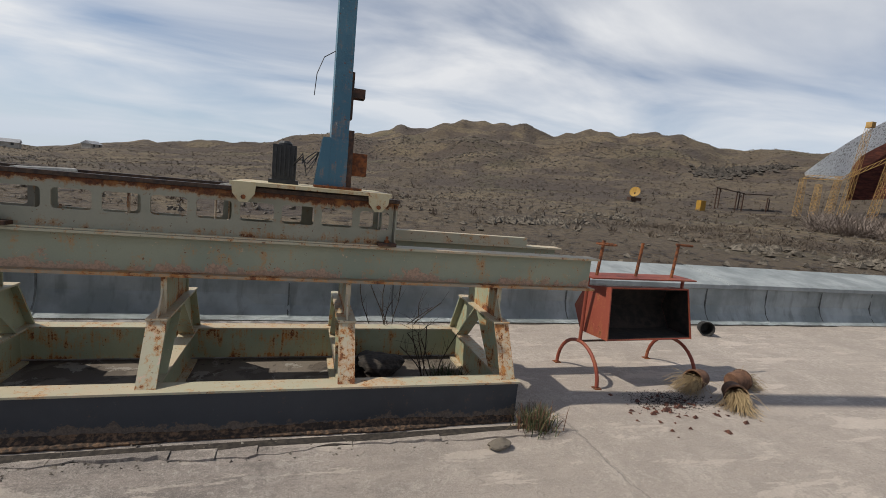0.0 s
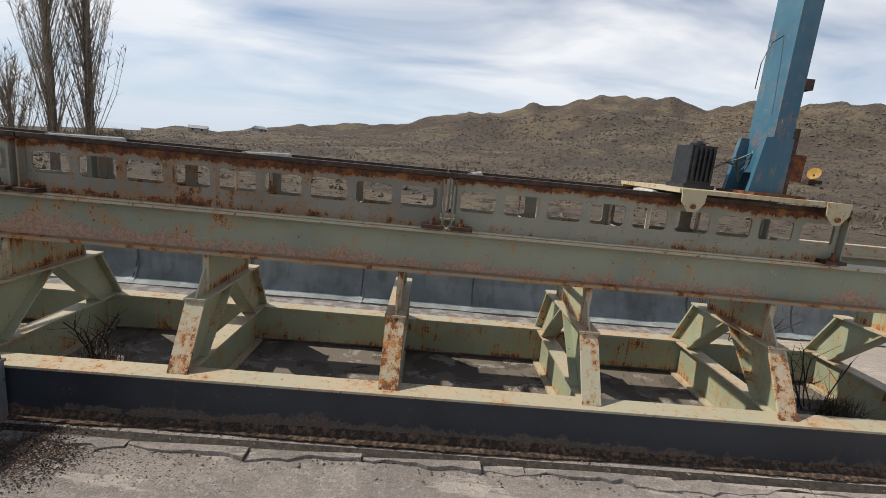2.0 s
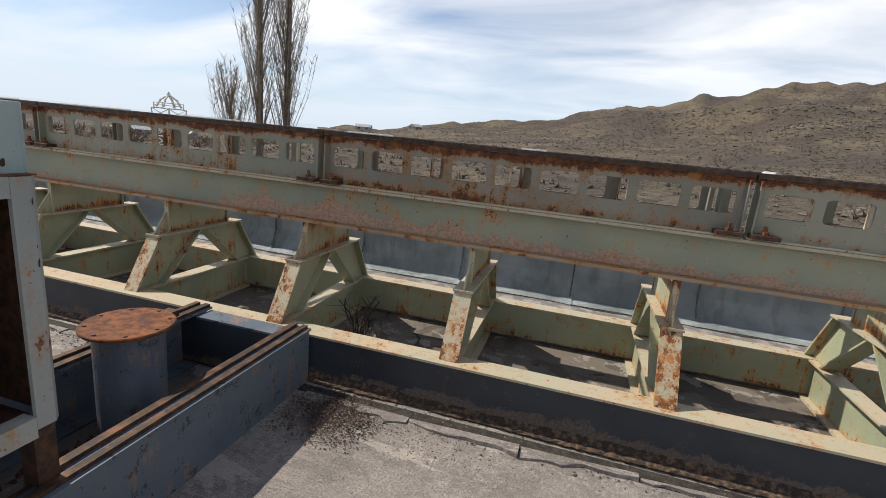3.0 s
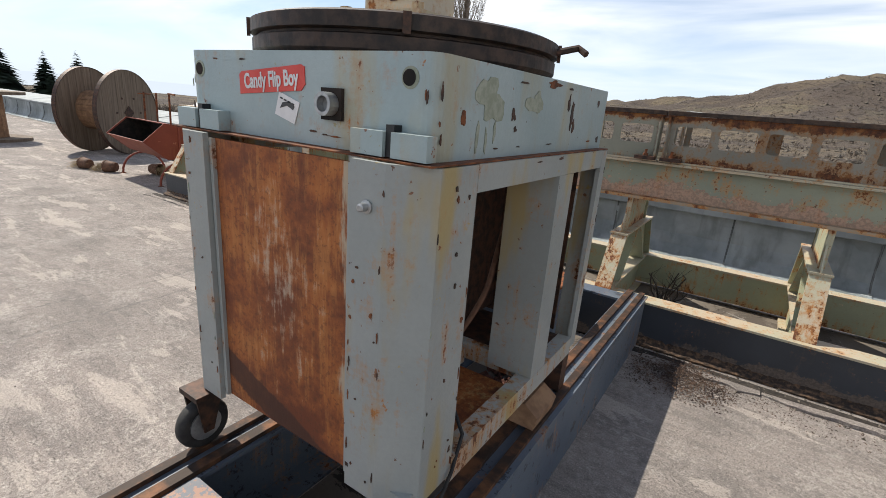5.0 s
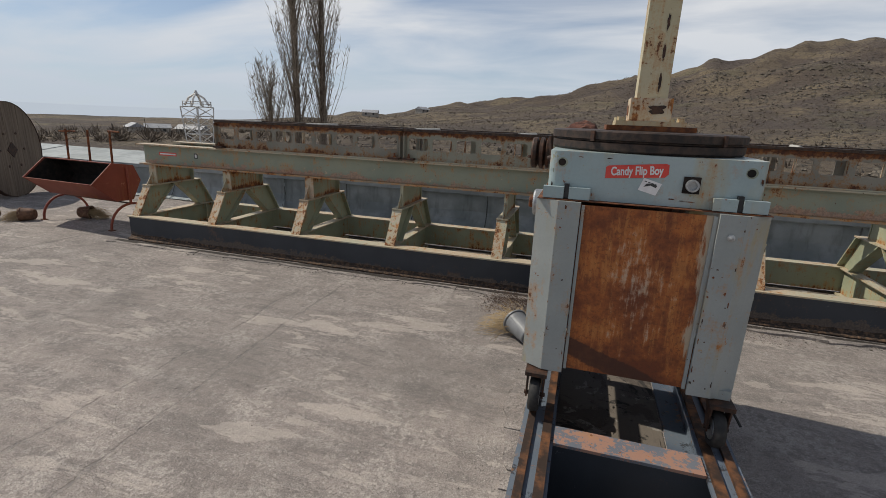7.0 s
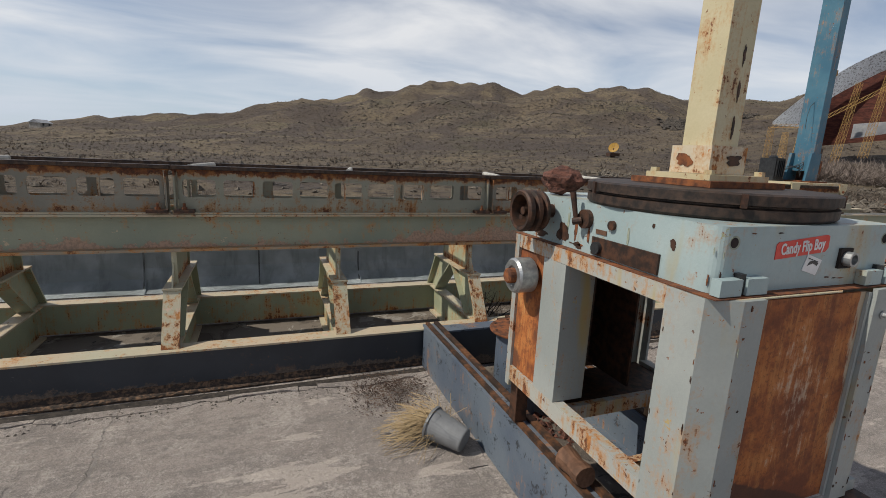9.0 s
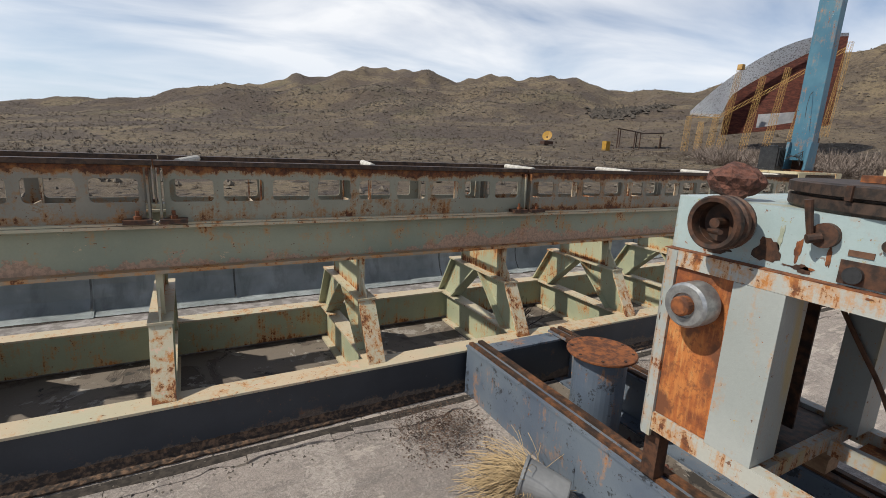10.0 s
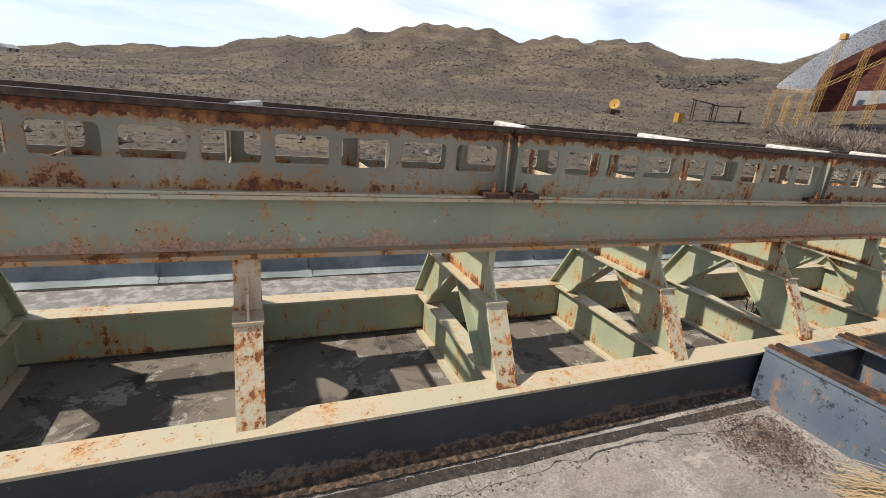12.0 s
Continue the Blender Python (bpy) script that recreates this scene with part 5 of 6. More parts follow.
def weather_machine():
    g = random.Random(17)
    m = bpy.data.objects["turntable_machine"]
    block = bpy.data.objects["gear_block"]
    mast = [o for o in m.children if o.name.startswith("mast")][0]
    for y, z, s, mat, st in ((0.66, 1.375, 0.062, "ochre", 0.75), (0.62, 1.31, 0.007, "ochre", 5.0), (0.655, 1.30, 0.006, "ochre", 5.5), (0.69, 1.315, 0.007, "ochre", 4.5), (0.88, 1.38, 0.05, "ochre", 0.6), (0.98, 1.43, 0.05, "rust", 0.25), (0.565, 1.34, 0.012, "rust", 1.5), (0.77, 1.35, 0.012, "darkrust", 1.4), (0.785, 1.32, 0.008, "darkrust", 1),
                             (1.10, 1.385, 0.010, "darkrust", 2.6), (1.135, 1.36, 0.014, "darkrust", 2.8), (1.155, 1.33, 0.010, "darkrust", 2.4), (1.36, 1.40, 0.009, "darkrust", 1.2), (1.40, 1.29, 0.012, "darkrust", 1.0)):
        blotch(block, (-3.845, y, z), s, "+x", int(y * 1000), M[mat], st)
    for y, z, s, mat, st in ((0.62, 1.37, 0.012, "darkrust", 1.6), (1.15, 1.31, 0.045, "darkrust", 0.9), (1.30, 1.285, 0.06, "darkrust", 0.3), (1.05, 1.28, 0.035, "darkrust", 0.4), (1.07, 1.33, 0.012, "rust", 3.2), (1.12, 1.36, 0.010, "ochre", 4.5), (0.995, 1.33, 0.007, "rust", 5.0), (0.80, 1.36, 0.006, "ochre", 6.0), (0.70, 1.41, 0.006, "darkrust", 1.5)):
        blotch(block, (-4.595, y, z), s, "-x", int(y * 1000), M[mat], st)
    for k in range(14):
        z = g.uniform(0.56, 1.24)
        side = g.choice((-4.535, -3.91))
        blotch(m, (side + g.uniform(-0.07, 0.0) * (1 if side > -4.2 else -0.9), MY0, z), g.uniform(0.002, 0.006), "-y", k, M[g.choice(("rust", "darkrust"))], g.uniform(0.6, 1.6))
    for k in range(12):
        blotch(m, (MX1, g.uniform(0.48, 0.58), g.uniform(0.56, 1.22)), g.uniform(0.002, 0.006), "+x", 50 + k, M[g.choice(("rust", "darkrust"))], g.uniform(0.8, 2.2))
    # chipped edges: slender ragged patches of bare rust along the folds
    def along_z(owner, x, y, face, z0, z1, n, wide=0.0042):
        for _ in range(n // 3 + 1):
            z = g.uniform(z0, z1)
            d = g.uniform(-0.004, 0.004)
            at = (x + d, y, z) if face == "-y" else (x, y + d, z)
            blotch(owner, at, g.uniform(0.4, 1.0) * wide, face, g.randrange(9999), M[g.choice(("darkrust", "darkrust", "rust", "ochre"))], g.uniform(2, 7))

    def across(owner, lo, hi, fixed, face, z, n, tall=0.006):
        for _ in range(n // 3):
            u = g.uniform(lo, hi)
            at = (u, fixed, z + g.uniform(-0.004, 0.004)) if face == "-y" else (fixed, u, z + g.uniform(-0.004, 0.004))
            blotch(owner, at, g.uniform(0.008, 0.024), face, g.randrange(9999), M[g.choice(("darkrust", "rust"))], tall / 0.03 * g.uniform(0.5, 1.3))

    for x in (MX0 + 0.089, MX0 + 0.166, MX1 - 0.166, MX1 - 0.089):
        along_z(m, x, MY0, "-y", 0.55, 1.24, 12, 0.0026)
    for y in (MY0 + 0.05, MY0 + 0.165, MY1 - 0.025):
        along_z(m, MX1, y, "+x", 0.56, 1.24, 12, 0.0026)
        along_z(m, MX0, y, "-x", 0.56, 1.24, 12, 0.0026)
    across(m, MY0 + 0.18, MY1 - 0.08, MX1 - 0.001, "+x", MZ1 - 0.010, 8)
    across(m, MY0 + 0.18, MY1 - 0.08, MX0 + 0.001, "-x", MZ1 - 0.010, 10, 0.010)
    across(block, -4.57, -3.87, 0.475, "-y", 1.286, 10, 0.005)
    across(block, -4.55, -3.88, 0.475, "-y", 1.424, 8, 0.004)
    across(block, 0.50, 1.45, -3.845, "+x", 1.284, 12, 0.006)
    across(block, 0.50, 1.45, -4.595, "-x", 1.284, 14, 0.008)
    across(block, 0.50, 1.45, -3.845, "+x", 1.424, 8, 0.004)
    for x in (-4.576, -3.864):
        along_z(block, x, 0.475, "-y", 1.29, 1.42, 5)
    along_z(block, -3.845, 0.493, "+x", 1.28, 1.42, 7, 0.0045)
    along_z(block, -4.595, 0.493, "-x", 1.28, 1.42, 5)
    for x in (-4.607, -4.51, -4.01, -3.913):
        across(block, x + 0.01, x + 0.068, 0.445, "-y", 1.272, 2, 0.004)
    cx, cy = -4.225, 0.87
    for z, s, st, off in ((1.612, 0.05, 0.45, 0.083), (1.72, 0.008, 5.0, 0.061), (1.84, 0.006, 7.0, 0.061), (1.95, 0.007, 6.0, 0.061)):
        blotch(mast, (cx + 0.02, cy - off, z), s, "-y", int(z * 100), M["darkrust"], st)
    blotch(mast, (cx - 0.083, cy + 0.02, 1.61), 0.05, "-x", 5, M["rust"], 0.5)


weather_machine()


def build_stone(name, at, r, material, label, category, seed, flat=0.7, group=""):
    g = random.Random(seed)
    bm = Bm()
    bmesh.ops.create_icosphere(bm, subdivisions=3 if r > 0.04 else 1, radius=r)
    off = Vector((g.uniform(0, 50), g.uniform(0, 50), g.uniform(0, 50)))
    for v in bm.verts:
        k = 1 + 0.45 * noise.noise(v.co / r * 1.1 + off) + 0.18 * noise.noise(v.co / r * 4 + off)
        v.co = Vector((v.co.x * k * 1.15, v.co.y * k, v.co.z * k * flat))
    low = min(v.co.z for v in bm.verts)
    bmesh.ops.translate(bm, verts=bm.verts[:], vec=(0, 0, -low))
    ob = part(name, bm, material)
    ob.location = at
    return tagged(ob, label, category, group)


build_stone("lava_rock", (-4.50, 1.33, 1.441), 0.075, M["lava"], "porous red-brown lava rock on the machine", "rock", 3)


def build_drum():
    d = thing("pipe_stub", (-4.22, 2.03, 0.006), "blue-grey steel pipe stub with a rusty round lid", "pipe")
    bm = Bm()
    lathe(bm, [(0.142, 0.0), (0.137, 0.02), (0.137, 0.53)], (0, 0, 0), "z", 36)
    part("pipe", bm, M["slate"], d)
    bm = Bm()
    lathe(bm, [(0.178, 0.531), (0.182, 0.535), (0.182, 0.543), (0.178, 0.547)], (0, 0, 0), "z", 40)
    lid = part("lid", bm, M["rust"], d, "rusty flat round lid")
    for k in range(8):
        bm = Bm()
        a = k * math.pi / 4
        lathe(bm, [(0.008, 0.5475), (0.008, 0.551)], (0.155 * math.cos(a), 0.155 * math.sin(a), 0), "z", 8)
        part("bolt_head", bm, M["darkrust"], lid)
    part("lug", boxed(-0.03, 0.03, 0.137, 0.24, 0.50, 0.53), M["darkrust"], d)


build_drum()


# ---- straw, pots and litter ----
def straw(bm, centre, direction, length, spread, count, seed, w=0.0022):
    g = random.Random(seed)
    c, d = Vector(centre), Vector(direction).normalized()
    for _ in range(count):
        a = c + Vector((g.gauss(0, 0.03), g.gauss(0, 0.03), abs(g.gauss(0, 0.02))))
        h = (d + Vector((g.gauss(0, spread), g.gauss(0, spread), g.gauss(0, spread * 0.6)))).normalized()
        n = length * g.uniform(0.5, 1.15)
        pts = []
        for k in range(4):
            s = k / 3
            p = a + h * n * s + Vector((0, 0, 0.05 * s * (1 - s) * g.uniform(0, 2) - 0.30 * n * s * s))
            p.z = max(p.z, 0.004 + g.uniform(0, 0.02))
            pts.append(p)
        side = h.cross(Vector((0, 0, 1))).normalized() * w
        up = Vector((0, 0, w))
        rows = [[bm.verts.new(p - side), bm.verts.new(p + side), bm.verts.new(p + up * 1.5)] for p in pts]
        for r, q in zip(rows, rows[1:]):
            for k in range(3):
                bm.faces.new((r[k], r[(k + 1) % 3], q[(k + 1) % 3], q[k]))


def build_bucket():
    b = thing("tipped_bucket", (-4.78, 1.80, 0.0), "grey plastic bucket tipped over with dry straw spilling out", "bucket")
    axis = Vector((-0.45, 0.55, 0.12)).normalized()
    rot = axis.to_track_quat("Z", "Y").to_matrix().to_4x4()
    bm = Bm()
    lathe(bm, [(0.0, 0.0), (0.062, 0.0), (0.066, 0.006), (0.088, 0.20), (0.096, 0.202), (0.096, 0.216), (0.085, 0.216), (0.082, 0.20), (0.060, 0.01), (0.0, 0.008)], (0, 0, 0), "z", 32, False)
    bm.transform(Matrix.Translation((0.08, -0.10, 0.075)) @ rot)
    part("shell", bm, M["bucket"], b, smooth=False)
    bm = Bm()
    lathe(bm, [(0.02, 0.02), (0.06, 0.02), (0.074, 0.17), (0.02, 0.18)], (0, 0, 0), "z", 16)
    bm.transform(Matrix.Translation((0.08, -0.10, 0.075)) @ rot)
    part("soil", bm, M["soot"], b)
    bm = Bm()
    straw(bm, (-0.02, 0.03, 0.085), (-0.42, 0.62, -0.05), 0.31, 0.55, 420, 11, 0.0013)
    part("straw", bm, M["straw"], b, "pale dry straw")


build_bucket()


def build_pot(at, facing, seed, group, filled=True):
    p = thing("clay_pot", at, "small brown pot lying on the deck with dry straw" if filled else "dark empty pot tipped against the parapet", "pot", group)
    p.scale = (0.84, 0.84, 0.84)
    axis = Vector(facing).normalized()
    rot = axis.to_track_quat("Z", "Y").to_matrix().to_4x4()
    bm = Bm()
    lathe(bm, [(0.0, 0.0), (0.078, 0.0), (0.09, 0.03), (0.105, 0.17), (0.112, 0.172), (0.112, 0.195), (0.098, 0.195), (0.094, 0.16), (0.07, 0.02), (0.0, 0.015)], (0, 0, 0), "z", 24, False)
    bm.transform(Matrix.Translation((0, 0, 0.10)) @ rot)
    part("shell", bm, M["clay"] if filled else M["rubber"], p)
    if not filled:
        return
    bm = Bm()
    straw(bm, axis * 0.16 + Vector((0, 0, 0.10)), axis + Vector((0, 0, -0.15)), 0.28, 0.42, 230, seed, 0.0017)
    part("straw", bm, M["straw"], p, "pale dry straw")


for at, facing, s in (((3.50, 3.22, 0), (-0.75, -0.25, 0), 21), ((3.56, 2.98, 0), (-0.5, -0.8, 0), 22), ((3.72, 3.12, 0), (0.9, 0.15, 0), 23)):
    build_pot(at, facing, s, "pots by the fire box")
for at, facing, s in (((-11.53, 3.02, 0), (-0.8, -0.5, 0), 24), ((-11.98, 2.84, 0), (-0.9, -0.2, 0), 25), ((-11.18, 3.36, 0), (0.9, 0.4, 0), 26)):
    build_pot(at, facing, s, "pots by the far fire box")


build_pot((5.05, 4.75, 0), (-0.4, -0.8, 0.05), 27, "pots by the fire box", False)
build_stone("tar_lump", (0.62, 3.55, 0.008), 0.20, M["dirt"], "black lump of old tar under the bench", "tar lump", 31, 0.45)


def build_fire_box(at, turn, L=0.52, lipped=False):
    """A barbecue: a folded sheet trough on two bent-tube arches, with a rack of posts over it."""
    b = thing("fire_box", at, "red-brown sheet steel barbecue box on bent tube legs", "barbecue", "fire boxes beside the bench")
    b.rotation_euler = (0, 0, radians(turn))
    E = L + 0.02
    # the open front looks along -y
    # lipped: a sloping front wall leaves only the upper part open
    mouth = [(-0.34, 0.60), (-0.05, 0.36)] if lipped else [(-0.14, 0.40)]
    ring = mouth + [(0.17, 0.36 if lipped else 0.40), (0.30, 0.60), (0.22, 0.80), (-0.06, 0.84)]
    mid = Vector((0.07, 0.60))
    inner = [mid + (Vector(p) - mid) * 0.955 for p in ring]
    shell = Bm()
    prism(shell, ring + [tuple(p) for p in inner[::-1]], -L, L)

    def splay(bm):
        if not lipped:
            for v in bm.verts:
                v.co.x *= 1 - 0.09 * (v.co.z - 0.40) / 0.44 - 0.12 * (0.30 - v.co.y) / 0.44
        return bm

    part("trough", splay(shell), M["red"], b, "faded red trough, sooty inside", 0.0)
    line = [mid + (Vector(p) - mid) * 0.948 for p in ring]
    line2 = [mid + (Vector(p) - mid) * 0.935 for p in ring]
    bm = Bm()
    prism(bm, [tuple(p) for p in line] + [tuple(p) for p in line2[::-1]], -L + 0.006, L - 0.006)
    part("soot_lining", splay(bm), M["soot"], b, "black soot inside")
    for s in (-1, 1):
        bm = Bm()
        prism(bm, [tuple(mid + (Vector(p) - mid) * 1.015) for p in ring], *sorted((s * (L + 0.001), s * (L + 0.012))))
        part("end_plate", splay(bm), M["red"], b, "", 0.0)
        bm = Bm()
        prism(bm, [tuple(p) for p in line2], *sorted((s * (L - 0.004), s * (L - 0.001))))
        part("soot_lining", splay(bm), M["soot"], b)
    if not lipped:
        part("top_plate", boxed(-L - 0.06, L + 0.06, 0.0, 0.26, 0.90, 0.912), M["red"], b, "", 0.002)
    top = 0.83 if lipped else 0.9125
    for x in (-E, E):
        bm = Bm()
        rod(bm, (x, 0.12, 0.30), (x, 0.12, 0.80 if lipped else 0.8999), 0.016, 10)
        part("upright", bm, M["red"], b)
        pts = [(x, 0.12 + 0.30 * math.cos(a), 0.012 + 0.30 * math.sin(a)) for a in np.linspace(0, math.pi, 15)]
        bm = Bm()
        tube(bm, pts, 0.016, 10)
        leg = part("leg", bm, M["red"], b, "bent tube leg")
        for y in (-0.18, 0.42):
            part("foot_pad", boxed(x - 0.03, x + 0.03, y - 0.03, y + 0.03, 0.0, 0.008), M["rust"], leg)
    bm = Bm()
    rod(bm, (-E, 0.12, 0.312), (E, 0.12, 0.312), 0.010, 8)
    part("stretcher", bm, M["darkrust"], b)
    for k, x in enumerate((-0.45, -0.02, 0.40)):
        bm = Bm()
        rod(bm, (x, 0.13, top - 0.03 if lipped else top), (x + 0.03, 0.13, 1.22), 0.014, 8)
        post = part("rack_post", bm, M["rust"], b)
        if k == 0:
            bm = Bm()
            tube(bm, [(x + 0.06 + 0.085 * math.cos(a), 0.13 + 0.085 * math.sin(a), 1.19) for a in np.linspace(0, 6.2, 20)], 0.008, 6)
            part("ring", bm, M["rust"], post)
        if k == 2:
            bm = Bm()
            rod(bm, (x + 0.0, 0.13, 1.225), (x + 0.2, 0.13, 1.22), 0.012, 8)
            part("hook", bm, M["rust"], post)


build_fire_box((2.96, 3.46, 0), 3)
build_fire_box((-10.80, 3.22, 0), -4, 0.64, True)


M["stave"] = plain("orange_brown_staves", (0.20, 0.11, 0.06), (0.34, 0.20, 0.11), 14, 0.85)


def build_reel(at, turn):
    r = thing("cable_reel", at, "large weathered wooden cable reel standing on its rims", "cable reel")
    r.rotation_euler = (0, 0, radians(turn))
    R = 0.77
    for s in (-1, 1):
        y0, y1 = sorted((s * 0.36, s * 0.42))
        n = 9
        edges = [(-R + 2 * R * k / n) for k in range(n + 1)]
        for k in range(n):
            a, b = edges[k] + 0.003, edges[k + 1] - 0.003
            pts = []
            for i in range(7):
                x = a + (b - a) * i / 6
                pts.append((x, R + math.sqrt(max(R * R - x * x, 0.0004))))
            for i in range(6, -1, -1):
                x = a + (b - a) * i / 6
                pts.append((x, R - math.sqrt(max(R * R - x * x, 0.0004))))
            bm = Bm()
            prism(bm, pts, y0 + rnd.uniform(0, 0.004), y1 - rnd.uniform(0, 0.004), "y")
            part("plank", bm, M["timber"], r)
        bm = Bm()
        lathe(bm, [(R, s * 0.35), (R + 0.008, s * 0.35), (R + 0.008, s * 0.43), (R, s * 0.43)], (0, 0, R), "y", 56, False)
        part("rim_band", bm, M["darkrust"], r)
        bm = Bm()
        a, b = sorted((s * 0.4205, s * 0.428))
        box(bm, -0.09, 0.09, a, b, R - 0.09, R + 0.09)
        bm.transform(Matrix.Translation((0, 0, R)) @ Matrix.Rotation(radians(45), 4, "Y") @ Matrix.Translation((0, 0, -R)))
        part("hub_plate", bm, M["darkrust"], r)
        for k in range(6):
            a = k * math.pi / 3
            bm = Bm()
            lathe(bm, [(0.02, s * 0.4205), (0.02, s * 0.43)], (0.3 * math.cos(a), 0, R + 0.3 * math.sin(a)), "y", 8)
            part("bolt", bm, M["darkrust"], r)
    for k in range(22):
        a0, a1 = 2 * math.pi * k / 22, 2 * math.pi * (k + 0.95) / 22
        bm = Bm()
        prism(bm, [(0.36 * math.cos(a0), R + 0.36 * math.sin(a0)), (0.36 * math.cos(a1), R + 0.36 * math.sin(a1)), (0.33 * math.cos(a1), R + 0.33 * math.sin(a1)), (0.33 * math.cos(a0), R + 0.33 * math.sin(a0))], -0.359, 0.359, "y")
        part("barrel_stave", bm, M["stave"], r)


build_reel((-13.98, 3.98, 0.0), -62)


def build_spool(at):
    """A cable spool standing on end: two plank discs and a staved barrel."""
    r = thing("cable_spool", at, "wooden cable spool standing on end on the deck", "cable reel")
    R = 0.70
    for z0 in (0.0, 0.91):
        for k in range(8):
            a, b = -R + 2 * R * k / 8 + 0.003, -R + 2 * R * (k + 1) / 8 - 0.003
            xs = [a + (b - a) * i / 6 for i in range(7)]
            pts = [(x, math.sqrt(max(R * R - x * x, 0.0004))) for x in xs] + [(x, -math.sqrt(max(R * R - x * x, 0.0004))) for x in xs[::-1]]
            bm = Bm()
            prism(bm, pts, z0, z0 + 0.06 - rnd.uniform(0, 0.004), "z")
            part("plank", bm, M["timber"], r)
    for k in range(20):
        a0, a1 = 2 * math.pi * k / 20, 2 * math.pi * (k + 0.95) / 20
        bm = Bm()
        prism(bm, [(q * math.cos(a), q * math.sin(a)) for q, a in ((0.33, a0), (0.33, a1), (0.30, a1), (0.30, a0))], 0.0605, 0.9095, "z")
        part("barrel_stave", bm, M["stave"], r)


build_spool((-16.55, 2.75, 0))


# litter along the bench and round the pots
def litter(name, material, label, spots, seed, thick=1.0):
    g = random.Random(seed)
    verts, faces = [], []
    for x0, x1, y0, y1, n, lo, hi, heap in spots:
        for _ in range(n):
            x, y = g.triangular(x0, x1), g.triangular(y0, y1)
            s = g.uniform(lo, hi)
            z = heap * max(0, 1 - abs(2 * (x - x0) / (x1 - x0) - 1)) * max(0, 1 - abs(2 * (y - y0) / (y1 - y0) - 1)) * g.uniform(0.2, 1)
            k = len(verts)
            a = g.uniform(0, 6.28)
            for dx, dy, dz in ((1, 0, 0.1), (-0.4, 0.8, 0.0), (-0.7, -0.6, 0.1), (0.1, 0.1, 0.75), (0, 0, -0.2)):
                u, v = dx * g.uniform(0.6, 1.3), dy * g.uniform(0.6, 1.3)
                verts.append((x + s * (u * math.cos(a) - v * math.sin(a)), y + s * (u * math.sin(a) + v * math.cos(a)), max(0.001, z + thick * s * dz * g.uniform(0.5, 1.3))))
            faces += [(k, k + 1, k + 3), (k + 1, k + 2, k + 3), (k + 2, k, k + 3), (k + 1, k, k + 4), (k + 2, k + 1, k + 4), (k, k + 2, k + 4)]
    me = bpy.data.meshes.new(name)
    me.from_pydata(verts, [], faces)
    me.materials.append(material)
    return tagged(new(name, me), label, name.split("_")[-1], kind="stuff")


litter("deck_gravel", M["grit"], "dark grit and crumbs lying on the deck", [
    (-9.5, 1.5, 2.5, 2.82, 1500, 0.004, 0.014, 0.0),
    (-9.3, 1.3, 2.9, 3.85, 900, 0.004, 0.013, 0.0), (-12, 6, -2, 2.6, 420, 0.002, 0.007, 0.0), (-7.3, -6.4, 3.0, 3.5, 500, 0.004, 0.011, 0.01), (-4.4, -4.0, 0.4, 2.5, 300, 0.006, 0.02, 0.0)], 5)
litter("leaf_debris", M["debris"], "brown heap of crumbs and dead leaves by the track", [(-3.80, -3.2, 2.25, 2.80, 3600, 0.002, 0.008, 0.05), (-3.78, -2.4, 2.35, 2.78, 900, 0.002, 0.006, 0.0), (-5.25, -4.6, 2.15, 2.80, 3200, 0.002, 0.008, 0.05)], 15)
litter("lava_crumbs", M["lava"], "red lava pebbles scattered on the deck", [(2.2, 3.5, 2.4, 3.2, 60, 0.012, 0.035, 0.0), (-4.45, -3.95, 1.5, 2.0, 90, 0.015, 0.04, 0.05)], 6)
litter("ash_patch", M["soot"], "black ash and charcoal on the deck", [(2.5, 3.4, 2.75, 3.2, 1800, 0.002, 0.008, 0.01)], 8)
litter("felt_flakes", M["felt"], "curled flakes of broken roofing felt along the bench", [(-9.6, 1.5, 2.60, 2.74, 130, 0.01, 0.04, 0.0), (-9.3, 1.3, 3.05, 3.9, 200, 0.02, 0.08, 0.0), (-9, 2, 4.15, 5.0, 120, 0.03, 0.10, 0)], 9, 0.14)
def broken_strip(name, label, along, x0, x1, inner, outer, swing, material, seed, step=(0.10, 0.5)):
    """A row of cracked flat slabs with a ragged outer edge, along x or y."""
    g = random.Random(seed)
    strip = thing(name, (0, 0, 0), label, "broken screed", kind="structure")
    x = x0
    while x < x1:
        l = min(g.uniform(*step), x1 - x)
        gap, h = g.uniform(0.002, 0.009), g.uniform(0.004, 0.012)
        n = max(3, int(l / 0.05))
        rim = [x + gap / 2 + (l - gap) * k / n for k in range(n + 1)]
        out = [(u, outer + swing * noise.noise((u * 1.3, seed, 0)) + 0.035 * noise.noise((u * 7, seed, 1)) + g.uniform(-0.012, 0.012)) for u in rim]
        back = [(u, inner + g.uniform(-0.01, 0.01)) for u in (rim[0], rim[n // 2], rim[-1])]
        pts = out + back[::-1]
        if along == "y":
            pts = [(v, u) for u, v in pts]
        bm = Bm()
        prism(bm, pts, 0.0, h, "z")
        top = [v for v in bm.verts if v.co.z > 0]
        tilt = g.uniform(-0.03, 0.03)
        for v in top:
            v.co.z = max(0.004, v.co.z + (v.co.x - x if along == "x" else v.co.y - x) * tilt + g.uniform(-0.003, 0.003))
        part("slab", bm, material, strip)
        x += l


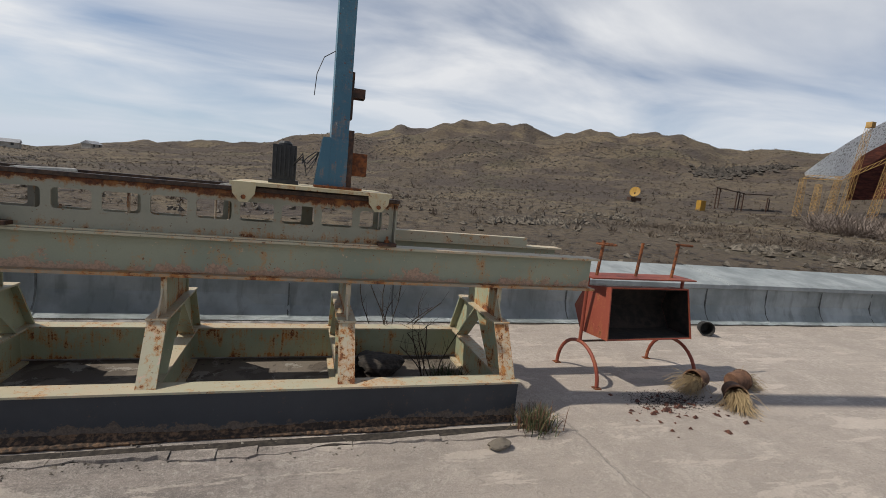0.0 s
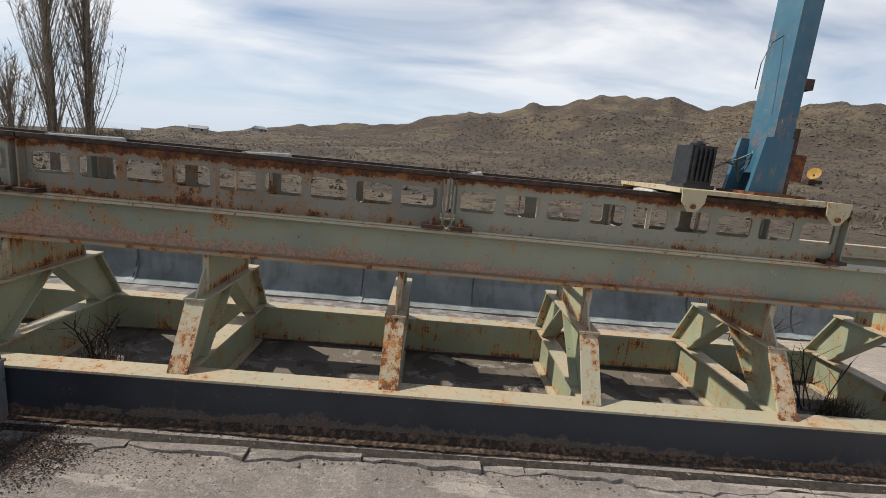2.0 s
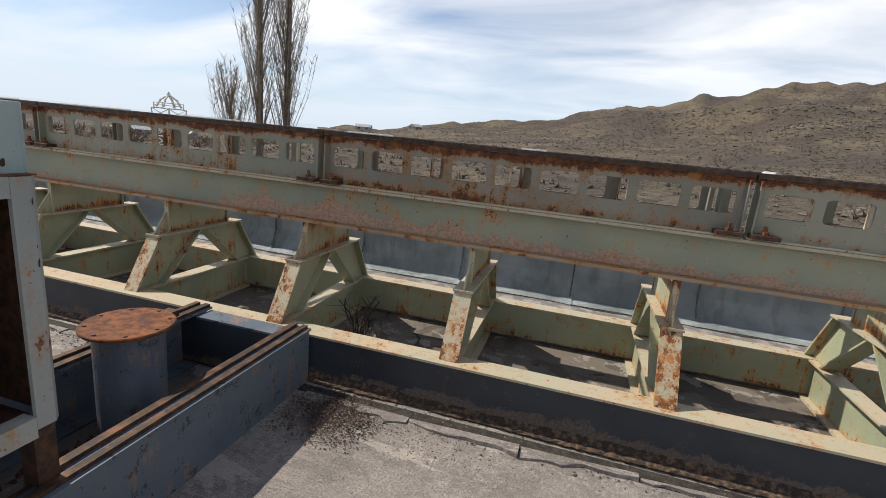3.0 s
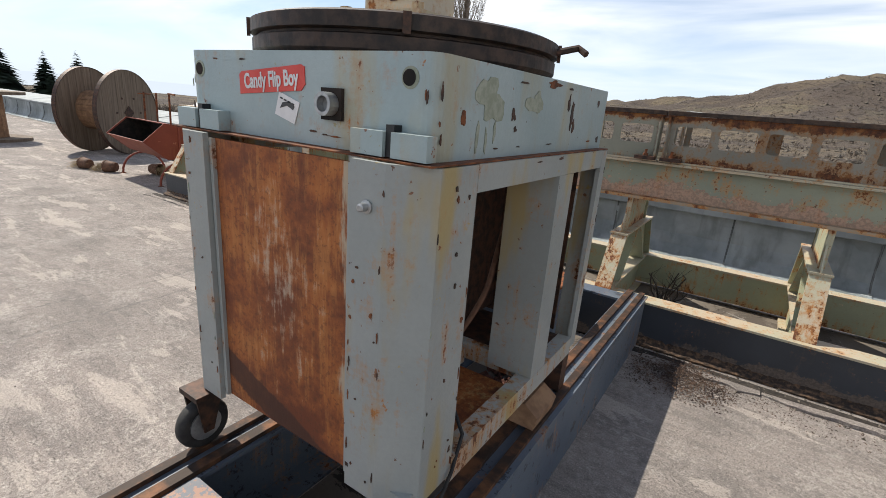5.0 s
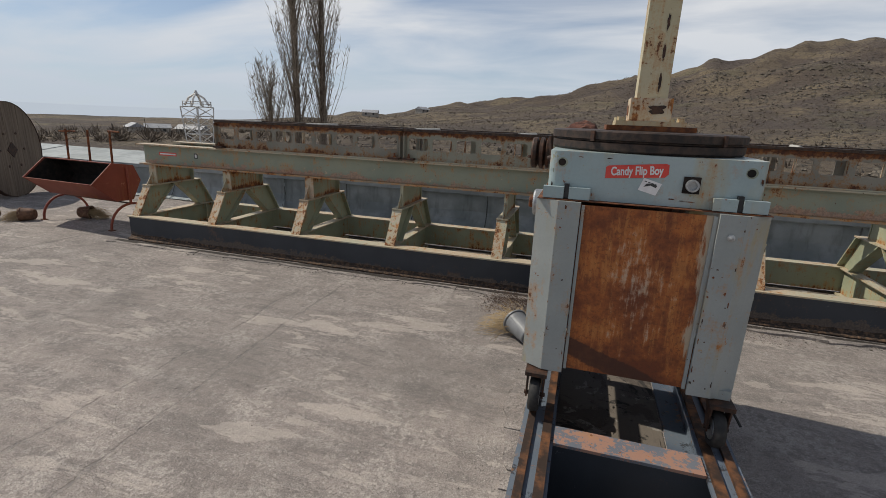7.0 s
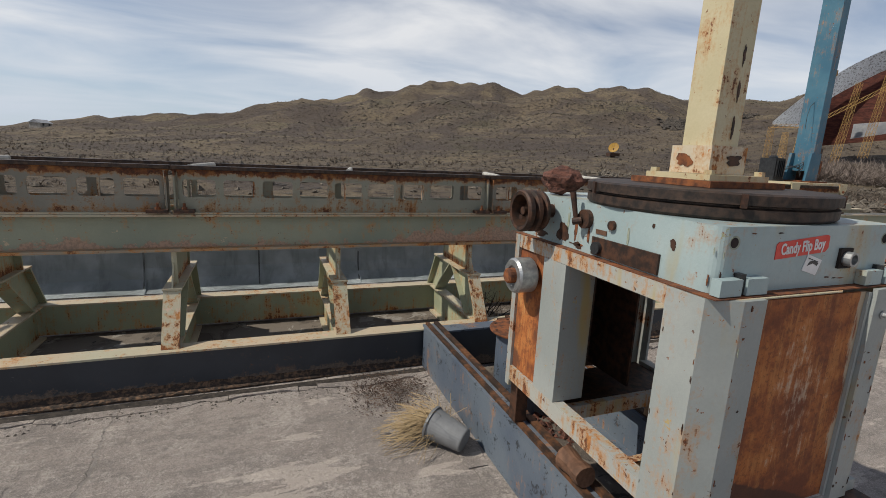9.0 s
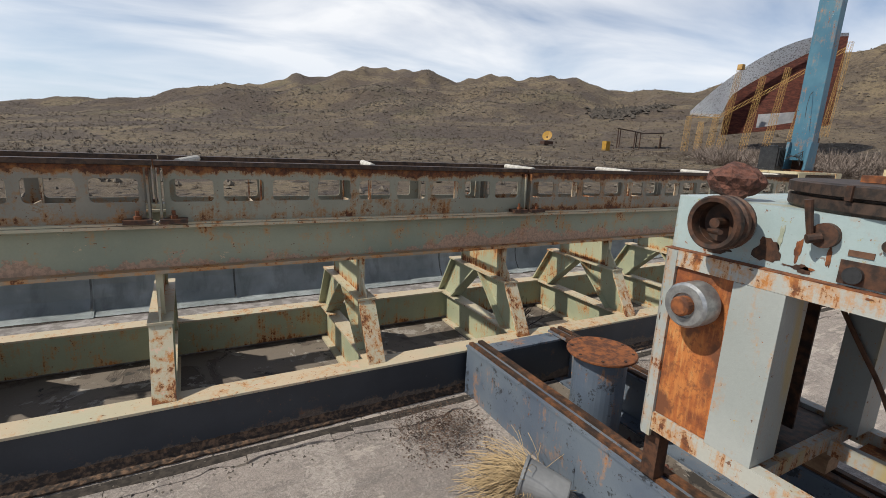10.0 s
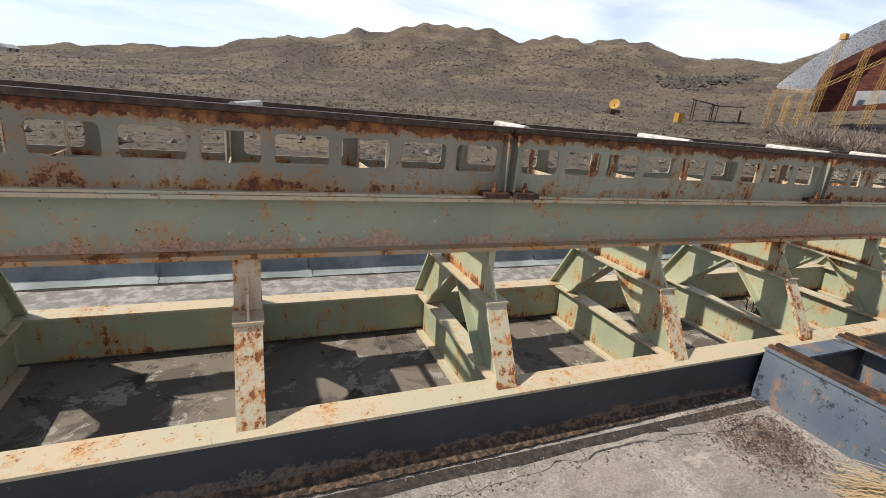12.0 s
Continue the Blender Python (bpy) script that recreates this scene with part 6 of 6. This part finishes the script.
broken_strip("screed_edge", "cracked dark screed slabs along the foot of the bench", "x", -9.75, 1.6, 2.668, 2.615, 0.06, M["screed"], 12, (0.12, 0.7))
broken_strip("mortar_edge", "broken strip of old mortar beside the track", "y", -0.9, 2.5, TL - 0.03, TL - 0.13, 0.10, M["screed"], 13)
# a black sheet stands in for the shade beneath the lower flange
tagged(part("gap_shade_strip", boxed(-9.75, 1.62, 2.640, 2.74, 0.0, 0.0035), M["dirt"]), "dark strip painted as shade in the gap below the bench", "dirt", kind="structure")
build_stone("loose_stone", (1.22, 2.50, 0), 0.06, M["rock"], "flat brown stone beside the grass tuft", "stone", 9, 0.4)


def build_grass(name, at, n, h, seed, label, mats):
    g = random.Random(seed)
    t = thing(name, at, label, "grass")
    for mat, share, nm in mats:
        bm = Bm()
        for _ in range(int(n * share)):
            a, lean = g.uniform(0, 6.28), g.uniform(0.05, 0.8)
            o = Vector((g.gauss(0, 0.06), g.gauss(0, 0.05), 0))
            d = Vector((math.cos(a) * math.sin(lean), math.sin(a) * math.sin(lean), math.cos(lean)))
            side = Vector((-math.sin(a), math.cos(a), 0)) * 0.003
            l = h * g.uniform(0.4, 1.1)
            m1, tip = o + d * l * 0.55, o + d * l + Vector((d.x, d.y, -0.6)) * l * 0.25
            v = [bm.verts.new(p) for p in (o - side, o + side, m1 + side * 0.8, m1 - side * 0.8, tip)]
            bm.faces.new(v[:4])
            bm.faces.new((v[3], v[2], v[4]))
        part(nm, bm, M[mat], t)


build_grass("grass_tuft", (1.56, 2.70, 0), 460, 0.20, 3, "half-dry grass tuft at the foot of the bench", (("straw", 0.10, "straw_clump"), ("clay", 0.45, "dry_clump"), ("grass", 0.45, "green_clump")))
build_grass("grass_tuft", (1.15, 3.45, 0), 300, 0.22, 4, "half-dry grass tuft under the bench", (("twig", 0.5, "dry_clump"), ("grass", 0.5, "green_clump")))
def build_weed(at, h, seed, stems):
    g = random.Random(seed)
    t = thing("dead_weed", at, "leggy dead weed with bare dark stems", "weed")
    for _ in range(stems):
        a, lean = g.uniform(0, 6.28), g.uniform(0.15, 0.55)
        p, pts = Vector((g.gauss(0, 0.04), g.gauss(0, 0.04), 0)), []
        d = Vector((math.cos(a) * lean, math.sin(a) * lean, 1)).normalized()
        for k in range(6):
            pts.append(p.copy())
            d = (d + Vector((g.gauss(0, 0.16), g.gauss(0, 0.16), g.gauss(0, 0.05)))).normalized()
            p = p + d * h * g.uniform(0.12, 0.24)
        bm = Bm()
        tube(bm, pts, 0.0045, 5)
        for _ in range(5):
            q = pts[g.randrange(2, 6)]
            rod(bm, q, q + Vector((g.gauss(0, 0.07), g.gauss(0, 0.07), g.uniform(0.02, 0.14))), 0.002, 4, 0.001)
        part("stem", bm, M["twigdark"], t)


M["twigdark"] = plain("dark_dead_stem", (0.030, 0.022, 0.017), (0.07, 0.05, 0.038), 20, 0.9)
build_weed((0.86, 4.25, 0.008), 0.75, 2, 9)
build_weed((1.05, 3.55, 0.008), 0.45, 3, 7)
build_weed((-3.75, 3.4, 0.008), 0.35, 4, 9)


def build_offcuts():
    w = thing("wood_block", (-3.86, 1.20, 0.347), "rough orange-brown wedge of split wood on the track rail", "wood block")
    bm = Bm()
    prism(bm, [(-0.05, 0.0), (0.05, 0.0), (0.06, 0.05), (0.01, 0.085), (-0.045, 0.06)], -0.09, 0.08, "y")
    part("billet", bm, M["stave"], w, "", 0.006)
    c = thing("rusty_can", (-4.55, 0.98, 0.347), "crumpled rusty tin lying on the track", "can")
    bm = Bm()
    lathe(bm, [(0.0, -0.07), (0.045, -0.07), (0.048, -0.05), (0.040, 0.0), (0.05, 0.05), (0.05, 0.065), (0.044, 0.065), (0.035, 0.0), (0.0, -0.06)], (0, 0, 0.046), "y", 16, False)
    for v in bm.verts:
        v.co += Vector((noise.noise(v.co * 22), noise.noise(v.co * 22 + Vector((9, 0, 0))), 0)) * 0.010
    part("shell", bm, M["clay"], c)


build_offcuts()
build_grass("grass_tuft", (-3.7, 3.35, 0), 140, 0.25, 5, "dead brown grass under the bench", (("twig", 1.0, "dry_clump"),))


# ---- far things ----
def build_poplar(at, height, seed):
    g = random.Random(seed)
    t = thing("poplar", at, "tall bare poplar with upright branches", "tree", "poplars beyond the parapet")
    bm = Bm()
    rod(bm, (0, 0, -1), (g.uniform(-0.3, 0.3), g.uniform(-0.3, 0.3), height), 0.34, 9, 0.03)
    part("trunk", bm, M["twig"], t)
    tw, lf = Bm(), Bm()
    for _ in range(max(60, int(7 * height))):
        z = height * g.uniform(0.06, 0.97)
        a = g.uniform(0, 6.28)
        l = (2.2 + 3.6 * (1 - z / height)) * g.uniform(0.7, 1.2)
        out = g.uniform(0.12, 0.30)
        p0 = Vector((0, 0, z))
        p1 = p0 + Vector((math.cos(a) * l * out, math.sin(a) * l * out, l * 0.75))
        p2 = p1 + Vector((math.cos(a) * l * 0.10, math.sin(a) * l * 0.10, l * 0.5))
        rod(tw, p0, p1, 0.032, 4, 0.016)
        rod(tw, p1, p2, 0.016, 3, 0.006)
        for _ in range(34):
            s = g.uniform(0.15, 1.0)
            q = p0.lerp(p1, s) if g.random() < 0.5 else p1.lerp(p2, s)
            e = q + Vector((g.gauss(0, 0.30), g.gauss(0, 0.30), g.uniform(0.2, 0.75)))
            w = Vector((g.uniform(-1, 1), g.uniform(-1, 1), 0.2)).normalized() * g.uniform(0.012, 0.030)
            v = [lf.verts.new(x) for x in (q - w, q + w, e + w * 0.5)]
            lf.faces.new(v)
    tagged(part("branch_work", tw, M["poplar"], t), kind="stuff")
    part("crown", lf, M["poplar"], t, "mesh of fine bare twigs")


M["poplar"] = plain("pale_poplar_twigs", (0.23, 0.185, 0.14), (0.36, 0.30, 0.23), 6, 0.9)
build_poplar((-28.24, 34.81, -4), 30, 1)
build_poplar((-26.62, 35.99, -4), 31, 2)
build_poplar((-29.9, 33.5, -4), 7.0, 3)


def lattice(bm, base, top, w0, w1, bays, r):
    """A four-legged lattice mast between two points."""
    base, top = Vector(base), Vector(top)
    rows = []
    for k in range(bays + 1):
        s = k / bays
        w = w0 + (w1 - w0) * s
        c = base.lerp(top, s)
        rows.append([c + Vector((x * w, y * w, 0)) for x, y in ((-1, -1), (1, -1), (1, 1), (-1, 1))])
    for a, b in zip(rows, rows[1:]):
        for i in range(4):
            j = (i + 1) % 4
            rod(bm, a[i], b[i], r, 4)
            rod(bm, a[i], b[j], r * 0.6, 3)
            rod(bm, a[j], b[i], r * 0.6, 3)
            rod(bm, b[i], b[j], r * 0.7, 3)


def build_tower():
    t = thing("lattice_tower", (-53.0, 50.0, -5), "white painted lattice tower with a crown-shaped top", "tower")
    bm = Bm()
    lattice(bm, (0, 0, 0), (0, 0, 6.8), 0.95, 1.35, 6, 0.075)
    part("shaft", bm, M["tower"], t)
    bm = Bm()
    for k in range(8):
        a = k * math.pi / 4 + 0.39
        p = Vector((1.75 * math.cos(a), 1.75 * math.sin(a), 6.85))
        rod(bm, p, p + Vector((0, 0, 0.65)), 0.05, 4)
        q = Vector((1.75 * math.cos(a + 0.785), 1.75 * math.sin(a + 0.785), 6.85))
        for h in (0, 0.33, 0.62):
            rod(bm, p + Vector((0, 0, h)), q + Vector((0, 0, h)), 0.04, 3)
    part("gallery", bm, M["tower"], t)
    bm = Bm()
    for k in range(4):
        a = k * math.pi / 2 + 0.39
        tube(bm, [(1.5 * math.cos(a), 1.5 * math.sin(a), 7.0), (0.95 * math.cos(a), 0.95 * math.sin(a), 7.9), (0.3 * math.cos(a), 0.3 * math.sin(a), 8.3), (0.1 * math.cos(a), 0.1 * math.sin(a), 8.45)], 0.13, 6)
    lathe(bm, [(0.2, 8.3), (0.22, 8.6), (0.1, 8.85)], (0, 0, 0), "z", 10)
    part("crown", bm, M["tower"], t)


build_tower()


def at_bearing(az, d):
    a = math.radians(az)
    x, y = d * math.sin(a), d * math.cos(a)
    return x, y, float(land(np.array([x]), np.array([y]))[0])


def build_telescope():
    """A huge fixed bowl cut into the slope: silver panelled rim, red inner wall and yellow lattice legs."""
    D, eye = 145.0, Vector((-6.6, 1.0, 1.55))

    def at(az, el, d=D):
        a = math.radians(az)
        return eye + Vector((d * math.sin(a), d * math.cos(a), d * math.tan(math.radians(el))))

    t = thing("dish_reflector", at(61, 2.2), "giant derelict dish with silver panels, rust-red wall, yellow scaffold legs", "radio telescope")
    o = Vector(t.location)
    bear = lambda u: 55.2 + 12.1 * u
    top = lambda u: 4.6 + 6.7 * (1 - (1 - u / 0.9) ** 2)
    low = lambda u: 4.3 - 1.0 * u if u < 0.23 else 4.07 + 1.93 * (u - 0.23) / 0.05 if u < 0.28 else 6.0 + 4.2 * ((u - 0.28) / 0.534) ** 0.8
    foot = lambda u: 1.9 + 1.6 * u

    def surface(name, hi, lo, material, label, u0, u1, near, far, cols=48, rows=8):
        bm = Bm()
        grid = []
        for c in range(cols + 1):
            u = u0 + (u1 - u0) * c / cols
            bulge = 14 * math.sin(math.pi * min(1, max(0, u)))
            grid.append([bm.verts.new(at(bear(u), hi(u) + (lo(u) - hi(u)) * r / rows, D + bulge + near + (far - near) * r / rows) - o) for r in range(rows + 1)])
        for a, b in zip(grid, grid[1:]):
            for r in range(rows):
                bm.faces.new((a[r], a[r + 1], b[r + 1], b[r]))
        bmesh.ops.solidify(bm, geom=bm.faces[:], thickness=0.3)
        return part(name, bm, material, t, label)

    surface("mirror_band", top, low, M["mirror"], "weathered silver reflector panels", 0.0, 0.82, -3, 2)
    surface("rim_edge", top, lambda u: top(u) - 0.28, M["mirror"], "", 0.80, 0.97, -4, -3)
    surface("inner_wall", lambda u: min(low(u) + 0.15, top(u) - 0.2), foot, M["redwall"], "rust-red ribbed wall", 0.26, 0.97, 4, 0)
    surface("fallen_panel", lambda u: 3.9 + 1.0 * u, lambda u: 3.1 + 2.4 * (u - 0.5), M["farroof"], "fallen grey panel", 0.50, 0.74, -6, -8, 12, 2)
    for u, h0, h1, lean in ((0.0, 0.9, 4.1, 0), (0.10, 1.8, 3.6, 0), (0.20, 2.2, 4.3, 0.1), (0.29, 1.2, 8.7, 0.35), (0.46, 1.9, 7.9, 0.35), (0.62, 2.6, 8.6, 0.3), (0.78, 3.2, 9.4, 0.35), (0.86, 3.4, 10.2, 0.3), (0.97, 3.6, 10.5, 0.25)):
        bm = Bm()
        lattice(bm, at(bear(u) - lean, h0 - 1.2, D - 5) - o, at(bear(u) + lean, h1, D - 3) - o, 0.62, 0.45, 10, 0.036)
        part("scaffold_leg", bm, M["scaffold"], t)
    bm = Bm()
    pts = [at(bear(u), 4.05 + 7.8 * max(0, u - 0.235), D - 7) - o for u in np.linspace(0.0, 0.97, 30)]
    for a, b in zip(pts, pts[1:]):
        for h in (0, 0.8):
            rod(bm, a + Vector((0, 0, h)), b + Vector((0, 0, h)), 0.06, 4)
        rod(bm, a, b + Vector((0, 0, 0.8)), 0.06, 3)
    part("stair_truss", bm, M["scaffold"], t)
    p = at(bear(0.325), 8.7, D - 3) - o
    part("lookout_cabin", boxed(p.x - 0.6, p.x + 0.6, p.y - 0.6, p.y + 0.6, p.z - 0.3, p.z + 0.9), M["scaffold"], t, "", 0.1)


def mirror_material():
    n = Nodes("weathered_silver_panels", 0.45, 0.25)
    cell = n.noise(2.4, 5, 0.7)
    col = n.mix(n.step(cell, 0.52, 0.6), (0.80, 0.83, 0.86), (0.30, 0.30, 0.31))
    return n.done(col, cell, 0.4, 0.1)


def redwall_material():
    n = Nodes("rust_red_wall", 0.85)
    g = n.noise(1.0, 6, 0.7, n.scaled(0.6, 0.6, 2.2))
    col = n.mix(n.step(g, 0.4, 0.62), (0.075, 0.023, 0.017), (0.155, 0.046, 0.029))
    return n.done(col, g, 0.5, 0.2)


M["mirror"], M["redwall"] = mirror_material(), redwall_material()
build_telescope()


def build_small_dish():
    z = at_bearing(38.3, 137)[2]
    t = thing("satellite_dish", (84.9, 107.4, z), "yellow dish on a dark stand in the field", "dish")
    up = 5.5 - z
    bm = Bm()
    lathe(bm, [(0.0, -0.40), (0.75, -0.26), (1.35, 0.0), (1.42, 0.04), (1.35, 0.08), (0.0, -0.28)], (0, 0, 0), "z", 24, False)
    bm.transform(Matrix.Translation((0, 0, up)) @ Matrix.Rotation(radians(-58), 4, "Z") @ Matrix.Rotation(radians(68), 4, "X"))
    part("reflector", bm, M["yellow"], t)
    part("stand", boxed(-1.6, 1.6, -0.9, 0.9, max(0.4, up - 3.0), max(0.9, up - 1.5)), M["darkrust"], t, "", 0.1)
    bm = Bm()
    rod(bm, (0, 0, -1.0), (0, 0, max(0.4, up - 3.0)), 0.55, 8)
    rod(bm, (0, 0, max(0.9, up - 1.5)), (0, 0, up - 0.2), 0.2, 8)
    part("post", bm, M["darkrust"], t)
    x, y, z = at_bearing(45.0, 130)
    tagged(part("utility_box", boxed(x - 0.75, x + 0.75, y - 0.7, y + 0.7, z - 0.4, z + 2.4), M["yellow"], None, "", 0.1), "yellow utility box standing in the field", "utility box")
    x, y, z = at_bearing(48.6, 138)
    f = thing("shelter_ruin", (x, y, z), "rusty open frame of a derelict shelter", "frame")
    f.rotation_euler = (0, 0, radians(-48))
    for px, py in ((-5.6, 0), (-5.0, 4), (-1.2, 0), (-0.6, 4), (0.2, 0), (5.2, 0), (5.8, 4)):
        bm = Bm()
        rod(bm, (px, py, -1.0), (px, py, 5.4 - 0.16 * abs(px + 5.6)), 0.14, 5)
        part("post", bm, M["darkrust"], f)
    for a, b in (((-6.0, -0.5, 5.5), (0.4, -0.5, 4.4)), ((0.4, -0.5, 4.3), (6.2, -0.5, 4.5))):
        bm = Bm()
        va = [bm.verts.new(p) for p in (a, b, (b[0], 4.5, b[2]), (a[0], 4.5, a[2]))]
        bm.faces.new(va)
        bmesh.ops.solidify(bm, geom=bm.faces[:], thickness=0.25)
        part("roof_slab", bm, M["darkrust"], f)


build_small_dish()


def build_spruce(at, h, seed):
    g = random.Random(seed)
    t = thing("spruce", at, "dark green pointed spruce", "tree", "spruces in the distance")
    bm = Bm()
    rod(bm, (0, 0, -1), (0, 0, h * 0.9), h * 0.025, 6, 0.03)
    part("trunk", bm, M["twig"], t)
    bm = Bm()
    for _ in range(900):
        s = g.random() ** 0.75
        z = h * (0.06 + 0.94 * (1 - s) + g.uniform(-0.02, 0.02))
        a, l = g.uniform(0, 6.28), h * 0.44 * s * g.uniform(0.75, 1.15) + 0.12
        d = Vector((math.cos(a), math.sin(a), -0.25))
        side = Vector((-math.sin(a), math.cos(a), 0)) * l * 0.28
        p = Vector((0, 0, z))
        v = [bm.verts.new(q) for q in (p, p + d * l * 0.6 + side, p + d * l, p + d * l * 0.6 - side)]
        bm.faces.new(v)
    part("crown", bm, M["evergreen"], t)


for x, y, h, s in ((-56.9, 13.0, 8.9, 1), (-56.0, 16.05, 7.4, 2), (-55.3, 18.2, 7.6, 3), (-58.0, 10.5, 8.0, 4)):
    build_spruce((x, y, float(land(np.array([x]), np.array([y]))[0])), h, s)


def build_house(az, d, w, l, h, turn):
    x, y, z = at_bearing(az, d)
    t = thing("house", (x, y, z), "distant small house with a grey roof", "house", "houses on the plain")
    t.rotation_euler = (0, 0, radians(turn))
    part("wall", boxed(-l, l, -w, w, -0.5, h), M["farwall"], t)
    bm = Bm()
    prism(bm, [(-w - 0.4, h), (w + 0.4, h), (0, h + w * 0.6)], -l - 0.4, l + 0.4)
    part("roof", bm, M["farroof"], t)
    for k in (-0.5, 0.5):
        part("window", boxed(l * k - 0.6, l * k + 0.6, -w - 0.03, -w - 0.001, 1.0, 2.2), M["black"], t)


for row in ((-60, 230, 3, 6, 2.6, 20), (-50, 250, 3, 5, 2.6, -30), (-48, 260, 3, 5, 2.6, 50), (-45, 240, 3, 6, 2.6, 10), (-26, 330, 3, 5, 2.4, 15), (-20, 340, 3, 4, 2.4, 70)):
    build_house(*row)


def orchard():
    return scatter("far_trees", M["bush"], "far bare trees along the plain", 420, 31, fan(-84, -32, 150, 290), 80, 4.2, 0.022)


orchard()


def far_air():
    """The far plain as a glowing wall with painted haze, beyond the treeline, closing the view down the valley."""
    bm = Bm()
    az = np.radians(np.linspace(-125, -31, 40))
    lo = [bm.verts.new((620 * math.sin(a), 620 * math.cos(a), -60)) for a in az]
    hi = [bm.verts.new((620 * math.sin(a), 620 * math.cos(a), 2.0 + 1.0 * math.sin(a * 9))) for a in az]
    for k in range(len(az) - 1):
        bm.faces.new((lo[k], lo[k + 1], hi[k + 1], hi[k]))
    n = Nodes("glowing_haze_wall", 1.0)
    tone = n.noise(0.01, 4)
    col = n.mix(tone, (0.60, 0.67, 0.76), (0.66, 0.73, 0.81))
    # emission gives the wall the pale tone of distant air
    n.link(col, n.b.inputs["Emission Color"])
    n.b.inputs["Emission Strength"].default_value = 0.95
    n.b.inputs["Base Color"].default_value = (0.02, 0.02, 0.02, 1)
    tagged(part("backdrop", bm, n.m), "glowing backdrop wall with pale haze painted on", "distance", kind="structure")


far_air()
